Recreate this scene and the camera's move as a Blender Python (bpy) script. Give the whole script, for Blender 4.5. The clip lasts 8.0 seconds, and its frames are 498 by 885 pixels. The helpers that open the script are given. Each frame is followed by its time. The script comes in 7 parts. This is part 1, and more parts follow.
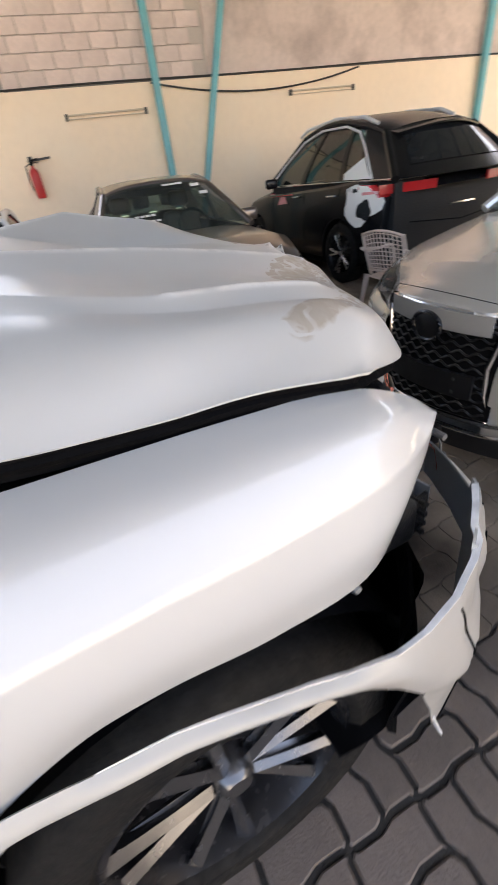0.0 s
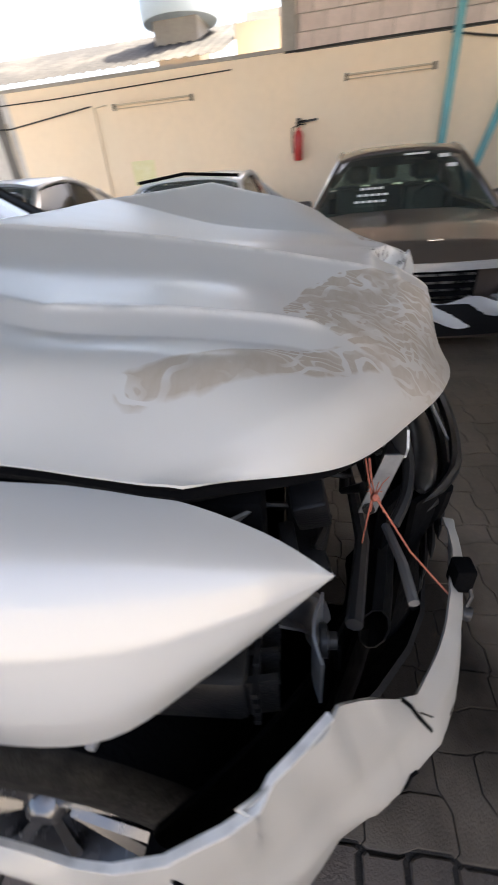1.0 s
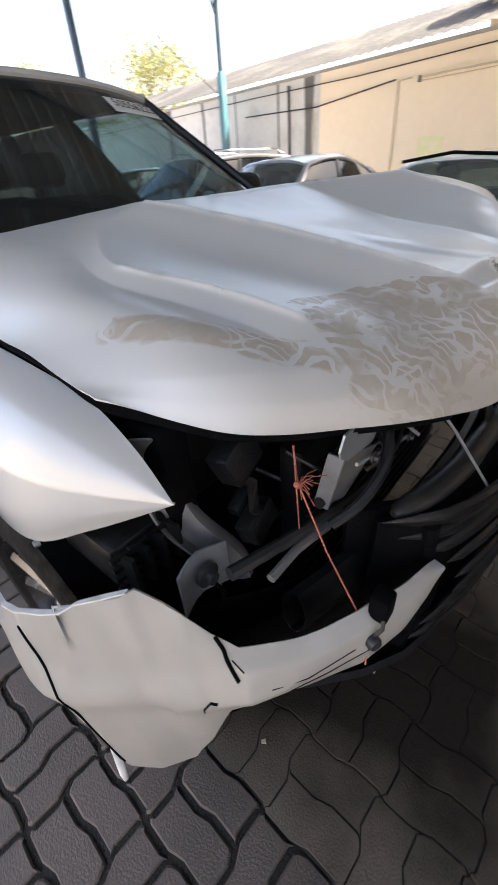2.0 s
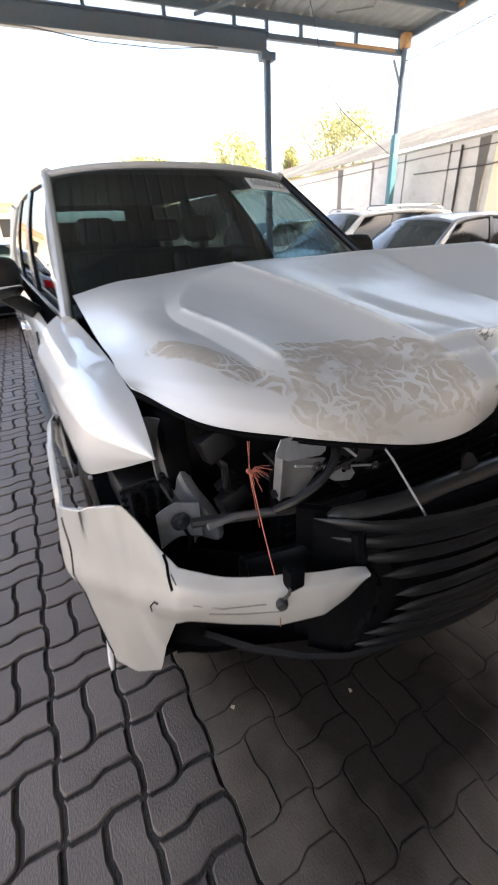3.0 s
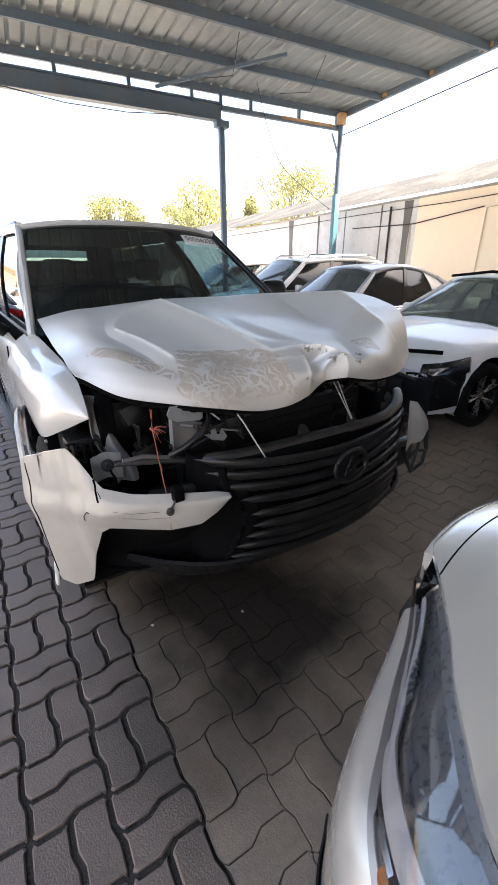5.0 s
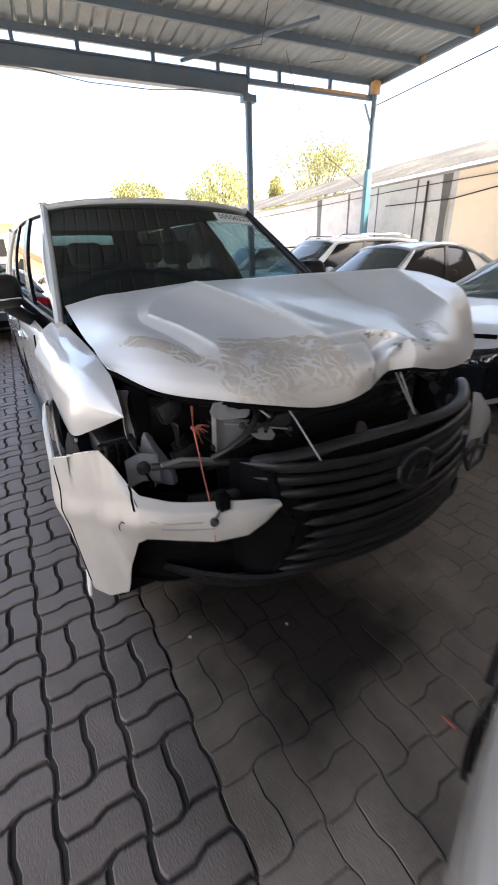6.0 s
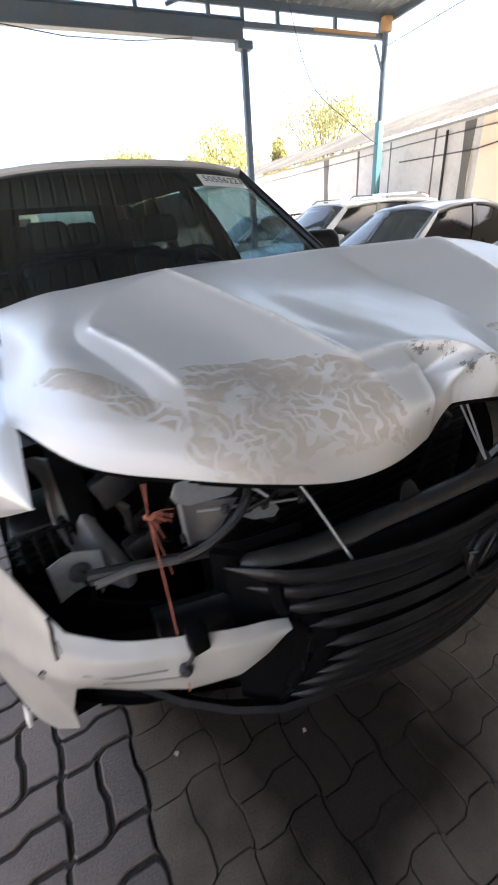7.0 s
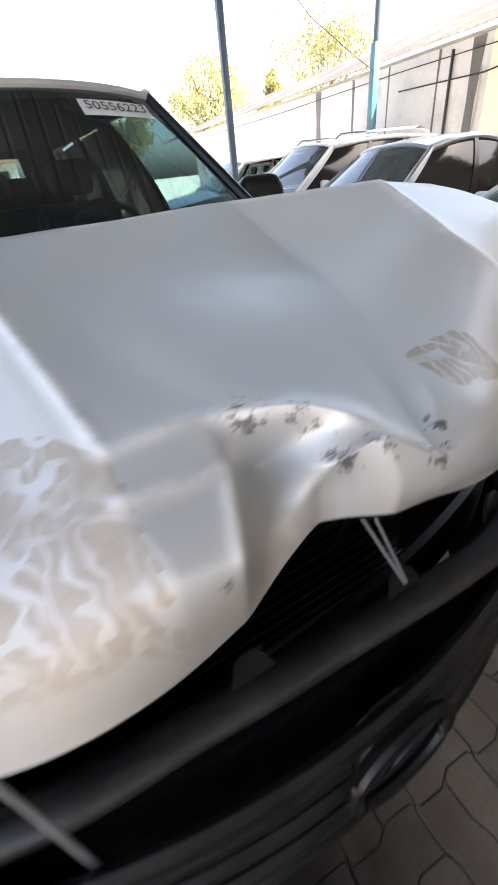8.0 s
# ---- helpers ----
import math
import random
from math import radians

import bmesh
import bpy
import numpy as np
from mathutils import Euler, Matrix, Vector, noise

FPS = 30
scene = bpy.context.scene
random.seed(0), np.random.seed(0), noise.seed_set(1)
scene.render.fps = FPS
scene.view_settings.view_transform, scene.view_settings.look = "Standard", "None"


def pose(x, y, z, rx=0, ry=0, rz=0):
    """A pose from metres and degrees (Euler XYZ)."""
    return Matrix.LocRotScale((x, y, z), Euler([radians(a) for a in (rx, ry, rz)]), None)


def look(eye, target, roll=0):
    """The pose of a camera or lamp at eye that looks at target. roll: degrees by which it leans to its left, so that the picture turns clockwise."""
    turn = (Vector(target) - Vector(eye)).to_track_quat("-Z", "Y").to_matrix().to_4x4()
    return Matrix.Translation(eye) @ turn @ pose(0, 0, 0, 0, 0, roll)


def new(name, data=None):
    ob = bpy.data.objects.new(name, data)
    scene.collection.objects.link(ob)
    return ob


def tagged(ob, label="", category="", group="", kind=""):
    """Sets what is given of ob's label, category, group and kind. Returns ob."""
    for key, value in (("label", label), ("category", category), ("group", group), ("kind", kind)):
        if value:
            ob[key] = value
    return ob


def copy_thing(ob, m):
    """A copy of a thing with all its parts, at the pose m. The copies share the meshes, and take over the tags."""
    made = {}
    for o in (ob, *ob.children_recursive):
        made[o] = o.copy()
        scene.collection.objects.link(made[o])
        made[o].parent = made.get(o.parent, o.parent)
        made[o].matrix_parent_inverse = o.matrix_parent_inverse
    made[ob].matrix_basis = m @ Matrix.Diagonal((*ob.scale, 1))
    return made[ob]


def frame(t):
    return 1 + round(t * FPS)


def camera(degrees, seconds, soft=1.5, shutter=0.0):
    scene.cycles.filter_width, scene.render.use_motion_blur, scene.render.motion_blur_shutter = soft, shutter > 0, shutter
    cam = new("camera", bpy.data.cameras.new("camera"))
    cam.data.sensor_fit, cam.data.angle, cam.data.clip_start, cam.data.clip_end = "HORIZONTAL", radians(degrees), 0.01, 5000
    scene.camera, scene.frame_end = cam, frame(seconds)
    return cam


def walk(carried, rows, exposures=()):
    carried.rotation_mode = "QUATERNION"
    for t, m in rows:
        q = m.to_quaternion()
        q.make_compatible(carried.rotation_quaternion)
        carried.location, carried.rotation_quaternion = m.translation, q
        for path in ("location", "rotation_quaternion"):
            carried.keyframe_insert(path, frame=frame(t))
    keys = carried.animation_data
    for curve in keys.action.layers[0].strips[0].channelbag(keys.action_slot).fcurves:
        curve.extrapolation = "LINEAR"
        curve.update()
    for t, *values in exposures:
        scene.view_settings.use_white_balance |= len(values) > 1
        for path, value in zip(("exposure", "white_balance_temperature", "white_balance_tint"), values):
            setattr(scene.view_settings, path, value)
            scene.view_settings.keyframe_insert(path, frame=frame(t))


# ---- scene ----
# camera and walk
cam = camera(63.5, 8.0, soft=1.6, shutter=0.4)
PATH = [
    (0, (-1.159, 0.944, 1.428), (0.444, 0.468, 0.33), -8.1),
    (0.5, (-1.075, 0.666, 1.415), (0.599, 0.576, 0.325), -6.4),
    (1, (-0.974, 0.455, 1.418), (0.634, 0.873, 0.306), -5.0),
    (1.5, (-0.968, 0.212, 1.427), (0.416, 1.127, 0.31), -4.3),
    (1.7, (-0.942, 0.139, 1.426), (0.329, 1.197, 0.301), -4.1),
    (2.8, (-0.753, -0.236, 1.457), (-0.043, 1.35, 0.468), -3.4),
    (3, (-0.77, -0.352, 1.485), (-0.116, 1.287, 0.545), -2.7),
    (3.5, (-0.864, -0.589, 1.492), (-0.27, 1.12, 0.641), -1.5),
    (4, (-0.939, -0.797, 1.505), (-0.319, 0.915, 0.677), -1.2),
    (4.5, (-0.852, -0.946, 1.522), (-0.086, 0.719, 0.719), -0.6),
    (4.7, (-0.82, -0.987, 1.53), (0.027, 0.641, 0.735), -0.2),
    (5.8, (-0.764, -0.914, 1.498), (0.006, 0.732, 0.663), -1.8),
    (6, (-0.793, -0.777, 1.495), (-0.066, 0.877, 0.636), -1.7),
    (6.5, (-0.747, -0.502, 1.514), (-0.083, 1.152, 0.606), -2.8),
    (7, (-0.515, -0.301, 1.498), (0.132, 1.329, 0.536), -4.7),
    (7.5, (-0.221, -0.148, 1.482), (0.41, 1.411, 0.399), -6.8),
    (8, (0.053, 0.016, 1.451), (0.631, 1.566, 0.327), -6.5),
]
walk(cam, [(t, look(eye, target, roll)) for t, eye, target, roll in PATH], [(0.0, 2.84, 7700, 10), (1.5, 2.50, 7400, 9), (3.2, 2.84, 7500, 9), (4.5, 2.82, 7400, 9), (6.2, 2.70, 7300, 9), (8.0, 3.00, 7400, 9)])


# ---- world, sun, canopy daylight ----
world = bpy.data.worlds.new("world")
scene.world = world
world.use_nodes = True
wn = world.node_tree
sky = wn.nodes.new("ShaderNodeTexSky")
sky.sky_type = "NISHITA"
sky.sun_disc = False
sky.sun_elevation = radians(62)
sky.sun_rotation = radians(130)
sky.air_density, sky.dust_density = 0.8, 4.5
wn.links.new(sky.outputs[0], wn.nodes["Background"].inputs[0])
wn.nodes["Background"].inputs[1].default_value = 0.15
SUN = new("sun", bpy.data.lights.new("sun", "SUN"))
SUN.data.energy, SUN.data.angle, SUN.data.color = 4.0, radians(0.6), (1.0, 0.94, 0.84)
SUN.matrix_world = look((0, 0, 0), (-math.sin(radians(50)) * math.cos(radians(62)), math.cos(radians(50)) * math.cos(radians(62)), -math.sin(radians(62))))


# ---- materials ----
def oil_shaded(n, l, was, colour):
    """Darkens a ground colour in front of the wreck: a dried oil pool, with the nose's shade painted in."""
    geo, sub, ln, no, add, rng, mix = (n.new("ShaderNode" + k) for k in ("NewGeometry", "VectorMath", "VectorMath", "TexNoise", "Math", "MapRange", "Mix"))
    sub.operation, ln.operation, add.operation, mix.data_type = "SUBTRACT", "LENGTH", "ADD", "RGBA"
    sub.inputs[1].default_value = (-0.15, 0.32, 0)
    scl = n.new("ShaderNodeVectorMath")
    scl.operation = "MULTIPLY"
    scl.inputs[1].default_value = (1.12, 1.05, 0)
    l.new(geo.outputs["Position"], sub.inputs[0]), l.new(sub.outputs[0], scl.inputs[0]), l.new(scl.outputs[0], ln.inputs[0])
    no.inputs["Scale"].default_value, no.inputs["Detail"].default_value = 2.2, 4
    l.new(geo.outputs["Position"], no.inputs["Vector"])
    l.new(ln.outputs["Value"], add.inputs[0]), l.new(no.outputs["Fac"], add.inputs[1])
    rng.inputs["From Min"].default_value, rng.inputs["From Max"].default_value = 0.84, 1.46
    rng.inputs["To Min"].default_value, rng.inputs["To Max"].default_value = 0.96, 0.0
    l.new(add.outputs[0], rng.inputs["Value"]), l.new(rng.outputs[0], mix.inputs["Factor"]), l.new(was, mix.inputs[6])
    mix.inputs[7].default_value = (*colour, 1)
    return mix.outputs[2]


def mat(name, color, rough=0.5, metal=0.0, vary=0.15, scale=8.0, bump=0.0, bump_scale=60.0, coat=0.0,
        stain=None, stain_amount=0.0, stain_scale=1.5, island=0.0, spec=0.5, oil_shade=None, rvar=0.2):
    """A surface with colour variation at two scales, roughness variation, fine relief and optional stains."""
    m = bpy.data.materials.new(name)
    m.use_nodes = True
    n, l = m.node_tree.nodes, m.node_tree.links
    b = n["Principled BSDF"]
    tc = n.new("ShaderNodeTexCoord")
    big, fine = n.new("ShaderNodeTexNoise"), n.new("ShaderNodeTexNoise")
    big.inputs["Scale"].default_value, big.inputs["Detail"].default_value = scale * 0.2, 4
    fine.inputs["Scale"].default_value, fine.inputs["Detail"].default_value = scale * 4, 5
    for q in (big, fine):
        l.new(tc.outputs["Object"], q.inputs["Vector"])
    add = n.new("ShaderNodeMath")
    add.operation = "ADD"
    l.new(big.outputs["Fac"], add.inputs[0]), l.new(fine.outputs["Fac"], add.inputs[1])
    ramp = n.new("ShaderNodeMapRange")
    ramp.inputs["From Min"].default_value, ramp.inputs["From Max"].default_value = 0.6, 1.4
    ramp.inputs["To Min"].default_value, ramp.inputs["To Max"].default_value = 1 - vary, 1 + vary
    l.new(add.outputs[0], ramp.inputs["Value"])
    mul = n.new("ShaderNodeVectorMath")
    mul.operation = "SCALE"
    mul.inputs[0].default_value = color
    l.new(ramp.outputs[0], mul.inputs["Scale"])
    out = mul.outputs[0]
    if island:
        info = n.new("ShaderNodeObjectInfo")
        geo = n.new("ShaderNodeNewGeometry")
        s = n.new("ShaderNodeMath")
        s.operation = "ADD"
        l.new(info.outputs["Random"], s.inputs[0]), l.new(geo.outputs["Random Per Island"], s.inputs[1])
        r2 = n.new("ShaderNodeMapRange")
        r2.inputs["From Max"].default_value = 2.0
        r2.inputs["To Min"].default_value, r2.inputs["To Max"].default_value = 1 - island, 1 + island
        l.new(s.outputs[0], r2.inputs["Value"])
        m2 = n.new("ShaderNodeVectorMath")
        m2.operation = "SCALE"
        l.new(out, m2.inputs[0]), l.new(r2.outputs[0], m2.inputs["Scale"])
        out = m2.outputs[0]
    if stain:
        st = n.new("ShaderNodeTexNoise")
        st.inputs["Scale"].default_value, st.inputs["Detail"].default_value, st.inputs["Roughness"].default_value = stain_scale, 6, 0.65
        l.new(tc.outputs["Object"], st.inputs["Vector"])
        sr = n.new("ShaderNodeMapRange")
        sr.inputs["From Min"].default_value, sr.inputs["From Max"].default_value = 0.48, 0.72
        sr.inputs["To Max"].default_value = stain_amount
        l.new(st.outputs["Fac"], sr.inputs["Value"])
        mix = n.new("ShaderNodeMix")
        mix.data_type = "RGBA"
        l.new(sr.outputs[0], mix.inputs["Factor"])
        l.new(out, mix.inputs[6])
        mix.inputs[7].default_value = (*stain, 1)
        out = mix.outputs[2]
    if oil_shade:
        out = oil_shaded(n, l, out, oil_shade)
    l.new(out, b.inputs["Base Color"])
    rr = n.new("ShaderNodeMapRange")
    rr.inputs["From Min"].default_value, rr.inputs["From Max"].default_value = 0.3, 0.7
    rr.inputs["To Min"].default_value, rr.inputs["To Max"].default_value = max(0.02, rough * (1 - rvar)), min(1, rough * (1 + rvar))
    l.new(fine.outputs["Fac"], rr.inputs["Value"])
    l.new(rr.outputs[0], b.inputs["Roughness"])
    b.inputs["Metallic"].default_value = metal
    b.inputs["Coat Weight"].default_value = coat
    b.inputs["Coat Roughness"].default_value = 0.06
    b.inputs["Specular IOR Level"].default_value = spec
    if bump:
        bn, bp = n.new("ShaderNodeTexNoise"), n.new("ShaderNodeBump")
        bn.inputs["Scale"].default_value, bn.inputs["Detail"].default_value = bump_scale, 4
        l.new(tc.outputs["Object"], bn.inputs["Vector"])
        bp.inputs["Strength"].default_value, bp.inputs["Distance"].default_value = bump, 0.01
        l.new(bn.outputs["Fac"], bp.inputs["Height"])
        l.new(bp.outputs[0], b.inputs["Normal"])
    return m


def glass(name, color, rough=0.02, clear=0.6, ior=1.5, dust=0.0):
    """Tinted window glass: part see-through, part mirror-like."""
    m = bpy.data.materials.new(name)
    m.use_nodes = True
    n, l = m.node_tree.nodes, m.node_tree.links
    n.remove(n["Principled BSDF"])
    out = n["Material Output"]
    tr, gl, mx, lw = n.new("ShaderNodeBsdfTransparent"), n.new("ShaderNodeBsdfGlossy"), n.new("ShaderNodeMixShader"), n.new("ShaderNodeLayerWeight")
    pw, fr = n.new("ShaderNodeMath"), n.new("ShaderNodeMath")
    tr.inputs[0].default_value = (*[c * clear for c in color], 1)
    gl.inputs["Roughness"].default_value = rough
    gl.inputs[0].default_value = (1, 1, 1, 1)
    pw.operation, pw.inputs[1].default_value = "POWER", 4.0
    fr.operation, fr.inputs[1].default_value, fr.inputs[2].default_value = "MULTIPLY_ADD", 0.85, (ior - 1) * 0.12
    l.new(lw.outputs["Facing"], pw.inputs[0]), l.new(pw.outputs[0], fr.inputs[0])
    l.new(fr.outputs[0], mx.inputs[0]), l.new(tr.outputs[0], mx.inputs[1]), l.new(gl.outputs[0], mx.inputs[2])
    last = mx.outputs[0]
    if dust:
        df, m2 = n.new("ShaderNodeBsdfDiffuse"), n.new("ShaderNodeMixShader")
        df.inputs[0].default_value = (0.42, 0.46, 0.44, 1)
        m2.inputs[0].default_value = dust
        l.new(last, m2.inputs[1]), l.new(df.outputs[0], m2.inputs[2])
        last = m2.outputs[0]
    l.new(last, out.inputs[0])
    return m


PEARL = mat("pearl white paint", (0.54, 0.55, 0.55), 0.42, 0.15, 0.0, 1.2, coat=1.0, rvar=0.0)
PEARL.node_tree.nodes["Principled BSDF"].inputs["Coat Roughness"].default_value = 0.06
BUMPER_WHITE = mat("scuffed white plastic paint", (0.41, 0.405, 0.385), 0.45, 0.05, 0.05, 4, coat=0.35, stain=(0.36, 0.34, 0.31), stain_amount=0.4, stain_scale=5)
RAW_EDGE = mat("raw white plastic edge", (0.80, 0.80, 0.80), 0.6, 0, 0.1, 30, stain=(0.3, 0.3, 0.3), stain_amount=0.5, stain_scale=30)
BLACK_PLASTIC = mat("black plastic", (0.008, 0.008, 0.009), 0.38, 0, 0.3, 10, bump=0.15, bump_scale=250, stain=(0.028, 0.026, 0.024), stain_amount=0.5, stain_scale=6, spec=0.35)
DULL_BLACK = mat("dull black rubber", (0.0045, 0.0045, 0.005), 0.85, 0, 0.3, 10, bump=0.2, bump_scale=120, spec=0.04)
TYRE = mat("tyre rubber", (0.006, 0.006, 0.006), 0.8, 0, 0.3, 8, bump=0.3, bump_scale=90, stain=(0.018, 0.016, 0.014), stain_amount=0.4, stain_scale=9, spec=0.25)
GRILLE = mat("dark chrome grille bar", (0.008, 0.008, 0.0085), 0.36, 0.0, 0.25, 6, spec=0.4, stain=(0.030, 0.028, 0.026), stain_amount=0.5, stain_scale=7)
CHROME = mat("chrome", (0.75, 0.75, 0.77), 0.12, 1.0, 0.06, 10)
ALLOY = mat("brushed alloy", (0.45, 0.45, 0.47), 0.28, 1.0, 0.12, 10, stain=(0.10, 0.09, 0.08), stain_amount=0.4, stain_scale=12)
SPOKE_GREY = mat("dark grey machined alloy", (0.15, 0.15, 0.155), 0.24, 0.85, 0.05, 8)
DARK_ALLOY = mat("gloss dark alloy", (0.03, 0.03, 0.033), 0.25, 0.5, 0.2, 10)
GALV = mat("galvanised bracket", (0.36, 0.38, 0.40), 0.45, 0.6, 0.15, 18, stain=(0.18, 0.16, 0.14), stain_amount=0.5, stain_scale=12)
LEAN_SHEET = mat("old grey roof sheet", (0.055, 0.055, 0.058), 0.8, 0.0, 0.15, 3, spec=0.12, stain=(0.17, 0.16, 0.15), stain_amount=0.5, stain_scale=0.7)
BARE = mat("dusty grey steel", (0.048, 0.048, 0.05), 0.5, 0.5, 0.25, 15, stain=(0.07, 0.06, 0.05), stain_amount=0.6, stain_scale=10)
PRIMER = mat("dusty grey primer steel", (0.15, 0.148, 0.148), 0.55, 0.2, 0.2, 14, stain=(0.07, 0.06, 0.055), stain_amount=0.6, stain_scale=9)
ENGINE = mat("near-black engine bay", (0.007, 0.007, 0.008), 0.6, 0.0, 0.4, 12, bump=0.3, bump_scale=50, spec=0.25)
ROPE = mat("orange cord", (0.42, 0.13, 0.09), 0.8, 0, 0.3, 60)
SCREEN = glass("windscreen glass", (0.42, 0.62, 0.72), clear=0.38, ior=1.36, dust=0.012)
CLEAR_SIDE = glass("clear side glass", (0.72, 0.92, 0.90), clear=0.95)
DUSTY = glass("dusty windscreen", (0.55, 0.70, 0.66), clear=0.6, ior=1.5, dust=0.18)
TINT = glass("tinted side glass", (0.45, 0.55, 0.54), clear=0.55)
SEAT = mat("brown leather", (0.018, 0.014, 0.013), 0.5, 0, 0.2, 15)
CABIN = mat("dark cabin trim", (0.008, 0.009, 0.011), 0.6, 0, 0.2, 15)
CONCRETE = mat("plain concrete", (0.36, 0.34, 0.32), 0.9, 0, 0.15, 5, bump=0.4, bump_scale=40, stain=(0.2, 0.19, 0.18), stain_amount=0.5)
BLOCK = mat("grey concrete block", (0.70, 0.585, 0.545), 0.92, 0, 0.14, 6, bump=0.6, bump_scale=60, island=0.12, stain=(0.46, 0.38, 0.36), stain_amount=0.7, stain_scale=0.8)
MORTAR = mat("mortar", (0.52, 0.46, 0.42), 0.95, 0, 0.1, 8, bump=0.5, bump_scale=60)
YELLOW = mat("pale yellow wall paint", (0.90, 0.735, 0.57), 0.75, 0, 0.05, 2, bump=0.15, bump_scale=30, stain=(0.84, 0.74, 0.62), stain_amount=0.6, stain_scale=0.5)
WHITEWALL = mat("weathered whitewash", (0.62, 0.60, 0.59), 0.85, 0, 0.10, 3, bump=0.3, bump_scale=30, stain=(0.36, 0.34, 0.33), stain_amount=0.7, stain_scale=1.1)
DIRT = mat("dark damp streak", (0.15, 0.14, 0.135), 0.9, 0, 0.3, 5)
SHEET = mat("corrugated roof sheet", (0.24, 0.275, 0.30), 0.55, 0.3, 0.12, 3, stain=(0.12, 0.12, 0.12), stain_amount=0.5, stain_scale=0.6)
STEEL = mat("blue-grey painted steel", (0.085, 0.125, 0.175), 0.55, 0.1, 0.2, 4, stain=(0.18, 0.12, 0.08), stain_amount=0.3, stain_scale=3)
TEAL = mat("turquoise painted steel", (0.13, 0.43, 0.50), 0.5, 0, 0.15, 5, stain=(0.25, 0.35, 0.35), stain_amount=0.5, stain_scale=3)
RUST = mat("rusty orange steel", (0.40, 0.24, 0.12), 0.8, 0, 0.3, 6)
CABLE = mat("black cable", (0.02, 0.02, 0.02), 0.6, 0, 0.1, 20)
PIPE = mat("painted conduit", (0.60, 0.50, 0.38), 0.6, 0, 0.1, 10)
RED = mat("red painted cylinder", (0.50, 0.03, 0.03), 0.35, 0, 0.1, 10)
PAVER_SANDY = mat("sandy brown concrete paver", (0.250, 0.208, 0.168), 0.82, 0, 0.16, 14, bump=0.35, bump_scale=160, island=0.10, stain=(0.13, 0.108, 0.088), stain_amount=0.5, stain_scale=1.3, spec=0.15, oil_shade=(0.014, 0.011, 0.009))
PAVER = mat("grey concrete paver", (0.160, 0.129, 0.110), 0.45, 0, 0.16, 14, bump=0.35, bump_scale=160, island=0.16, stain=(0.075, 0.066, 0.058), stain_amount=0.6, stain_scale=0.9, oil_shade=(0.014, 0.012, 0.011))
MAUVE_COAT = mat("mauve-brown cement render", (0.66, 0.55, 0.51), 0.95, 0, 0.12, 3, bump=0.35, bump_scale=40, stain=(0.36, 0.29, 0.27), stain_amount=0.8, stain_scale=1.1)
SAND_FILL = mat("brown joint sand", (0.075, 0.062, 0.052), 0.95, 0, 0.3, 20, bump=0.6, bump_scale=120, oil_shade=(0.010, 0.008, 0.007))
JOINT = mat("dark sandy joint", (0.045, 0.040, 0.036), 0.95, 0, 0.3, 20, bump=0.6, bump_scale=120, stain=(0.10, 0.09, 0.08), stain_amount=0.4, oil_shade=(0.018, 0.015, 0.013))
BROWN_PAINT = mat("dark bronze car paint", (0.16, 0.13, 0.115), 0.30, 0.7, 0.02, 2, coat=0.8, rvar=0.04)
CHAMPAGNE = mat("metallic beige-grey car paint", (0.72, 0.70, 0.67), 0.24, 0.6, 0.02, 2, coat=0.6, rvar=0.04)
SILVER = mat("silver car paint", (0.48, 0.49, 0.51), 0.32, 0.7, 0.02, 2, coat=0.8, rvar=0.04)
WHITE_PAINT = mat("white car paint", (0.78, 0.78, 0.78), 0.3, 0, 0.015, 2, coat=0.7, rvar=0.04)
BLACK_PAINT = mat("black car paint", (0.008, 0.008, 0.009), 0.25, 0, 0.0, 4, coat=0.12, spec=0.25, rvar=0.0)
DARK_GLASS = mat("dark privacy glass", (0.012, 0.014, 0.016), 0.08, 0, 0.1, 4, spec=0.3)
NAVY_PAINT = mat("dark blue-grey car paint", (0.035, 0.045, 0.06), 0.3, 0.3, 0.1, 4, coat=1.0)
LAMP = glass("lamp lens", (0.9, 0.9, 0.92), clear=0.9)
LAMP_DARK = mat("dark lamp housing", (0.03, 0.032, 0.035), 0.25, 0.3, 0.3, 20)
REDLAMP = mat("red tail lamp lens", (0.55, 0.015, 0.02), 0.15, 0, 0.1, 30, coat=1.0)
PINK_LENS = mat("pale tail lamp strip", (0.75, 0.30, 0.32), 0.2, 0, 0.1, 30, coat=1.0)
ORANGE = mat("amber lamp lens", (0.80, 0.25, 0.02), 0.2, 0, 0.1, 30, coat=1)
BEIGE_PLASTIC = mat("beige moulded plastic", (0.62, 0.50, 0.44), 0.45, 0, 0.06, 6)
PAPER = mat("white printed label", (0.78, 0.78, 0.76), 0.6, 0, 0.05, 20)
INK = mat("grey label ink", (0.08, 0.08, 0.09), 0.6, 0, 0.05, 20)
LEAF = mat("sunlit leaves", (0.27, 0.275, 0.115), 0.6, 0, 0.3, 2, island=0.4)
BARK = mat("bark", (0.13, 0.10, 0.07), 0.9, 0, 0.3, 8, bump=0.6, bump_scale=30)
HOUSE = mat("pale render", (0.62, 0.55, 0.47), 0.9, 0, 0.1, 1)
TILE_ROOF = mat("brown roof", (0.30, 0.16, 0.10), 0.9, 0, 0.2, 3)
TANK = mat("pale blue plastic tank", (0.55, 0.66, 0.74), 0.5, 0, 0.05, 3)


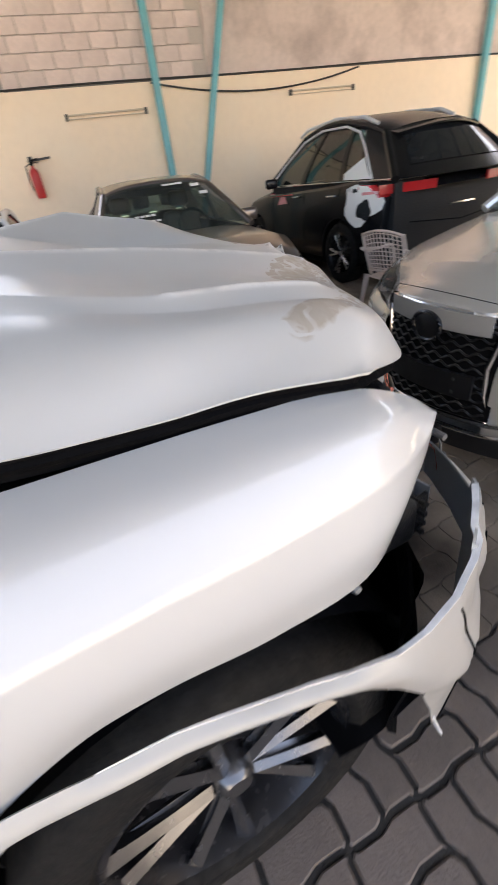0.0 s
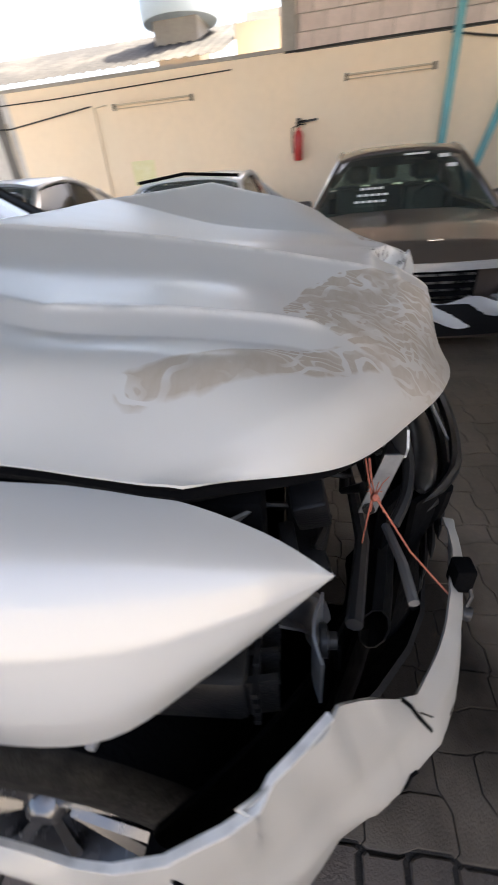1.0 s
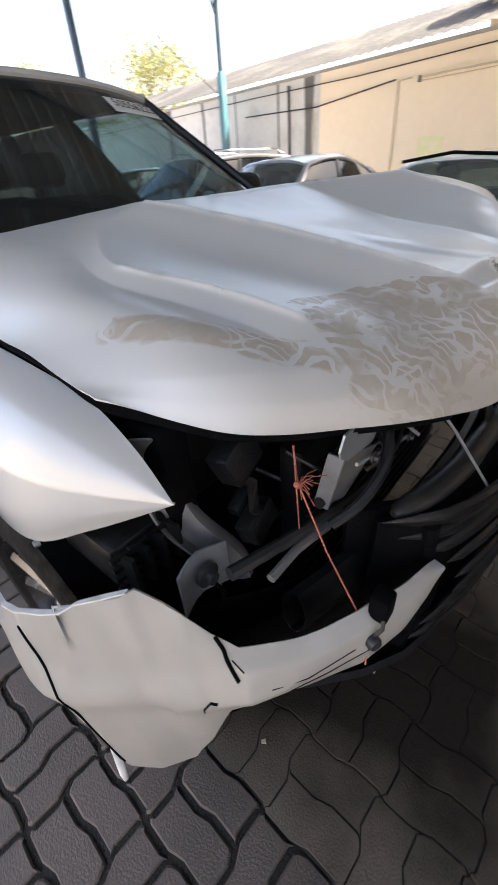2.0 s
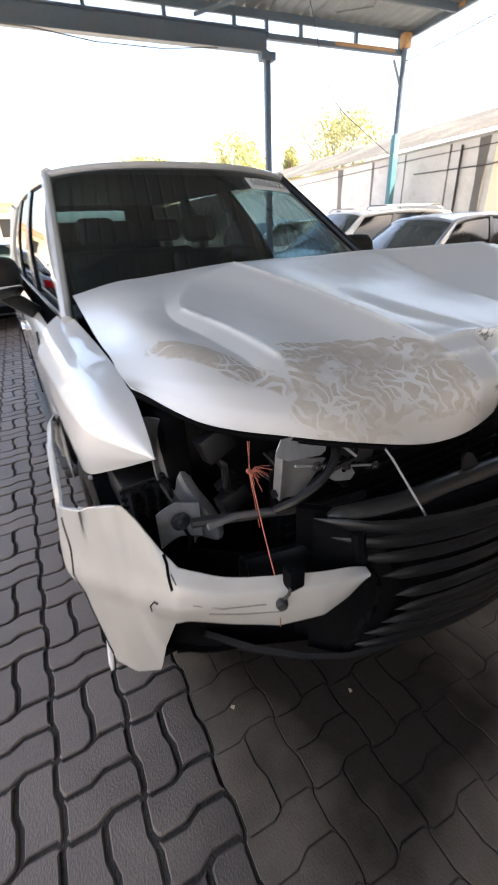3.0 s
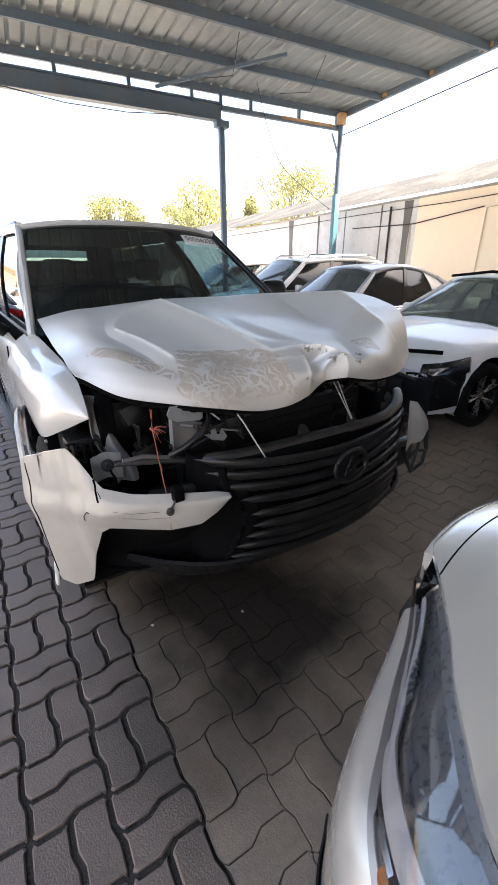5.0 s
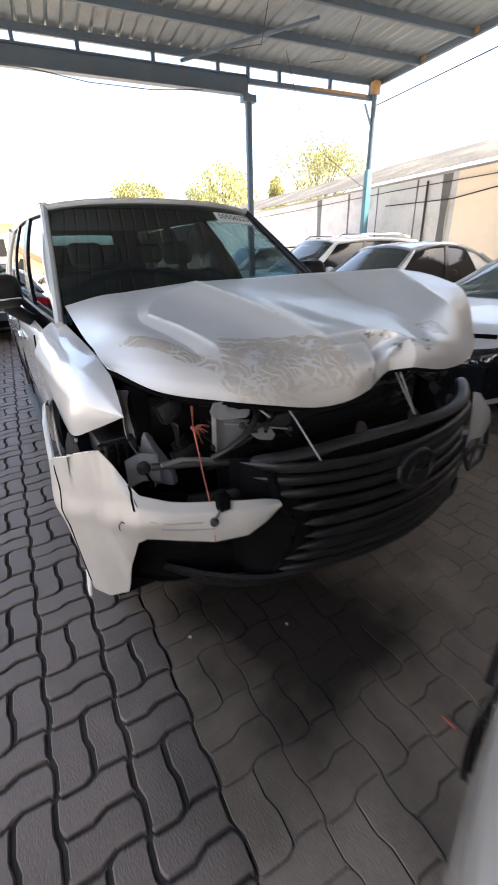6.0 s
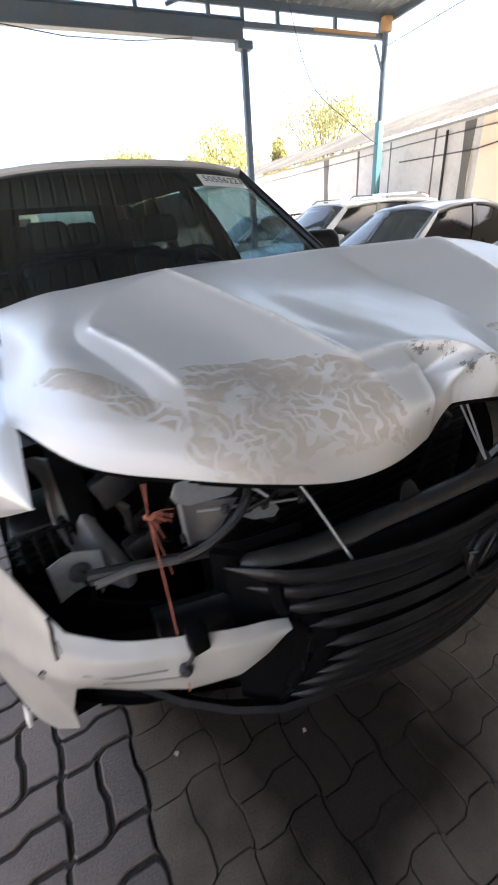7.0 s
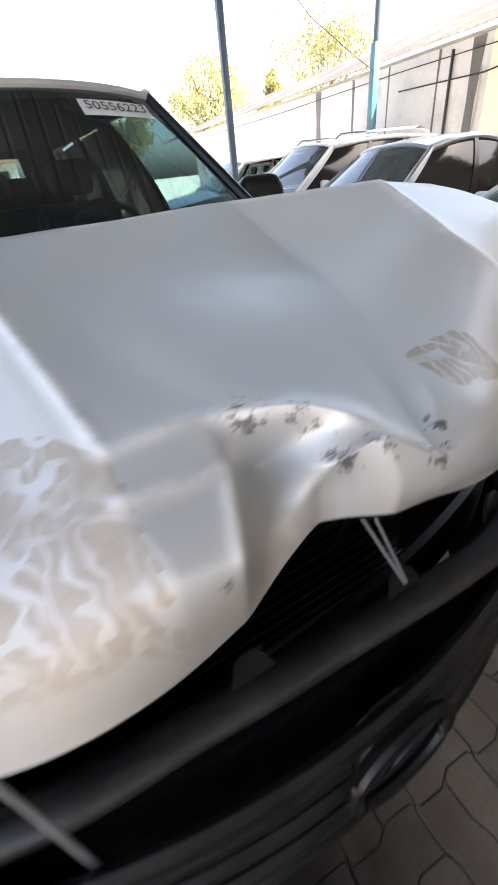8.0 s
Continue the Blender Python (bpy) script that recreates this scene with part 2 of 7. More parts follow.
def film_paint():
    """The bonnet's white paint under a protective film: tan where it clouds and towards its low edge, with white
    curling strokes, and dark scuffs on the folds.
    """
    m = PEARL.copy()
    m.name = "white paint with scraped film"
    n, l = m.node_tree.nodes, m.node_tree.links
    b = n["Principled BSDF"]
    was = b.inputs["Base Color"].links[0].from_socket
    # same white as the body, raised to paint in the light on the bonnet
    was.node.inputs[0].default_value = (0.64, 0.65, 0.645)
    at, sc, tc = n.new("ShaderNodeAttribute"), n.new("ShaderNodeAttribute"), n.new("ShaderNodeTexCoord")
    at.attribute_name, sc.attribute_name = "scrape", "scuff"

    def math_node(op, a, c):
        q = n.new("ShaderNodeMath")
        q.operation = op
        for k, v in enumerate((a, c)):
            if isinstance(v, (int, float)):
                q.inputs[k].default_value = v
            else:
                l.new(v, q.inputs[k])
        return q.outputs[0]

    def remap(v, lo, hi, to=1.0):
        q = n.new("ShaderNodeMapRange")
        q.inputs["From Min"].default_value, q.inputs["From Max"].default_value, q.inputs["To Max"].default_value = lo, hi, to
        l.new(v, q.inputs["Value"])
        return q.outputs[0]

    def noise_node(scale, detail, rough=0.5, stretch=None):
        q = n.new("ShaderNodeTexNoise")
        q.inputs["Scale"].default_value, q.inputs["Detail"].default_value, q.inputs["Roughness"].default_value = scale, detail, rough
        if stretch:
            mp = n.new("ShaderNodeMapping")
            mp.inputs["Rotation"].default_value, mp.inputs["Scale"].default_value = (0, 0, stretch[0]), stretch[1]
            l.new(tc.outputs["Object"], mp.inputs["Vector"]), l.new(mp.outputs[0], q.inputs["Vector"])
        else:
            l.new(tc.outputs["Object"], q.inputs["Vector"])
        return q.outputs["Fac"]

    def strokes(scale, distort, direction, lo, hi):
        w = n.new("ShaderNodeTexWave")
        w.bands_direction = direction
        w.inputs["Scale"].default_value, w.inputs["Distortion"].default_value = scale, distort
        w.inputs["Detail"].default_value, w.inputs["Detail Scale"].default_value = 2.0, 1.1
        l.new(tc.outputs["Object"], w.inputs["Vector"])
        return remap(w.outputs["Fac"], lo, hi)

    area = remap(math_node("ADD", math_node("MULTIPLY", math_node("SUBTRACT", noise_node(9.0, 4), 0.5), 1.1), at.outputs["Fac"]), 0.48, 0.60)
    kept = math_node("MULTIPLY", strokes(8.5, 16.0, "DIAGONAL", 0.66, 0.82), remap(noise_node(8.0, 3), 0.42, 0.56))
    kept = math_node("MAXIMUM", kept, math_node("MULTIPLY", strokes(12.0, 18.0, "X", 0.74, 0.88), remap(noise_node(5.0, 3), 0.46, 0.58)))
    haze = remap(noise_node(14.0, 4, 0.6, (0.5, (1.0, 3.0, 2.0))), 0.25, 0.75)
    tan = math_node("MULTIPLY", math_node("MULTIPLY", area, math_node("SUBTRACT", 1.0, kept)), math_node("ADD", math_node("MULTIPLY", haze, 0.35), 0.62))
    mix = n.new("ShaderNodeMix")
    mix.data_type = "RGBA"
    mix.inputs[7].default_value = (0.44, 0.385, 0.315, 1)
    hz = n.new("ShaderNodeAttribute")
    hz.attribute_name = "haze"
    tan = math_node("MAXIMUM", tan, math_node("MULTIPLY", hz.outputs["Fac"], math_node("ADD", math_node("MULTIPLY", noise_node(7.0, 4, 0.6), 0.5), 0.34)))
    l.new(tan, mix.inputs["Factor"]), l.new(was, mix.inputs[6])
    dark = math_node("MULTIPLY", remap(math_node("ADD", noise_node(38.0, 6, 0.7, (0.6, (1.0, 2.6, 1.0))), math_node("MULTIPLY", sc.outputs["Fac"], 0.34)), 0.80, 0.90), 0.85)
    scuffed = n.new("ShaderNodeMix")
    scuffed.data_type = "RGBA"
    scuffed.inputs[7].default_value = (0.10, 0.095, 0.09, 1)
    # pale fold lines: stretched film plus a highlight painted into the colour
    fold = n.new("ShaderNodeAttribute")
    fold.attribute_name = "film_glint"
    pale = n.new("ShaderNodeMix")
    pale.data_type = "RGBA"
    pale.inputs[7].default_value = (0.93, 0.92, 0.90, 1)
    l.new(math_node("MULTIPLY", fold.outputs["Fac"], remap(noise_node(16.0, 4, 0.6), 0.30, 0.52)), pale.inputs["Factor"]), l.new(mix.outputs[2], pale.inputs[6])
    l.new(dark, scuffed.inputs["Factor"]), l.new(pale.outputs[2], scuffed.inputs[6])
    l.new(scuffed.outputs[2], b.inputs["Base Color"])
    l.new(remap(tan, 0, 1, 0.30), b.inputs["Roughness"])
    rr = b.inputs["Roughness"].links[0].from_node
    rr.inputs["To Min"].default_value, rr.inputs["To Max"].default_value = 0.46, 0.60
    b.inputs["Coat Weight"].default_value, b.inputs["Coat Roughness"].default_value = 0.38, 0.18
    b.inputs["Metallic"].default_value = 0.35
    return m


HOOD_PAINT = film_paint()

SAND = mat("pale trodden sand and concrete", (0.46, 0.42, 0.36), 0.95, 0, 0.12, 2, bump=0.4, bump_scale=20, stain=(0.34, 0.31, 0.27), stain_amount=0.5, stain_scale=0.2)


# ---- building helpers ----
def smooth(bm, angle=40):
    lim = radians(angle)
    for f in bm.faces:
        f.smooth = True
    for e in bm.edges:
        if len(e.link_faces) == 2 and e.calc_face_angle(0) > lim:
            e.smooth = False


def part(name, bm, material, parent=None, label="", category="", group="", kind="", sharp=40):
    """One mesh object from a bmesh, under a thing or a part, or top-level."""
    me = bpy.data.meshes.new(name)
    smooth(bm, sharp)
    bm.to_mesh(me)
    bm.free()
    me.materials.append(material)
    ob = new(name, me)
    ob.parent = parent
    return tagged(ob, label, category, group, kind)


def thing(name, m, label, category, group="", kind=""):
    ob = new(name)
    ob.matrix_world = m
    ob.empty_display_size = 0.1
    return tagged(ob, label, category, group, kind)


def join(*bms):
    out = bms[0]
    for b in bms[1:]:
        me = bpy.data.meshes.new("join")
        b.to_mesh(me)
        b.free()
        out.from_mesh(me)
        bpy.data.meshes.remove(me)
    return out


def box(x0, x1, y0, y1, z0, z1, bevel=0.0, segs=2):
    bm = bmesh.new()
    bmesh.ops.create_cube(bm, size=1)
    bmesh.ops.scale(bm, vec=(abs(x1 - x0), abs(y1 - y0), abs(z1 - z0)), verts=bm.verts)
    bmesh.ops.translate(bm, vec=((x0 + x1) / 2, (y0 + y1) / 2, (z0 + z1) / 2), verts=bm.verts)
    if bevel:
        bmesh.ops.bevel(bm, geom=bm.edges[:], offset=bevel, segments=segs, affect="EDGES", profile=0.5)
    return bm


def move(bm, m):
    bmesh.ops.transform(bm, matrix=m, verts=bm.verts)
    return bm


def tube(points, r, sides=8, flat=1.0, closed=False):
    """A round or flattened tube along a polyline; r is one radius or one a point."""
    pts = [Vector(p) for p in points]
    n = len(pts)
    rad = r if isinstance(r, (list, tuple)) else [r] * n
    bm = bmesh.new()
    rings = []
    for i, p in enumerate(pts):
        a, b = (pts[i - 1], pts[(i + 1) % n]) if closed else (pts[max(i - 1, 0)], pts[min(i + 1, n - 1)])
        d = (b - a).normalized()
        up = Vector((0, 0, 1)) if abs(d.z) < 0.9 else Vector((0, 1, 0))
        s = d.cross(up).normalized()
        u = s.cross(d)
        rings.append([bm.verts.new(p + rad[i] * (math.cos(t) * s + flat * math.sin(t) * u)) for t in [2 * math.pi * k / sides for k in range(sides)]])
    for i in range(n if closed else n - 1):
        q, w = rings[i], rings[(i + 1) % n]
        for k in range(sides):
            bm.faces.new((q[k], q[(k + 1) % sides], w[(k + 1) % sides], w[k]))
    if not closed:
        bm.faces.new(rings[0][::-1]), bm.faces.new(rings[-1])
    bmesh.ops.recalc_face_normals(bm, faces=bm.faces)
    return bm


def bar(p, q, w, h, bevel=0.0):
    """A rectangular bar from p to q, w wide across, h high."""
    p, q = Vector(p), Vector(q)
    d = q - p
    bm = box(-w / 2, w / 2, 0, d.length, -h / 2, h / 2, bevel)
    return move(bm, Matrix.Translation(p) @ d.to_track_quat("Y", "Z").to_matrix().to_4x4())


def grid(fn, nu, nv, close=False):
    """A sheet of nu x nv cells through fn(u, v), u and v from 0 to 1."""
    bm = bmesh.new()
    vs = [[bm.verts.new(fn(i / nu, j / nv)) for j in range(nv + 1)] for i in range(nu + 1)]
    for i in range(nu):
        for j in range(nv):
            bm.faces.new((vs[i][j], vs[i + 1][j], vs[i + 1][j + 1], vs[i][j + 1]))
    return bm


def thick(bm, t):
    """Gives a sheet a thickness t against its normals."""
    bmesh.ops.recalc_face_normals(bm, faces=bm.faces)
    bmesh.ops.solidify(bm, geom=bm.faces[:], thickness=t)
    return bm


def revolve(profile, sides=32, axis="x"):
    """Turns a profile of (radius, along) round the x axis."""
    bm = bmesh.new()
    rings = []
    for k in range(sides):
        a = 2 * math.pi * k / sides
        rings.append([bm.verts.new((s, r * math.cos(a), r * math.sin(a))) for r, s in profile])
    for k in range(sides):
        p, q = rings[k], rings[(k + 1) % sides]
        for i in range(len(profile) - 1):
            bm.faces.new((p[i], p[i + 1], q[i + 1], q[i]))
    bmesh.ops.remove_doubles(bm, verts=bm.verts, dist=1e-5)
    bmesh.ops.recalc_face_normals(bm, faces=bm.faces)
    if axis == "z":
        move(bm, Matrix.Rotation(radians(-90), 4, "Y"))
    return bm


def plate(outline, t, axis="y"):
    """A flat plate of thickness t from an outline of (a, b): xz for axis y, yz for axis x, xy for axis z."""
    bm = bmesh.new()
    put = {"y": lambda a, b: (a, 0, b), "x": lambda a, b: (0, a, b), "z": lambda a, b: (a, b, 0)}[axis]
    f = bm.faces.new([bm.verts.new(put(a, b)) for a, b in outline])
    ext = bmesh.ops.extrude_face_region(bm, geom=[f])
    bmesh.ops.translate(bm, vec={"y": (0, t, 0), "x": (t, 0, 0), "z": (0, 0, t)}[axis], verts=[v for v in ext["geom"] if isinstance(v, bmesh.types.BMVert)])
    bmesh.ops.recalc_face_normals(bm, faces=bm.faces)
    return bm


def lerp(a, b, t):
    return a + (b - a) * t


def curve(keys, t):
    """Linear interpolation through keys of (t, value)."""
    if t <= keys[0][0]:
        return keys[0][1]
    for (a, x), (b, y) in zip(keys, keys[1:]):
        if t <= b:
            return lerp(x, y, (t - a) / (b - a))
    return keys[-1][1]


def spline(keys, t):
    """Smooth (Catmull-Rom) interpolation of tuples at even steps, t from 0 to 1."""
    n = len(keys) - 1
    s = min(max(t, 0), 1) * n
    i = min(int(s), n - 1)
    f = s - i
    p = [keys[max(0, min(n, i + k))] for k in (-1, 0, 1, 2)]
    return tuple(0.5 * (2 * b + (c - a) * f + (2 * a - 5 * b + 4 * c - d) * f * f + (3 * b - a - 3 * c + d) * f ** 3) for a, b, c, d in zip(*p))


def slab(fn, off, nu, nv):
    """A closed sheet between fn(u, v) and the same moved by off."""
    off = Vector(off)
    bm = bmesh.new()
    a = [[bm.verts.new(fn(i / nu, j / nv)) for j in range(nv + 1)] for i in range(nu + 1)]
    b = [[bm.verts.new(v.co + off) for v in row] for row in a]
    for i in range(nu):
        for j in range(nv):
            bm.faces.new((a[i][j], a[i + 1][j], a[i + 1][j + 1], a[i][j + 1]))
            bm.faces.new((b[i][j + 1], b[i + 1][j + 1], b[i + 1][j], b[i][j]))
    ring = [(i, 0) for i in range(nu)] + [(nu, j) for j in range(nv)] + [(i, nv) for i in range(nu, 0, -1)] + [(0, j) for j in range(nv, 0, -1)]
    for (i, j), (k, l) in zip(ring, ring[1:] + ring[:1]):
        bm.faces.new((a[i][j], b[i][j], b[k][l], a[k][l]))
    bmesh.ops.recalc_face_normals(bm, faces=bm.faces)
    return bm


from mathutils.bvhtree import BVHTree

# ---- kit for cars: a shell, a glasshouse, wheels; y runs from nose to tail, the nose looks to -y ----
def share(ob, name, parent, m):
    o = new(name, ob.data)
    o.parent = parent
    o.matrix_local = m
    return o


def spoke_blade(ring):
    """A creased, widening spoke with depth, from rows of three points."""
    bm = bmesh.new()
    rows = [[bm.verts.new(v + Vector((-.010 if j == 1 else .004, 0, 0))) for j, v in enumerate(ring[k:k + 3])] for k in range(0, len(ring), 3)]
    for p, q in zip(rows, rows[1:]):
        for j in (0, 1):
            bm.faces.new((p[j], p[j + 1], q[j + 1], q[j]))
    bmesh.ops.recalc_face_normals(bm, faces=bm.faces)
    if sum(f.normal.x for f in bm.faces) > 0:
        bmesh.ops.reverse_faces(bm, faces=bm.faces)
    return thick(bm, 0.03)


def wheel_meshes(R, width, rim, spokes, dark=False):
    h = width / 2
    tyre = revolve([(rim, -h * 0.85), (rim + 0.02, -h), (R - 0.05, -h * 1.02), (R - 0.015, -h * 0.9), (R, -h * 0.7), (R, -h * 0.08), (R - 0.010, -h * 0.06), (R - 0.010, h * 0.06), (R, h * 0.08), (R, h * 0.7), (R - 0.015, h * 0.9), (R - 0.05, h * 1.02), (rim + 0.02, h), (rim, h * 0.85), (rim - 0.01, 0), (rim, -h * 0.85)], 40)
    body = revolve([(rim, -h * 0.86), (rim - 0.012, -h * 0.9), (rim - 0.02, -h * 0.7), (rim - 0.035, h * 0.3), (0.06, h * 0.35), (0.0, h * 0.35)], 32)
    arms = []
    for k in range(spokes):
        a = 2 * math.pi * k / spokes
        for off in ((-0.16, 0.16) if not dark else (-0.24, 0.24)):
            p = Vector((-h * 0.62, 0.05 * math.cos(a), 0.05 * math.sin(a)))
            q = Vector((-h * 0.80, (rim - 0.015) * math.cos(a + off), (rim - 0.015) * math.sin(a + off)))
            if dark:
                along, side = (q - p).normalized(), Vector((0, -math.sin(a + off), math.cos(a + off)))
                w = [0.016, 0.013, 0.016, 0.024]
                ring = [(p.lerp(q, f) + side * (e * w[k2])) for k2, f in enumerate((0, .35, .7, 1)) for e in (-1, -.25, 1)]
                arms.append(spoke_blade(ring))
                continue
            arms.append(tube([p, p.lerp(q, 0.5) + Vector((-0.008, 0, 0)), q], [0.028, 0.020, 0.026], 6, 0.6))
    arms.append(revolve([(0.0, -h * 0.80), (0.030, -h * 0.80), (0.042, -h * 0.70), (0.046, -h * 0.3)], 20))
    return tyre, body, join(*arms)


def add_wheels(root, R, width, rim, spokes, spots, spoke_mat=None, rim_mat=None, dark=False):
    """Four wheels: tyre with rim and spokes. spots are (x, y); the outer side looks away from the middle."""
    first = None
    for x, y in spots:
        m = pose(x, y, R, 0, 0, 0 if x < 0 else 180)
        if first is None:
            t, b, a = wheel_meshes(R, width, rim, spokes, dark)
            first = part("wheel", t, TYRE, root, "black tyre on an alloy rim")
            first.matrix_local = m
            rm = part("rim", b, rim_mat or DARK_ALLOY, first)
            sp = part("spokes", a, spoke_mat or ALLOY, first)
            rest = (rm, sp)
        else:
            o = share(first, "wheel", root, m)
            for r in rest:
                share(r, r.name.split(".")[0], o, Matrix())


def shell(S, y0=0.0, y1=None):
    """The lower body of a car, with wheel openings cut into its flanks and the cabin left open."""
    L, W = S["L"], S["W"]
    y1 = y1 or L
    n = 64
    bm = bmesh.new()
    gh = S["house"]
    for sg in (-1, 1):
        rows = []
        for i in range(n + 1):
            y = lerp(y0, y1, i / n)
            w = W / 2 * (1 - S.get("nose", 0.10) * max(0, 1 - y / 0.6) ** 2 - 0.08 * max(0, 1 - (L - y) / 0.6) ** 2)
            zl, zs, zd = curve(S["low"], y), curve(S["shoulder"], y), curve(S["deck"], y)
            sec = [(0, zl), (0.75 * w, zl), (0.95 * w, zl + 0.02), (0.985 * w, zl + 0.10), (0.997 * w, lerp(zl, zs, 0.30)), (w, lerp(zl, zs, 0.45)), (0.997 * w, lerp(zl, zs, 0.62)), (0.985 * w, lerp(zl, zs, 0.80)),
                   (0.965 * w, zs - 0.03), (0.93 * w, zs), (0.80 * w, lerp(zs, zd, 0.5)), (0.5 * w, lerp(zs, zd, 0.88)), (0, zd)]
            row = []
            for x, z in sec:
                yy = y + S["bow"] * (2 * x / W) ** 2 * max(0, 1 - y / 1.2) - S.get("tailbow", 0.14) * (2 * x / W) ** 2 * max(0, 1 - (L - y) / 1.2)
                row.append(Vector((sg * x, yy, z)))
            rows.append(row)
        vs = [[bm.verts.new(v) for v in row] for row in rows]
        for i in range(n):
            for k in range(len(vs[0]) - 1):
                q = [vs[i][k], vs[i + 1][k], vs[i + 1][k + 1], vs[i][k + 1]]
                c = sum((v.co for v in q), Vector()) / 4
                if k >= 9 and gh and gh["yA0"] + 0.02 < c.y < gh["yC0"] - 0.02 and i > 0:
                    continue
                if any(all(math.hypot(v.co.y - yc, v.co.z - S["R"]) < S["arch"] for v in q) for yc in S["axles"]) and abs(c.x) > 0.3 * W:
                    continue
                bm.faces.new(q)
    bm.verts.ensure_lookup_table()
    for v in bm.verts:
        if not v.link_faces:
            continue
        for yc in S["axles"]:
            d = math.hypot(v.co.y - yc, v.co.z - S["R"])
            if d < S["arch"] and abs(v.co.x) > 0.3 * W and v.co.z > S["R"] - 0.3:
                k = S["arch"] / max(d, 0.05)
                v.co.y, v.co.z = yc + (v.co.y - yc) * k, max(S["R"] + (v.co.z - S["R"]) * k, 0.12)
    bmesh.ops.delete(bm, geom=[v for v in bm.verts if not v.link_faces], context="VERTS")
    bmesh.ops.remove_doubles(bm, verts=bm.verts, dist=0.0005)
    if y0 == 0.0:
        edge = [e for e in bm.edges if len(e.link_faces) == 1 and all(v.co.y < S["bow"] + 0.05 for v in e.verts)]
        bmesh.ops.contextual_create(bm, geom=edge)
    edge = [e for e in bm.edges if len(e.link_faces) == 1 and all(v.co.y > L - S.get("tailbow", 0.14) - 0.05 for v in e.verts)]
    bmesh.ops.contextual_create(bm, geom=edge)
    bmesh.ops.recalc_face_normals(bm, faces=bm.faces)
    return bm


def side_point(g, sg, s, h):
    b = Vector((sg * g["wb"], lerp(g["yA0"], g["yC0"], s), g["zb"]))
    t = Vector((sg * g["wt"], lerp(g["yA1"], g["yC1"], s), g["zt"] + g.get("rise", 0.03) * math.sin(math.pi * s) - g.get("drop", 0.0) * s * s))
    return b.lerp(t, h) + Vector((sg * 0.035 * math.sin(math.pi * h), 0, 0))


def screen_point(g, u, v, rear=False):
    k0, k1, bow, sg = ("yC0", "yC1", g.get("rbow", 0.08), -1) if rear else ("yA0", "yA1", g.get("bow", 0.10), 1)
    zb = g.get("zr", g["zb"]) if rear else g["zb"]
    return Vector((u * lerp(g["wb"], g["wt"], v), lerp(g[k0], g[k1], v) - sg * bow * (1 - u * u), lerp(zb, g["zt"] - (g.get("drop", 0.0) if rear else 0.0), v) + (0.02 * (1 - u * u) + g.get("crown", 0.05) * (1 - u ** 4)) * v))


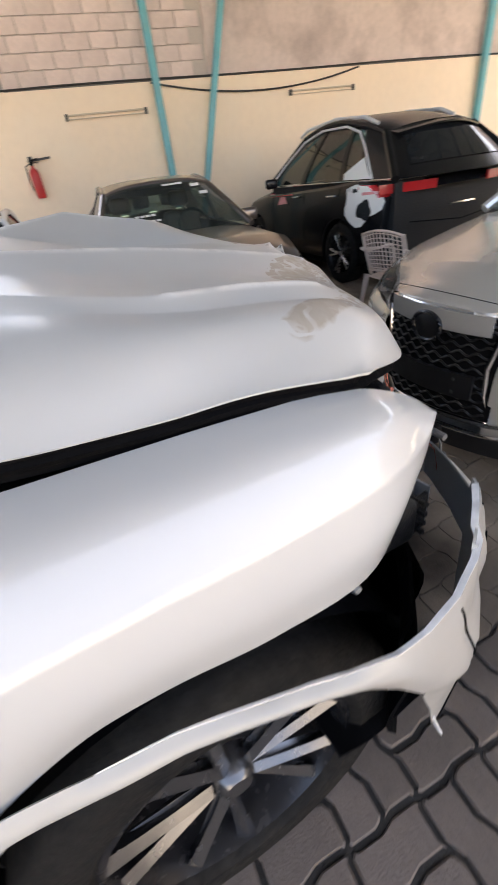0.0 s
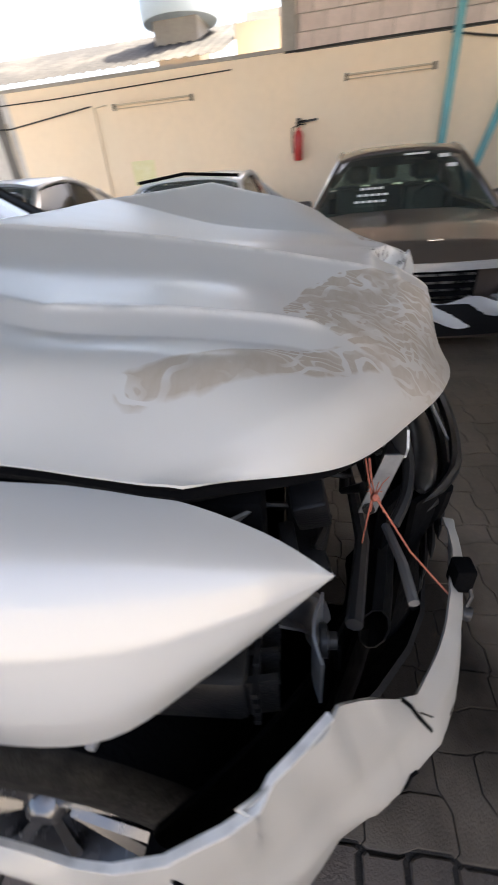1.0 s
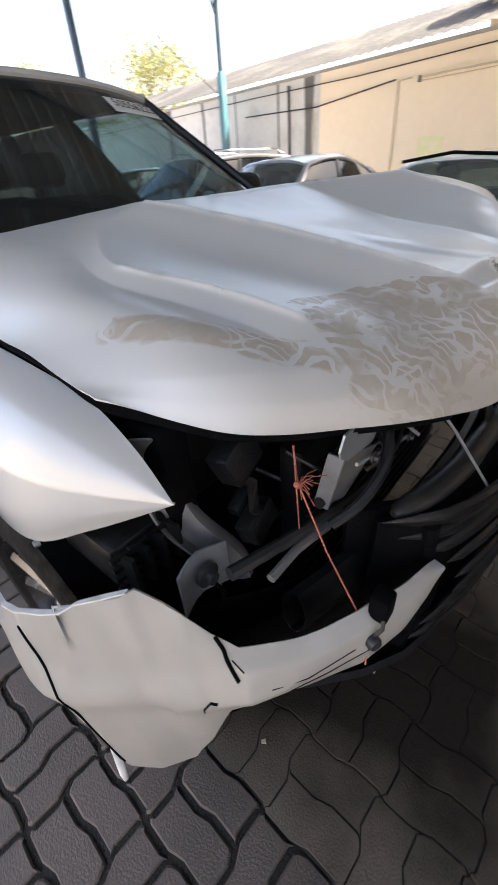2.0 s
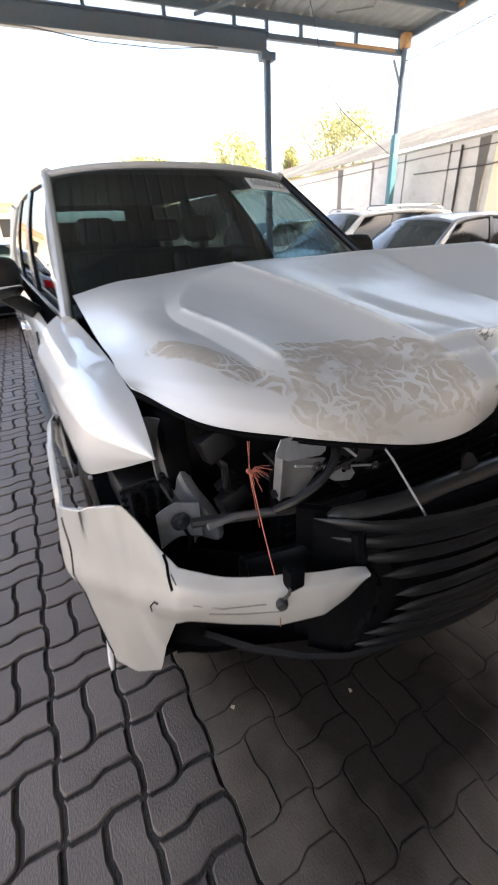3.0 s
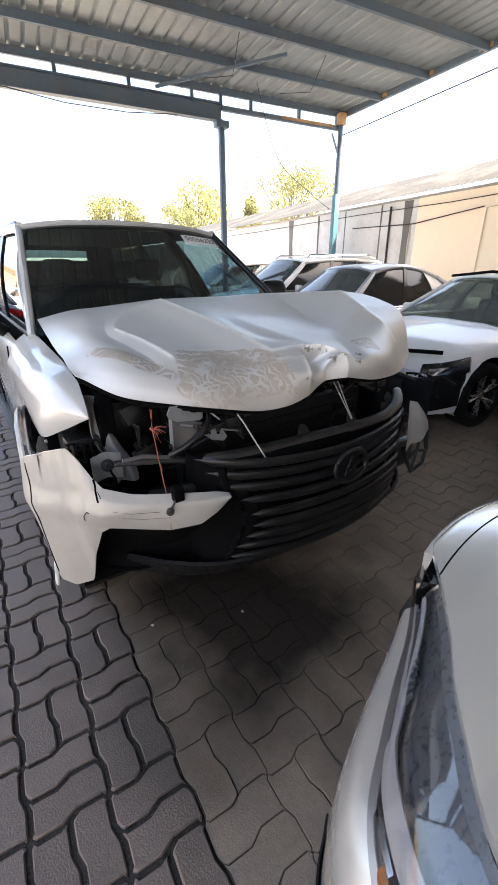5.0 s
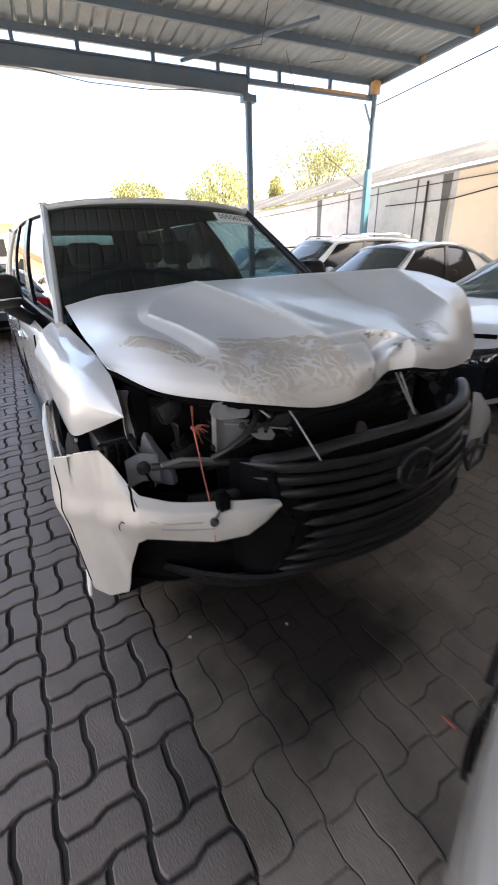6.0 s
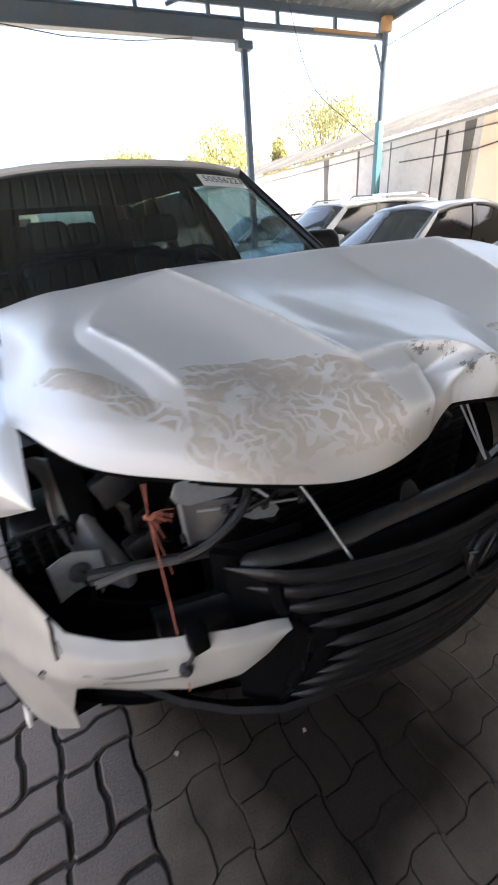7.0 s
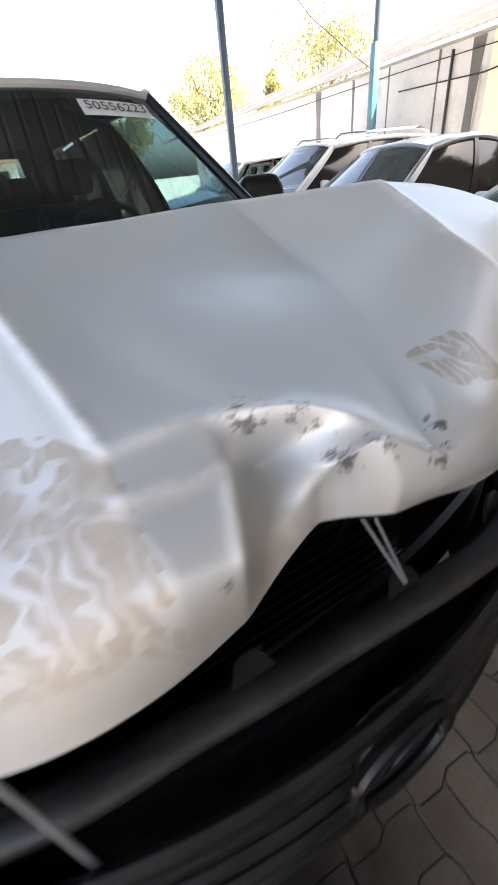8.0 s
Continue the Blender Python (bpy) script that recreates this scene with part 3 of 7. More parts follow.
def glasshouse(g, root, paint, screen=None, side=None, pillar_mat=None):
    """Roof, pillars, screens and side windows over the belt line."""
    pm = pillar_mat or paint
    top = grid(lambda u, v: Vector(((2 * u - 1) * g["wt"], lerp(g["yA1"] - g.get("bow", 0.10) * (1 - (2 * u - 1) ** 2), g["yC1"] + g.get("rbow", 0.08) * (1 - (2 * u - 1) ** 2), v),
                                    g["zt"] + g.get("crown", 0.05) * (1 - (2 * u - 1) ** 4) + g.get("rise", 0.03) * math.sin(math.pi * v) + 0.02 * (1 - (2 * u - 1) ** 2) * (1 if v in (0, 1) else 0) - g.get("drop", 0.0) * v * v)), 16, 16)
    part("roof", thick(top, 0.004), paint, root)
    part("headliner", grid(lambda u, v: Vector(((2 * u - 1) * g["wt"] * 0.985, lerp(g["yA1"] - 0.02, g["yC1"], v), g["zt"] - 0.012 + g.get("crown", 0.05) * 0.8 * (1 - (2 * u - 1) ** 4) - g.get("drop", 0.0) * v * v)), 10, 4), CABIN, root)
    part("roof_header", tube([screen_point(g, u, 1.0) for u in [k / 6 - 1 for k in range(13)]], 0.020, 8), paint, root)
    part("windscreen", grid(lambda u, v: screen_point(g, (2 * u - 1) * 0.985, lerp(0.0, 0.985, v)), 16, 10), screen or SCREEN, root)
    if g.get("tailgate"):
        part("tailgate_frame", slab(lambda u, v: screen_point(g, 2 * u - 1, v, True), (0, -0.02, 0), 12, 8), paint, root)
        part("rear_window", slab(lambda u, v: screen_point(g, (2 * u - 1) * 0.80, lerp(0.25, 0.90, v), True) + Vector((0, 0.012, 0)), (0, -0.008, 0), 12, 8), DARK_GLASS, root)
    elif g.get("narrow_rear"):
        part("rear_window", grid(lambda u, v: screen_point(g, (2 * u - 1) * 0.50, lerp(0.62, 0.86, v), True), 12, 6), CLEAR_SIDE, root)
        for a, b, c, d in ((-1, 1, 0, .62), (-1, 1, .86, 1.0), (-1, -.50, .62, .86), (.50, 1, .62, .86)):
            part("tailgate_panel", slab(lambda u, v: screen_point(g, lerp(a, b, u), lerp(c, d, v), True), (0, -0.03, 0), 10, 4), CABIN, root)
    else:
        part("rear_window", grid(lambda u, v: screen_point(g, (2 * u - 1) * 0.93, lerp(0.04, 0.95, v), True), 12, 8), side or TINT, root)
    ends = [g["s0"], *g["posts"], g["s1"]]
    for sg in (-1, 1):
        for s, w in zip(ends, g.get("post_w", [0.05] * len(ends))):
            inner = BLACK_PAINT if s in g["posts"] else pm
            a = 0.0 if s == ends[0] else s - w / 2
            b = 1.0 if s == ends[-1] else s + w / 2
            if s == ends[0]:
                b = s + 0.01
            part("pillar", slab(lambda u, v: side_point(g, sg, lerp(a, b, u), v), (-sg * 0.035, 0, 0), 4, 8), inner, root)
        for a, b in zip(ends, ends[1:]):
            part("side_window", grid(lambda u, v: side_point(g, sg, lerp(a + 0.012, b - 0.012, u), lerp(0.04, 0.92, v)) + Vector((-sg * 0.012, 0, 0)), 6, 8), g["front_side"] if a == ends[0] and g.get("front_side") else (side or TINT), root)
        part("roof_edge", tube([side_point(g, sg, s, 1.0) + Vector((-sg * 0.01, 0, 0.0)) for s in [k / 10 for k in range(11)]], 0.035, 8), paint, root)
        part("pillar", tube([screen_point(g, sg, v) for v in (0, 0.25, 0.5, 0.75, 1)], 0.032 if not g.get("black_edge") else 0.022, 8), BLACK_PLASTIC if sg > 0 and g.get("black_edge") else pm, root)
        part("pillar", tube([screen_point(g, sg, v, True) for v in (0, 0.25, 0.5, 0.75, 1)], 0.05, 8), pm, root)
        part("belt_trim", tube([side_point(g, sg, s, 0.015) + Vector((sg * 0.012, 0, 0)) for s in [k / 8 for k in range(9)]], 0.010, 6), g.get("trim", CHROME), root)


def cabin(g, root, wheel_side=1):
    """Seats, dashboard and steering wheel inside the glasshouse."""
    w, zb = g["wb"] - 0.06, g["zb"]
    y0, y1 = g["yA0"], g["yC0"]
    tub = box(-w, w, y0 + 0.05, y1 - 0.05, 0.35, zb - 0.01)
    bmesh.ops.delete(tub, geom=[f for f in tub.faces if f.normal.z > 0.5], context="FACES")
    bmesh.ops.reverse_faces(tub, faces=tub.faces)
    part("cabin_lining", tub, CABIN, root)
    part("dashboard", box(-w, w, y0 + 0.02, y0 + 0.62, zb - 0.35, zb - 0.02, 0.06, 3), CABIN, root)
    ring = tube([(0.19 * math.cos(a), 0.05 * math.sin(a), 0.19 * math.sin(a)) for a in [2 * math.pi * k / 20 for k in range(20)]], 0.016, 6, closed=True)
    part("steering_wheel", move(ring, pose(wheel_side * 0.38, y0 + 0.78, zb + 0.02, -20)), CABIN, root)
    for row, xs in ((1.35, (-0.38, 0.38)), (2.2, (-0.42, 0.0, 0.42))):
        if y0 + row + 0.5 > y1:
            continue
        for x in xs:
            back = box(-0.24, 0.24, -0.07, 0.07, -0.1, 0.55, 0.06, 3)
            head = box(-0.13, 0.13, -0.05, 0.05, 0.60, 0.78, 0.05, 3)
            base = box(-0.24, 0.24, -0.5, 0.02, -0.2, -0.04, 0.06, 3)
            part("seat", move(join(back, head, base), pose(x, y0 + row, zb - 0.38, -10)), SEAT, root)


def face_patch(S, x0, x1, z0, z1, off, tail=False, depth=0.02, lean=0.0, nu=10, nv=3):
    """A panel that follows the bow of the nose (or tail), off metres proud of it."""
    def f(u, v):
        x, z = lerp(x0, x1, u), lerp(z0, z1, v)
        if tail:
            return Vector((x, S["L"] - S.get("tailbow", 0.14) * (2 * x / S["W"]) ** 2 + off - lean * v, z))
        return Vector((x, S["bow"] * (2 * x / S["W"]) ** 2 - off + lean * v, z))
    return thick(grid(f, nu, nv), depth if tail else -depth)


def wrap(bvh, origin, aim, off):
    """The point of a body that a line from origin to aim meets first, off metres proud of it."""
    o, a = Vector(origin), Vector(aim)
    d = (a - o).normalized()
    hit, nor, _, _ = bvh.ray_cast(o, d)
    if hit is None:
        return a - d * 0.1
    return hit - d * off


def corner_patch(S, bvh, sg, angles, lo, hi, off, tail=False, nu=14, nv=5, depth=0.01, bulge=0.0):
    """A lamp or panel that wraps round a corner of the body: angles from straight ahead to sideways, heights lo and hi at both ends."""
    cx, cy = sg * 0.42, (S["L"] - 0.80) if tail else 0.80

    def f(u, v):
        t = radians(lerp(angles[0], angles[1], u))
        z = lerp(lerp(lo[0], lo[1], u), lerp(hi[0], hi[1], u), v)
        d = Vector((sg * math.sin(t), math.cos(t) * (1 if tail else -1), 0))
        return wrap(bvh, Vector((cx, cy, z)) + d * 2.0, Vector((cx, cy, z)), off + bulge * math.sin(math.pi * min(1, v * .95)) ** .7)
    bm = grid(f, nu, nv)
    bmesh.ops.recalc_face_normals(bm, faces=bm.faces)
    mid = bm.faces[:][len(bm.faces) // 2]
    if (mid.calc_center_median() - Vector((cx, cy, mid.calc_center_median().z))).dot(mid.normal) < 0:
        bmesh.ops.reverse_faces(bm, faces=bm.faces)
    bmesh.ops.solidify(bm, geom=bm.faces[:], thickness=depth)
    return bm


def common_car(name, label, m, S, paint, group="", wheel_side=1, side=None, no_nose=False, spoke_mat=None, pillar_mat=None):
    root = thing(name, m, label, "car", group)
    hull = shell(S)
    S["bvh"] = BVHTree.FromBMesh(hull)
    part("body", hull, paint, root)
    g = S["house"]
    glasshouse(g, root, paint, S.get("screen", DUSTY), side=side, pillar_mat=pillar_mat)
    cabin(g, root, wheel_side)
    x = S["W"] / 2 - 0.13
    add_wheels(root, S["R"], 0.23, S["R"] - 0.11, S.get("spokes", 5), [(-x, S["axles"][0]), (x, S["axles"][0]), (-x, S["axles"][1]), (x, S["axles"][1])], spoke_mat)
    for sg in (-1, 1):
        for yc in S["axles"]:
            part("wheel_well", grid(lambda u, v: Vector((sg * lerp(0.35, S["W"] / 2 - 0.012, v), yc + S["arch"] * 0.995 * math.cos(math.pi * lerp(-0.08, 1.08, u)), S["R"] + S["arch"] * 0.995 * math.sin(math.pi * lerp(-0.08, 1.08, u)))), 20, 2), DULL_BLACK, root)
        mb = box(-0.10, 0.10, -0.05, 0.05, -0.065, 0.065, 0.035, 3)
        part("door_mirror", move(mb, pose(sg * (g["wb"] + 0.13), g["yA0"] + 0.42, g["zb"] + 0.06, 0, 0, sg * -12)), pillar_mat or paint, root)
        for k, yd in enumerate(S["doors"]):
            part("door_seam", tube([(sg * (S["W"] / 2 * 0.995 + 0.002), yd, curve(S["low"], yd) + 0.12), (sg * (S["W"] / 2 + 0.002), yd, 0.60), (sg * S["W"] / 2 * 0.972, yd, g["zb"] - 0.05)], 0.004, 4), DULL_BLACK, root)
        for yd in S["handles"]:
            part("door_handle", move(box(-0.012, 0.012, -0.10, 0.10, -0.012, 0.012, 0.01), pose(sg * (S["W"] / 2 - 0.004), yd, g["zb"] - 0.13)), CHROME, root)
    part("underbody", box(-S["W"] / 2 * 0.85, S["W"] / 2 * 0.85, 0.25, S["L"] - 0.25, 0.17, 0.32, 0.03), DULL_BLACK, root)
    return root


def sedan_spec(L=4.85, W=1.86, H=1.45):
    return dict(L=L, W=W, R=0.33, arch=0.385, bow=0.22, axles=(0.90, 0.90 + 0.595 * L), spokes=5,
                low=[(0, 0.20), (0.4, 0.19), (L - 0.4, 0.20), (L, 0.26)],
                shoulder=[(0, 0.60), (0.12, 0.70), (0.5, 0.78), (1.4, 0.88), (L * 0.5, 0.92), (L - 1.0, 0.97), (L - 0.1, 0.93), (L, 0.80)],
                deck=[(0, 0.66), (0.12, 0.76), (0.5, 0.86), (1.3, 0.97), (1.5, 0.95), (L - 1.2, 0.99), (L - 0.95, 1.06), (L - 0.1, 1.03), (L, 0.88)],
                doors=(1.62, 2.68, 3.55), handles=(2.45, 3.40),
                house=dict(zb=0.93, zr=1.02, zt=H - 0.13, wb=0.83, wt=0.60, yA0=1.35, yA1=2.08, yC1=3.45, yC0=L - 0.85, s0=0.03, s1=0.86, posts=(0.46,), post_w=[0.05, 0.04, 0.2], rise=0.07))


def suv_spec(L=4.70, W=1.90, H=1.66):
    return dict(L=L, W=W, R=0.37, arch=0.43, bow=0.20, axles=(0.88, 0.88 + 0.61 * L), spokes=5,
                low=[(0, 0.28), (0.4, 0.26), (L - 0.4, 0.27), (L, 0.36)],
                shoulder=[(0, 0.72), (0.12, 0.84), (0.5, 0.93), (1.3, 1.02), (L - 0.8, 1.08), (L - 0.1, 1.06), (L, 0.98)],
                deck=[(0, 0.78), (0.12, 0.90), (0.5, 1.0), (1.2, 1.09), (1.4, 1.06), (L - 0.8, 1.09), (L - 0.1, 1.08), (L, 1.0)],
                doors=(1.55, 2.62, 3.55), handles=(2.40, 3.38),
                house=dict(zb=1.06, zt=H - 0.13, wb=0.86, wt=0.66, yA0=1.25, yA1=2.0, yC1=L - 0.55, yC0=L - 0.10, s0=0.03, s1=0.93, posts=(0.36, 0.68), post_w=[0.05, 0.035, 0.04, 0.1], crown=0.05, tailgate=True, rise=0.06))


# ---- the wrecked white off-roader ----
CAR = pose(0.219, 0.137, 0, 0, 0, 7.2)
wreck = thing("wrecked_suv", CAR, "white luxury off-roader with crumpled bonnet and torn-open front end", "car")
LX = dict(L=5.10, W=1.98, R=0.405, arch=0.48, bow=0.20, axles=(0.96, 3.81), tailbow=0.12,
          low=[(0, 0.46), (5.1, 0.50)], shoulder=[(0, 1.15), (1.4, 1.165), (3.0, 1.19), (5.0, 1.20), (5.1, 1.12)],
          deck=[(0, 1.2), (1.4, 1.2), (3.0, 1.2), (5.0, 1.20), (5.1, 1.12)], doors=(1.56, 2.62, 3.62), handles=(2.42, 3.42),
          house=dict(zb=1.20, zt=1.755, wb=0.86, wt=0.705, narrow_rear=True, black_edge=True, front_side=CLEAR_SIDE, yA0=1.37, yA1=2.20, yC1=4.72, yC0=5.0, s0=0.015, s1=0.95, posts=(0.34, 0.66), post_w=[0.04, 0.08, 0.05, 0.05], crown=0.026, rise=0.03, bow=0.08, trim=BLACK_PLASTIC))
body = shell(LX, 1.44)
part("body", body, PEARL, wreck)
glasshouse(LX["house"], wreck, PEARL, side=glass("dark rear tint", (.22, .26, .26), clear=.18))
cabin(LX["house"], wreck, 1)
add_wheels(wreck, 0.405, 0.27, 0.275, 5, [(-0.835, 0.96), (0.835, 0.96), (-0.835, 3.81), (0.835, 3.81)], SPOKE_GREY, dark=True)
for sg in (-1, 1):
    part("roof_rail", tube([(sg * 0.64, 2.62, 1.775), (sg * 0.64, 2.76, 1.825), (sg * 0.64, 3.6, 1.845), (sg * 0.63, 4.45, 1.835), (sg * 0.63, 4.55, 1.79)], 0.018, 8), DARK_ALLOY, wreck)
    for yd in LX["doors"]:
        part("door_seam", tube([(sg * 0.992, yd, 0.55), (sg * 0.9935, yd, 0.80), (sg * 0.965, yd, 1.14)], 0.004, 4), DULL_BLACK, wreck)
    for yd in LX["handles"]:
        part("door_handle", move(box(-0.014, 0.014, -0.11, 0.11, -0.014, 0.014, 0.012), pose(sg * 0.990, yd, 1.03)), CHROME, wreck)
    board = join(box(sg * 0.88, sg * 1.02, 1.60, 3.30, 0.40, 0.455, 0.015), box(sg * 0.97, sg * 1.026, 1.62, 3.28, 0.452, 0.462, 0.004))
    part("running_board", board, BARE, wreck)
    cap = box(-0.115, 0.115, -0.075, 0.06, -0.085, 0.085, 0.05, 3)
    for v in cap.verts:
        v.co.x *= 1 - 0.25 * max(0, (v.co.z + 0.02) / 0.1) * (1 if v.co.x * sg > 0 else 0)
    mirror = part("door_mirror", move(cap, pose(sg * 1.07, 1.86, 1.335, 0, 0, sg * -14)), BLACK_PLASTIC, wreck, "gloss black door mirror with chrome strip")
    part("mirror_strip", move(box(-0.11, 0.11, -0.008, 0.008, -0.006, 0.006, 0.004), pose(sg * 1.07, 1.79, 1.30, 0, 0, sg * -14)), CHROME, mirror)
    part("mirror_arm", move(bar((0, 0, 0), (-sg * 0.13, 0.04, -0.11), 0.05, 0.07, 0.015), pose(sg * 1.05, 1.88, 1.27)), BLACK_PLASTIC, mirror)
    part("wheel_well", grid(lambda u, v: Vector((sg * lerp(0.45, 0.97, v), 3.81 + 0.478 * math.cos(math.pi * lerp(-0.05, 1.05, u)), 0.405 + 0.478 * math.sin(math.pi * lerp(-0.05, 1.05, u)))), 20, 2), DULL_BLACK, wreck)
part("underbody", box(-0.8, 0.8, 0.5, 4.8, 0.26, 0.50, 0.03), DULL_BLACK, wreck)

# windscreen label with its printed number
gh = LX["house"]


def on_screen(x, h, out=0.006):
    w = lerp(gh["wb"], gh["wt"], h)
    p = screen_point(gh, x / w, h)
    return p + Vector((0, -0.57, 0.82)).normalized() * out


sticker = part("windscreen_label", grid(lambda u, v: on_screen(lerp(0.345, 0.645, u), lerp(0.80, 0.905, v)), 8, 2), PAPER, wreck, "white printed paper label")
tx = bpy.data.curves.new("lot_number", "FONT")
tx.body, tx.size, tx.align_x, tx.align_y, tx.extrude = "50556223", 0.068, "CENTER", "CENTER", 0.0004
label_text = new("lot_number", tx)
label_text.data.materials.append(INK)
label_text.parent = sticker
a, b, c = on_screen(0.35, 0.852, 0.011), on_screen(0.64, 0.852, 0.011), on_screen(0.495, 0.90, 0.011)
ex = (b - a).normalized()
ez = ex.cross(c - (a + b) / 2).normalized()
label_text.matrix_local = Matrix.Translation(on_screen(0.495, 0.852, 0.011)) @ Matrix((ex, ez.cross(ex), ez)).transposed().to_4x4()

# bonnet: a cage of eight rows from the windscreen to the torn front rim
CAGE = [
    [(-.81, 1.44, 1.278), (-.62, 1.43, 1.315), (-.52, 1.415, 1.322), (-.42, 1.40, 1.332), (-.32, 1.385, 1.341), (-.20, 1.37, 1.350), (-.10, 1.36, 1.352), (.0, 1.35, 1.354), (.12, 1.34, 1.355), (.22, 1.335, 1.353), (.31, 1.33, 1.35), (.40, 1.325, 1.346), (.60, 1.32, 1.33), (.72, 1.33, 1.31), (.84, 1.36, 1.26)],
    [(-.817, 1.20, 1.226), (-.66, 1.02, 1.292), (-.57, 1.05, 1.306), (-.45, 1.10, 1.329), (-.35, 1.12, 1.350), (-.252, 1.120, 1.372), (-.12, 1.135, 1.366), (.02, 1.125, 1.366), (.16, 1.115, 1.368), (.28, 1.105, 1.372), (.38, 1.09, 1.374), (.457, 1.08, 1.374), (.60, .92, 1.384), (.730, .768, 1.393), (.875, .735, 1.372)],
    [(-.832, .90, 1.194), (-.71, .80, 1.264), (-.645, .78, 1.262), (-.60, .79, 1.284), (-.36, .79, 1.288), (-.219, .78, 1.326), (-.11, .76, 1.306), (-.01, .745, 1.298), (.09, .73, 1.291), (.19, .72, 1.285), (.30, .71, 1.279), (.405, .70, 1.275), (.54, .64, 1.315), (.655, .60, 1.354), (.88, .60, 1.345)],
    [(-.838, .77, 1.192), (-.695, .63, 1.245), (-.605, .575, 1.228), (-.55, .59, 1.254), (-.335, .56, 1.241), (-.180, .50, 1.270), (-.085, .42, 1.246), (.015, .34, 1.245), (.095, .31, 1.236), (.155, .30, 1.230), (.215, .31, 1.228), (.290, .34, 1.236), (.44, .40, 1.280), (.575, .44, 1.316), (.885, .47, 1.295)],
    [(-.845, .66, 1.178), (-.685, .50, 1.219), (-.580, .42, 1.190), (-.515, .43, 1.217), (-.32, .40, 1.202), (-.150, .282, 1.221), (-.043, .268, 1.230), (.061, .205, 1.229), (.11, .17, 1.209), (.137, .143, 1.190), (.163, .118, 1.176), (.212, .16, 1.203), (.41, .23, 1.212), (.590, .33, 1.258), (.88, .415, 1.225)],
    [(-.844, .62, 1.170), (-.715, .45, 1.18), (-.595, .36, 1.165), (-.482, .30, 1.155), (-.315, .24, 1.155), (-.158, .222, 1.199), (-.048, .205, 1.199), (.006, .252, 1.148), (.053, .158, 1.184), (.102, .137, 1.212), (.165, .108, 1.170), (.22, .11, 1.175), (.42, .16, 1.155), (.61, .275, 1.185), (.865, .385, 1.175)],
    [(-.842, .59, 1.166), (-.725, .42, 1.145), (-.60, .315, 1.125), (-.475, .245, 1.117), (-.31, .190, 1.115), (-.140, .142, 1.152), (-.080, .128, 1.150), (-.030, .176, 1.112), (.045, .172, 1.140), (.112, .115, 1.155), (.17, .10, 1.14), (.23, .098, 1.14), (.41, .14, 1.12), (.61, .24, 1.12), (.83, .345, 1.12)],
    [(-.841, .575, 1.163), (-.73, .39, 1.105), (-.60, .285, 1.082), (-.46, .190, 1.064), (-.29, .125, 1.044), (-.165, .120, 1.047), (-.085, .128, 1.062), (-.015, .152, 1.084), (.043, .168, 1.095), (.114, .118, 1.106), (.18, .12, 1.09), (.25, .115, 1.075), (.42, .135, 1.062), (.60, .20, 1.06), (.80, .31, 1.09)],
]
ROWS_IN, COL_IN = (14, 24, 24, 18, 14, 14, 14), 20
# folds that run down the bonnet: column, first and last row, sharpness
CREASES = ((3, 2, 4, 1), (2, 2, 4, .9), (5, 1, 6, 1), (6, 4, 7, 1), (11, 1, 4, .8), (8, 4, 7, .6), (9, 4, 7, 1), (10, 4, 6, .8), (13, 0, 4, 1), (13, 5, 7, .3))
# folds that run across it: row, first and last column, sharpness
BREAKS = ((4, 5, 11, 1), (1, 3, 14, .8), (6, 1, 8, .3), (5, 1, 4, .4), (5, 5, 7, 1), (5, 8, 10, .6))


def fold_curve(nodes, sharp, steps):
    """A smooth curve through the nodes (n, k, 3) along the first axis that breaks where sharp (n, k) is near 1."""
    n = len(nodes)
    d = nodes[1:] - nodes[:-1]
    ln = np.linalg.norm(d, axis=2, keepdims=True) + 1e-6
    slope = d / ln
    w = ln[:-1] / (ln[:-1] + ln[1:])
    inner = slope[:-1] * (1 - w) + slope[1:] * w
    left, right = [slope[0]], []
    for i in range(1, n - 1):
        c = sharp[i][:, None]
        left.append(inner[i - 1] * (1 - c) + slope[i - 1] * c)
        right.append(inner[i - 1] * (1 - c) + slope[i] * c)
    starts, ends = [slope[0]] + right, left[1:] + [slope[-1]]
    out = []
    for i in range(n - 1):
        for k in range(steps[i]):
            f = k / steps[i]
            h = (2 * f ** 3 - 3 * f * f + 1, f ** 3 - 2 * f * f + f, 3 * f * f - 2 * f ** 3, f ** 3 - f * f)
            out.append(h[0] * nodes[i] + h[1] * ln[i] * starts[i] + h[2] * nodes[i + 1] + h[3] * ln[i] * ends[i])
    out.append(nodes[-1])
    return np.array(out)


# sharp folds drawn pale for stretched film and a painted glint: (row, column) nodes along each
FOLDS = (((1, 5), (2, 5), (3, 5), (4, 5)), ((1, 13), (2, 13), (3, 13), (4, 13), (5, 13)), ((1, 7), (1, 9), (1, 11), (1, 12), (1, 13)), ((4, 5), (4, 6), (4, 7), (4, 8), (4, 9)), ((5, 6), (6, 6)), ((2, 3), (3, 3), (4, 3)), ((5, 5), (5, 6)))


def film_glint(w, r):
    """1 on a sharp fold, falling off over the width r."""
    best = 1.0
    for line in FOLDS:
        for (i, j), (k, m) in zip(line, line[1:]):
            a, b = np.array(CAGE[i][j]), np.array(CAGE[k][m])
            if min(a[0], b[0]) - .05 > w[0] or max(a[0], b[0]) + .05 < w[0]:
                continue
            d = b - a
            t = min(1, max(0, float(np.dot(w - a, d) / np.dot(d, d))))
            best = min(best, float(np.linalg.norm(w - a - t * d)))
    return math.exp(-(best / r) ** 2)


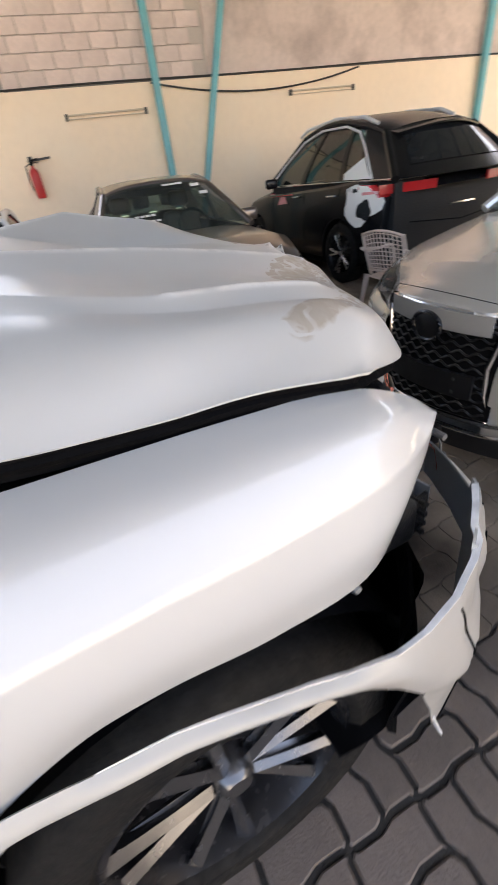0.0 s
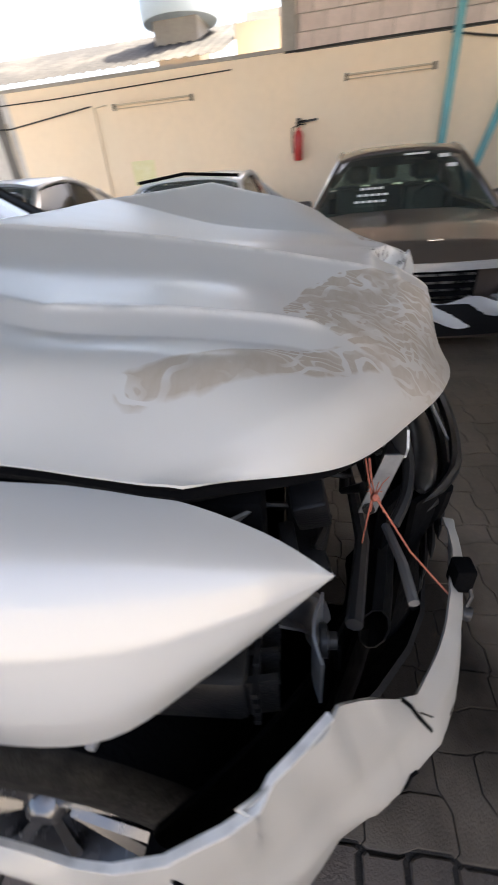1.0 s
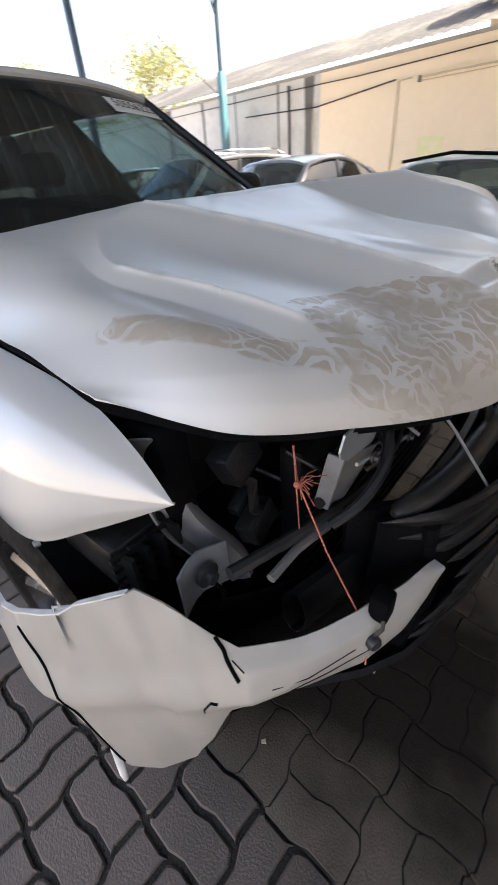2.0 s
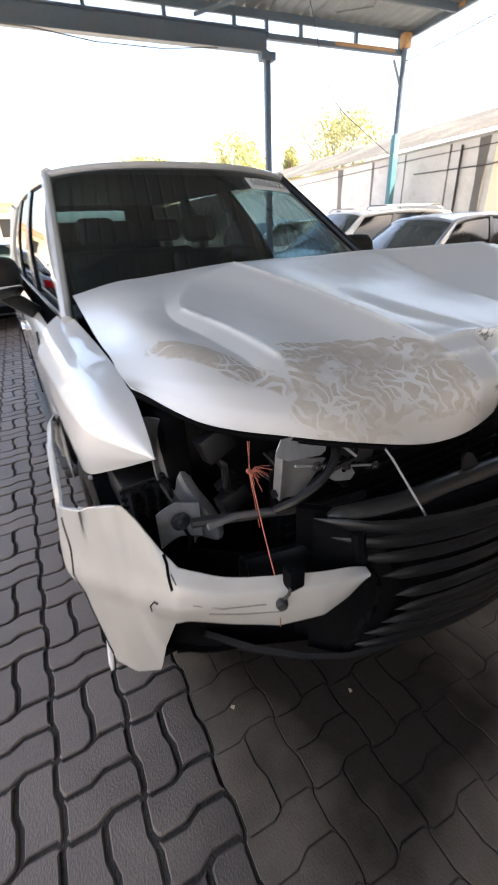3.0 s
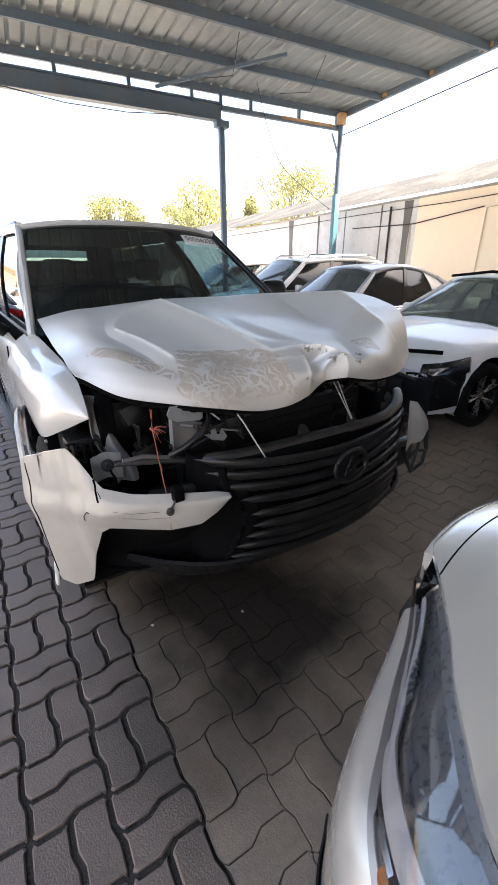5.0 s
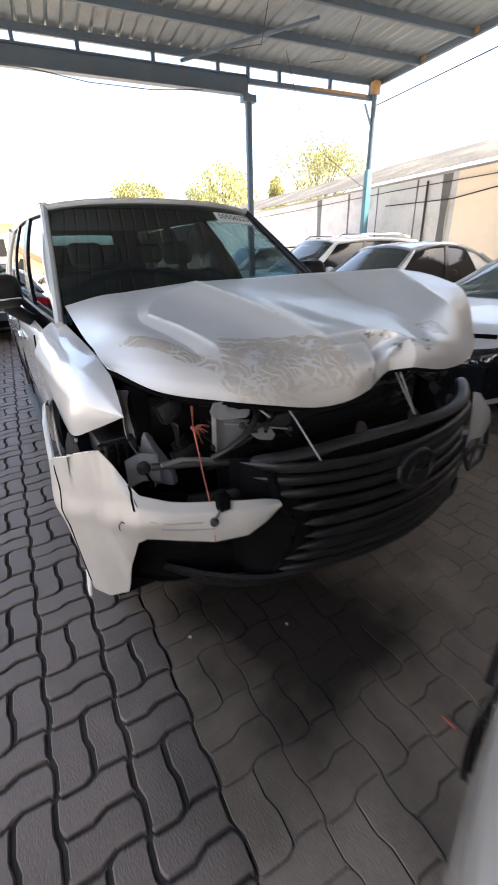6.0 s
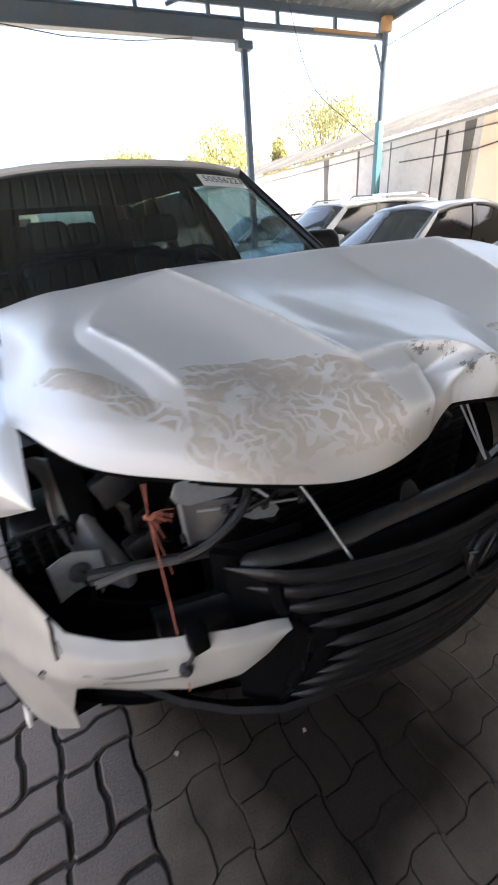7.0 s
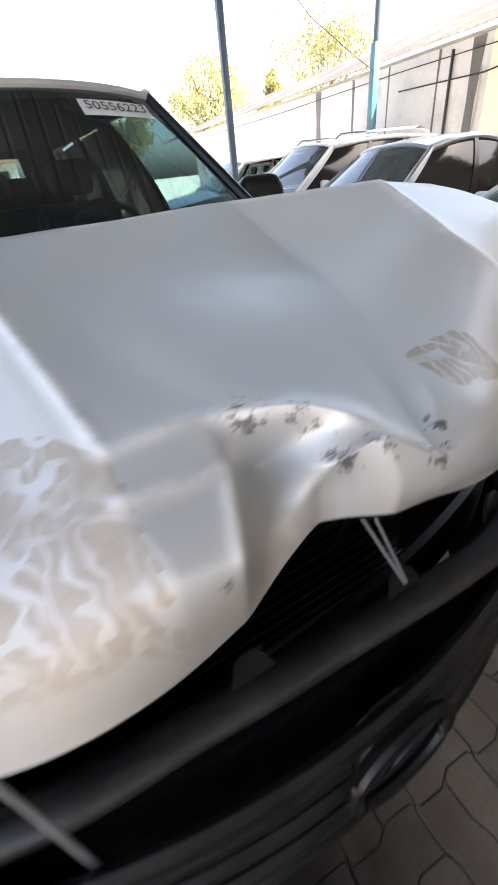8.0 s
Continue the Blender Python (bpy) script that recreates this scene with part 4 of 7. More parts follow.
def bonnet_sheet(passes=1):
    cage = np.array(CAGE)
    down, across = np.zeros(cage.shape[:2]), np.zeros(cage.shape[:2])
    for c, r0, r1, w in CREASES:
        down[r0:r1 + 1, c] = w
    for r, c0, c1, w in BREAKS:
        across[r, c0:c1 + 1] = w
    cols = fold_curve(cage.transpose(1, 0, 2), down.T, [COL_IN] * 14)
    spread = np.array([np.interp(np.linspace(0, 14, 14 * COL_IN + 1), range(15), row) for row in across])
    p = fold_curve(cols.transpose(1, 0, 2), spread, ROWS_IN).transpose(1, 0, 2)
    for k in range(passes):
        q = p.copy()
        q[1:-1, 1:-1] = 0.4 * p[1:-1, 1:-1] + 0.15 * (p[2:, 1:-1] + p[:-2, 1:-1] + p[1:-1, 2:] + p[1:-1, :-2])
        q[0, 1:-1] = 0.5 * p[0, 1:-1] + 0.25 * (p[0, 2:] + p[0, :-2])
        q[-1, 1:-1] = 0.5 * p[-1, 1:-1] + 0.25 * (p[-1, 2:] + p[-1, :-2])
        q[1:-1, -1] = 0.5 * p[1:-1, -1] + 0.25 * (p[2:, -1] + p[:-2, -1])
        p = q
    for row in p:
        for w in row:
            w[2] += 0.0035 * film_glint(w, 0.010) + 0.002 * noise.noise(Vector((w[0] * 4, w[1] * 3, 1.7))) + 0.0007 * noise.noise(Vector((w[0] * 15, w[1] * 13, 4.1)))
    return p


SHEETPTS = bonnet_sheet()
def scraped(x, y, z):
    """How far the film is rubbed off: a streak along the nose and a wide patch over the middle."""
    along, off = (x + .75) * .556 - (y - .634) * .83, (x + .75) * .83 + (y - .634) * .556
    a = 1.0 * math.exp(-((along - .17) / .21) ** 4 - (off / .042) ** 2)
    top = curve([(-.56, .475), (-.42, .470), (-.30, .435), (-.20, .36), (-.15, .27), (-.10, .20)], x)
    edge = min(1, max(0, (top - y) / .03 + .5)) * min(1, max(0, (x + .50 + .25 * (.45 - y)) / .05 + .5))
    b = edge * (1.15 if z > 1.15 else lerp(.55, 1.15, max(0, (z - 1.07) / .08)))
    c = 1.1 * math.exp(-((x - .315) / .07) ** 4 - ((y - .205) / .05) ** 4)
    d = 0.6 * math.exp(-((x + .52) / .10) ** 2 - ((z - 1.12) / .05) ** 2)
    k = 0.0 if x > -.15 else 1.0
    return max(a, b * k, c, d * k)


def scuffed(x, y, z):
    """Where the folds are rubbed dark."""
    spots = ((.00, .25, 1.22, .045), (.05, .205, 1.22, .045), (.06, .155, 1.185, .045), (.10, .137, 1.205, .035), (.165, .115, 1.17, .040), (.19, .14, 1.19, .03), (-.03, .15, 1.14, .022), (-.10, .125, 1.13, .02))
    return max(math.exp(-((x - a) ** 2 + (y - b) ** 2 + (z - c) ** 2) / r ** 2) for a, b, c, r in spots)


bm = bmesh.new()
rub, haze, dark, pale = (bm.verts.layers.float.new(k) for k in ("scrape", "haze", "scuff", "film_glint"))
vs = [[bm.verts.new(q) for q in row] for row in SHEETPTS]
for row in vs:
    for v in row:
        v[rub], v[dark], v[pale] = scraped(*v.co), scuffed(*v.co), 0.85 * film_glint(np.array(v.co), 0.011)
        # tan share rises below height 1.215, at half weight from x = .06 on
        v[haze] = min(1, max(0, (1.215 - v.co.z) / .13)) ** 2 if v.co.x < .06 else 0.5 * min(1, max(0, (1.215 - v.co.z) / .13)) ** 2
for i in range(len(vs) - 1):
    for j in range(len(vs[0]) - 1):
        bm.faces.new((vs[i][j], vs[i][j + 1], vs[i + 1][j + 1], vs[i + 1][j]))
bmesh.ops.recalc_face_normals(bm, faces=bm.faces)
if sum(f.normal.z for f in bm.faces) < 0:
    bmesh.ops.reverse_faces(bm, faces=bm.faces)
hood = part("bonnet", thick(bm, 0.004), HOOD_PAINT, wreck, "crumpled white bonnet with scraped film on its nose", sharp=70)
# rubber seal along the bonnet's side edge
rim_edge = [Vector(q) for q in SHEETPTS[0]][::4]
part("bonnet_seal", slab(lambda u, v: rim_edge[int(u * (len(rim_edge) - 1) + .5)] + Vector((.012, .004, -.004)) + Vector((.006, 0, -.034)) * v, (.008, 0, 0), len(rim_edge) - 1, 2), DULL_BLACK, hood)
# dark inner panel of the bonnet, set back under its rim
bm = bmesh.new()
N0, N1 = len(SHEETPTS) - 1, len(SHEETPTS[0]) - 1
vs = [[bm.verts.new(Vector(SHEETPTS[i][j]) + Vector((0, 0.012, -0.022))) for j in range(0, N1 - 1, 3)] for i in range(1, N0, 3)]
for i in range(len(vs) - 1):
    for j in range(len(vs[0]) - 1):
        bm.faces.new((vs[i][j], vs[i + 1][j], vs[i + 1][j + 1], vs[i][j + 1]))
part("bonnet_inner", thick(bm, 0.012), DULL_BLACK, hood)

# dark hem that hangs under the rim of its front corner
hem = [Vector(row[-1]) for row in SHEETPTS if row[-1][0] < -.40]
part("bonnet_hem", slab(lambda u, v: hem[int(u * (len(hem) - 1) + .5)] + Vector((.010, .016, -.003)) + Vector((.004, .006, -.026)) * v, (.006, .008, 0), len(hem) - 1, 2), DULL_BLACK, hood)

# wing (fender) panels
TOPW = [(-.851, .42, 1.04), (-.842, .50, 1.10), (-.832, .62, 1.144), (-.828, .80, 1.160), (-.824, .97, 1.167), (-.822, 1.10, 1.172), (-.824, 1.22, 1.182), (-.832, 1.34, 1.200), (-.845, 1.48, 1.225)]
MIDW = [(-.851, .42, 1.04), (-.915, .52, 1.055), (-.958, .64, 1.062), (-.975, .82, 1.064), (-.980, .98, 1.072), (-.983, 1.10, 1.072), (-.985, 1.22, 1.07), (-.987, 1.34, 1.07), (-.990, 1.47, 1.07)]
LOWW = [(-.851, .42, 1.04), (-.925, .555, .968), (-.978, .68, .914), (-.985, .85, .912), (-.985, 1.0, .934), (-.985, 1.12, .926), (-.987, 1.25, .85), (-.990, 1.36, .66), (-.992, 1.45, .48)]


def wing_point(u, v):
    t, m2, b = (Vector(spline(k, u)) for k in (TOPW, MIDW, LOWW))
    s = t.lerp(m2, 0.5) + Vector((-0.014, 0, 0.022)) * min(1, u * 4)
    if v <= 0.5:
        return Vector(spline([tuple(t), tuple(s), tuple(m2)], 2 * v))
    return Vector(spline([tuple(m2), tuple(m2.lerp(b, 0.5) + Vector((-0.012, 0, 0)) * min(1, 4 * u)), tuple(b)], 2 * v - 1))


part("wing", thick(grid(wing_point, 50, 24), 0.005), PEARL, wreck, "white front wing pushed back from the lamp", sharp=60)


def wing_left(u, v):
    p = wing_point(u, v)
    k = max(0, 1 - u * 1.6)
    return Vector((-p.x - 0.02 * k + 0.02 * noise.noise(p * 6) * k, p.y + 0.12 * k, p.z - 0.06 * k + 0.03 * noise.noise(p * 7 + Vector((3, 0, 0))) * k))


part("wing", thick(grid(wing_left, 40, 20), 0.005), PEARL, wreck, "bent white front wing", sharp=60)
part("wing_bracket", box(-.840, -.822, .88, 1.40, 1.06, 1.135, .005), DULL_BLACK, wreck)

# torn bumper cover hanging on the right corner
BUMP = [(-.462, .115, .749, .737), (-.52, .123, .768, .690), (-.58, .138, .779, .655), (-.688, .175, .790, .650), (-.79, .230, .800, .662), (-.871, .285, .822, .668), (-.895, .318, .856, .640), (-.918, .355, .908, .530), (-.942, .405, .952, .375), (-1.00, .465, .930, .338), (-1.043, .525, .910, .348), (-1.064, .585, .888, .535), (-1.068, .645, .858, .685), (-1.064, .70, .838, .752), (-1.058, .78, .862, .815), (-1.052, .84, .885, .848), (-1.040, .94, .915, .880), (-1.028, 1.02, .926, .890), (-1.014, 1.12, .923, .886), (-1.000, 1.21, .903, .866), (-.996, 1.30, .848, .810), (-.995, 1.38, .760, .722), (-.995, 1.45, .640, .600)]


def bump_point(u, v):
    """A point of the cover, u counted in sixteenths from the inner tip, v from its lower to its upper edge."""
    k = min(int(u * 16), len(BUMP) - 2)
    x, y, zt, zb = (lerp(a, b, u * 16 - k) for a, b in zip(BUMP[k], BUMP[k + 1]))
    bow = math.sin(math.pi * v) * lerp(0.010, 0.022, min(1, u * 1.8))
    inner = 0.018 * max(0, v - 0.8) / 0.2 if u < 0.6 else 0.0
    nx, ny = -0.75, -0.6
    z = lerp(zb, zt, v)
    bow += 0.007 * noise.noise(Vector((x * 9, y * 9, z * 5))) + 0.012 * max(0, 1 - abs(x + .935 + .1 * (z - .7)) / .03) + 0.016 * max(0, 1 - abs(z - .735 - .12 * (x + .9)) / .07) * min(1, max(0, (-.72 - x) / .1))
    return Vector((x + nx * bow, y + ny * bow + inner, z))


cover = part("bumper_cover", thick(grid(lambda u, v: bump_point(u * (len(BUMP) - 1) / 16, v), 184, 26), 0.004), BUMPER_WHITE, wreck, "torn white bumper cover hanging off the front corner", sharp=60)
lip = [bump_point(0.51 + 0.60 * k / 20, 1.0) for k in range(21)]
part("cover_lip", slab(lambda u, v: lip[int(u * 20 + .5)] + Vector((0.009, 0.005, -0.004 + 0.002 * math.sin(40 * u))) * (v * (1.02 - u ** 3)), (0, 0, 0.003), 20, 2), RAW_EDGE, cover, "raw white torn edge")
part("cover_tab", tube([(-1.050, .545, .43), (-1.056, .530, .375), (-1.060, .522, .352), (-1.062, .515, .33)], [.005, .008, .008, .005], 8, .5), RAW_EDGE, cover, "bent white tab at the torn lower corner")


def on_cover(u, v, off=0.0015):
    return bump_point(u, v) + Vector((-.78, -.62, 0)) * off


for line, r in (([(.366, 1.0), (.356, .93), (.357, .85), (.350, .77), (.338, .70)], .0036), ([(.425, .50), (.408, .53), (.392, .50)], .0026), ([(.426, .50), (.428, .44)], .0014), ([(.345, .86), (.325, .80)], .0012), ([(.20, .60), (.25, .58), (.29, .60)], .0008), ([(.18, .42), (.23, .40), (.27, .43)], .0007)):
    part("crack", tube([on_cover(u, v) for u, v in line], r, 5, .6), DULL_BLACK, cover)
part("cover_seal", tube([on_cover(lerp(.690, .622, k / 16) - .01 * math.sin(math.pi * k / 16), lerp(.93, .08, k / 16), .0008) for k in range(17)], .0022, 6), DULL_BLACK, cover)
part("sensor", join(move(revolve([(0, -.008), (.011, -.008), (.014, -.003), (.014, .008)], 16), pose(-.690, .158, .735, 0, 0, 62)), tube([(-.690, .165, .735), (-.676, .152, .765), (-.662, .158, .79)], 0.004, 6)), BARE, cover, "dangling grey parking sensor")
part("sensor_clip", box(-.672, -.632, .150, .185, .765, .822, .006), DULL_BLACK, cover)
# splash shield that closes the corner behind the cover
part("splash_shield", thick(grid(lambda u, v: Vector((lerp(-.50, -1.02, u), lerp(.26, .56, u * u) + .05 + .03 * math.sin(9 * v), lerp(.36, .80 - .12 * (1 - u), v))), 16, 12), .006), DULL_BLACK, wreck)
part("splash_floor", thick(grid(lambda u, v: Vector((lerp(-.45, -1.0, u), lerp(.30 + .22 * u * u, .75, v), .38 + .02 * math.sin(8 * u + 5 * v))), 12, 8), .006), DULL_BLACK, wreck)
for k in range(7):
    part("liner_clip", move(revolve([(0, -.004), (.006, -.004), (.008, .002), (.008, .006)], 10), pose(-.972 + .004 * k, .70 + .10 * k, .885 + .035 * math.sin(.52 * k), 0, 0, 0)), BARE if k % 3 else GALV, wreck)


# ---- the wreck's open front: grille, beam, lamps, engine bay ----
def nose_y(x):
    d = abs(x - 0.05)
    return 0.035 + 0.36 * d ** 2 + 2.2 * max(0, d - 0.45) ** 2


GX0, GX1 = -0.50, 0.62


def slat(z, x0, x1, h, d, lift=0.0, dy=0.0):
    def f(u, v):
        x = lerp(x0, x1, u)
        a = 2 * math.pi * v
        k = math.sqrt(max(0.0, 1 - (2 * u - 1) ** 10)) + .02
        return Vector((x, nose_y(x) + dy + d * k * math.cos(a), z + lift * ((x - 0.05) / 0.55) ** 2 + h * k * math.sin(a)))
    bm = grid(f, 22, 8)
    bmesh.ops.remove_doubles(bm, verts=bm.verts, dist=1e-5)
    return bm


grille = part("grille", thick(grid(lambda u, v: Vector((lerp(-.56, .62, u), nose_y(lerp(-.56, .62, u)) + .060, lerp(.40, .87, v))), 16, 4), 0.02), DULL_BLACK, wreck, "black slatted radiator grille with round badge")
for k in range(9):
    z = 0.842 - 0.052 * k
    waist = 0.10 * math.exp(-((z - 0.60) / 0.13) ** 2)
    part("slat", slat(z, GX0 + 0.02 + waist - 0.5 * max(0, z - .68), GX1 - 0.02 - waist * 0.4, 0.0195, 0.013, 0.03 if k < 4 else 0.012, dy=0.012 * math.sin(k)), GRILLE, grille)
rail_line = [(-.52, .215, .875), (-.42, .182, .872), (-.30, .158, .872), (-.18, .150, .872), (-.06, .138, .872), (.06, .130, .872), (.17, .120, .874), (.28, .112, .878), (.38, .112, .886), (.48, .135, .900), (.57, .185, .918), (.66, .26, .935)]
top_rail = tube([spline(rail_line, k / 44) for k in range(45)], [.008 + .020 * math.sqrt(max(0, 1 - abs(k / 22 - 1) ** 12)) for k in range(45)], 10, .75)
part("grille_rail", top_rail, mat("dusty black plastic rail", (.018, .017, .016), .4, 0, .3, 9, stain=(.085, .075, .062), stain_amount=.7, stain_scale=5), grille)
for x in (-0.079, 0.183, 0.44):
    tab = join(plate([(-.035, 0), (-.022, .035), (-.010, .045), (.010, .045), (.022, .035), (.035, 0)], 0.006))
    part("tab", move(tab, pose(x, spline(rail_line, (x + .52) / 1.18)[1] + .012, .886, -25)), BLACK_PLASTIC, grille)
ring = tube([(0.092 * math.cos(a), 0, 0.070 * math.sin(a)) for a in [2 * math.pi * k / 36 for k in range(36)]], 0.010, 8, closed=True)
part("badge_ring", move(ring, pose(.062, .006, .762, -4)), BLACK_PLASTIC, grille, "black oval badge ring")
part("badge_disc", move(revolve([(0, -.006), (.058, -.006), (.068, 0), (.068, .03)], 28), pose(.064, .028, .758, 0, 0, 90)), BLACK_PLASTIC, grille)
part("badge_bar", move(box(-.004, .004, -.004, .004, -.045, .045, .002), pose(.054, .014, .758, 0, 24)), DARK_ALLOY, grille)
part("badge_bar", move(box(-.004, .004, -.005, .005, -.035, .035, .002), pose(.081, .014, .745, 0, 62)), DARK_ALLOY, grille)
part("lower_valance", thick(grid(lambda u, v: Vector((lerp(-.80, .85, u), nose_y(lerp(-.80, .85, u)) * .55 + .04 + .10 * v, lerp(.42, .30, v) + 0.02 * abs(lerp(-.8, .85, u)) ** 2)), 16, 4), .015), ENGINE, wreck)
for sg, x0 in ((-1, GX0), (1, GX1)):
    part("grille_frame", tube([(x0 - sg * (0.02 + (0.10 if sg < 0 else 0.04) * math.exp(-((z - 0.60) / 0.13) ** 2)), nose_y(x0) - .012, z) for z in [.42 + .048 * k for k in range(10)]], .018, 8), DULL_BLACK, grille)
for sg, xa in ((-1, GX0), (1, GX1)):
    part("grille_side", thick(grid(lambda u, v: Vector((xa + sg * lerp(.05, -.075 - (.10 if sg < 0 else .04) * math.exp(-((lerp(.40, .87, v) - 0.60) / 0.13) ** 2), u), nose_y(xa + sg * lerp(.05, -.10, u)) + .016, lerp(.40, .87, v))), 6, 14), .012), DULL_BLACK, grille)
part("side_intake", thick(grid(lambda u, v: Vector((lerp(-.88, -.46, u), lerp(.44, .24, u) + .03 * math.sin(6 * v), lerp(.36, .66, v))), 8, 8), .01), DULL_BLACK, wreck)
# white remains of the cover on the other corner
left_cover = part("bumper_cover", thick(grid(lambda u, v: Vector((lerp(lerp(.83, 1.09, u), lerp(.79, .92, u), v) - .03 * math.sin(math.pi * v) * (1 - u), lerp(.250, .285, u) - .022 * math.sin(math.pi * v) + .008 * math.sin(7 * u), lerp(lerp(.53, .585, u), lerp(.845, .805, u), v) + .012 * math.sin(8 * u) * (1 - v))), 14, 12), .004), BUMPER_WHITE, wreck, "torn white remnant of the bumper cover")
part("cover_frame", join(tube([(.85, .285, .53), (.90, .285, .44), (.97, .29, .34), (1.10, .30, .36), (1.13, .305, .45), (1.09, .30, .585)], .013, 8), tube([(.90, .29, .43), (1.00, .295, .47), (1.12, .30, .44)], .011, 8), tube([(.97, .29, .34), (1.02, .30, .47), (1.03, .30, .57)], .009, 8), box(.86, 1.04, .34, .40, .36, .54, .02)), BARE, left_cover)
# bumper beam, radiator support and engine bay
part("bumper_beam", thick(grid(lambda u, v: Vector((lerp(-.70, .72, u), .22 + .20 * lerp(-.70, .72, u) ** 2 + .03 * math.cos(2 * math.pi * v), .69 + .065 * math.sin(2 * math.pi * v))), 18, 10), .004), BLACK_PLASTIC, wreck)
part("radiator", box(-.52, .56, .42, .48, .36, .93, .01), ENGINE, wreck)
for k in range(12):
    part("radiator_rib", box(-.50, .54, .410, .418, .40 + .042 * k, .408 + .042 * k), BLACK_PLASTIC, wreck)
part("support_bar", tube([(-.80, .38, .865), (-.62, .34, .845), (-.45, .33, .80), (-.28, .33, .775)], .013, 8), BARE, wreck, "dusty grey steel support bar")
part("stay", tube([(-.79, .30, .905), (-.72, .30, .905), (-.67, .30, .890), (-.612, .30, .872)], .008, 8), PRIMER, wreck)
part("engine", join(box(-.55, .55, .62, 1.25, .55, 1.02, .05), box(-.40, .10, .58, 1.05, 1.0, 1.12, .04), box(.15, .52, .60, .95, .98, 1.10, .05), move(revolve([(0, -.3), (.07, -.3), (.07, .3), (0, .3)], 16), pose(0.1, .56, .9))), ENGINE, wreck)
part("battery", box(-.72, -.50, .62, .88, .80, 1.02, .015), BLACK_PLASTIC, wreck)
part("bay_side", box(-.80, -.74, .50, 1.40, .45, 1.10, .01), DULL_BLACK, wreck)
part("bay_side", box(.74, .80, .50, 1.40, .45, 1.10, .01), DULL_BLACK, wreck)
part("bulkhead", box(-.82, .82, 1.38, 1.43, .45, 1.20), DULL_BLACK, wreck)
part("wheel_liner", grid(lambda u, v: Vector((lerp(-.55, -.965, v), .96 + .47 * math.cos(math.pi * lerp(-.1, 1.1, u)), .42 + .48 * math.sin(math.pi * lerp(-.1, 1.1, u)))), 24, 3), DULL_BLACK, wreck)
part("wheel_liner", grid(lambda u, v: Vector((lerp(.55, .965, v), .96 + .47 * math.cos(math.pi * lerp(-.1, 1.1, u)), .42 + .48 * math.sin(math.pi * lerp(-.1, 1.1, u)))), 24, 3), DULL_BLACK, wreck)
# lamp mount with its ribbed black grid, bent apron and bolt plate
lamp = part("lamp_mount", box(-.925, -.80, .52, .70, .84, .935, .015), BLACK_PLASTIC, wreck, "ribbed black lamp mount behind the torn wing")
for k in range(4):
    for j in range(3):
        part("rib", move(box(-.030, .030, -.004, .004, -.004, .004), pose(-.90 + .035 * j, .512, .855 + .022 * k, 0, 8, 0)), BLACK_PLASTIC, lamp)
    part("rib", move(box(-.004, .004, -.03, .03, -.040, .040), pose(-.91 + .032 * k, .515, .885, 0, 0, 10)), BLACK_PLASTIC, lamp)
part("apron", thick(grid(lambda u, v: Vector((lerp(-.85, -.77, u) + .06 * v + .012 * math.sin(9 * v), lerp(.53, .46, v) + .035 * math.sin(5 * v) + .02 * math.sin(6 * u), lerp(1.09, .76, v))), 8, 16), .004), PRIMER, wreck, "bent grey steel apron plate")
bolt_plate = part("bolt_plate", thick(grid(lambda u, v: Vector((lerp(-.87, -.76, u), .432 + .01 * math.sin(4 * u), lerp(.79, .895, v) - .02 * abs(u - .5))), 6, 6), .004), GALV, wreck)
part("bolt", move(revolve([(0, -.02), (.012, -.02), (.013, -.008), (.024, -.006), (.024, .004)], 12), pose(-.813, .425, .845, 0, 0, 90)), BARE, bolt_plate)
part("bolt_wire", tube([(-.813, .415, .84), (-.800, .40, .80), (-.812, .40, .765)], .006, 6), DULL_BLACK, bolt_plate)
# pale latch bracket: a slotted upper plate, a darker lower plate folded back, and a holed ear
bracket = part("latch_bracket", move(plate([(-.617, 1.045), (-.612, 1.030), (-.585, 1.012), (-.490, .998), (-.476, 1.006), (-.474, 1.068), (-.604, 1.072)], .004), pose(0, .285, 0)), GALV, wreck, "pale galvanised latch bracket with a slot")
part("slot", move(plate([(.024 * math.cos(a), .013 * math.sin(a)) for a in [2 * math.pi * k / 18 for k in range(18)]], .003), pose(-.512, .2815, 1.047, 0, 14)), DULL_BLACK, bracket)
part("slot_rim", move(tube([(.027 * math.cos(a), 0, .016 * math.sin(a)) for a in [2 * math.pi * k / 18 for k in range(18)]], .0022, 6, closed=True), pose(-.512, .2835, 1.047, 0, 14)), GALV, bracket)
part("lower_plate", thick(grid(lambda u, v: Vector((lerp(lerp(-.600, -.590, v), lerp(-.480, -.530, v), u), .288 + .030 * v + .006 * math.sin(5 * u), lerp(lerp(1.022, .990, u), .885, v))), 8, 8), .004), PRIMER, bracket, "dusty grey folded lower plate")
part("lower_edge", thick(grid(lambda u, v: Vector((-.600 + .010 * v, .286 + .030 * v + .030 * u, lerp(1.022, .885, v))), 2, 8), .004), GALV, bracket)
ear = part("holed_ear", move(plate([(-.480, .965), (-.470, .930), (-.440, .905), (-.385, .888), (-.370, .905), (-.395, .945), (-.420, .952), (-.440, .968)], .004), pose(0, .286, 0)), GALV, bracket, "bent galvanised ear with two holes")
for x, z in ((-.462, .942), (-.412, .930)):
    part("hole", move(revolve([(0, 0), (.007, 0), (.007, .003)], 10), pose(x, .282, z, 0, 0, 90)), DULL_BLACK, ear)
part("cross_rod", tube([(-.573, .275, 1.000), (-.48, .272, .972), (-.40, .272, .945), (-.304, .274, .914)], .0035, 6), GALV, bracket)
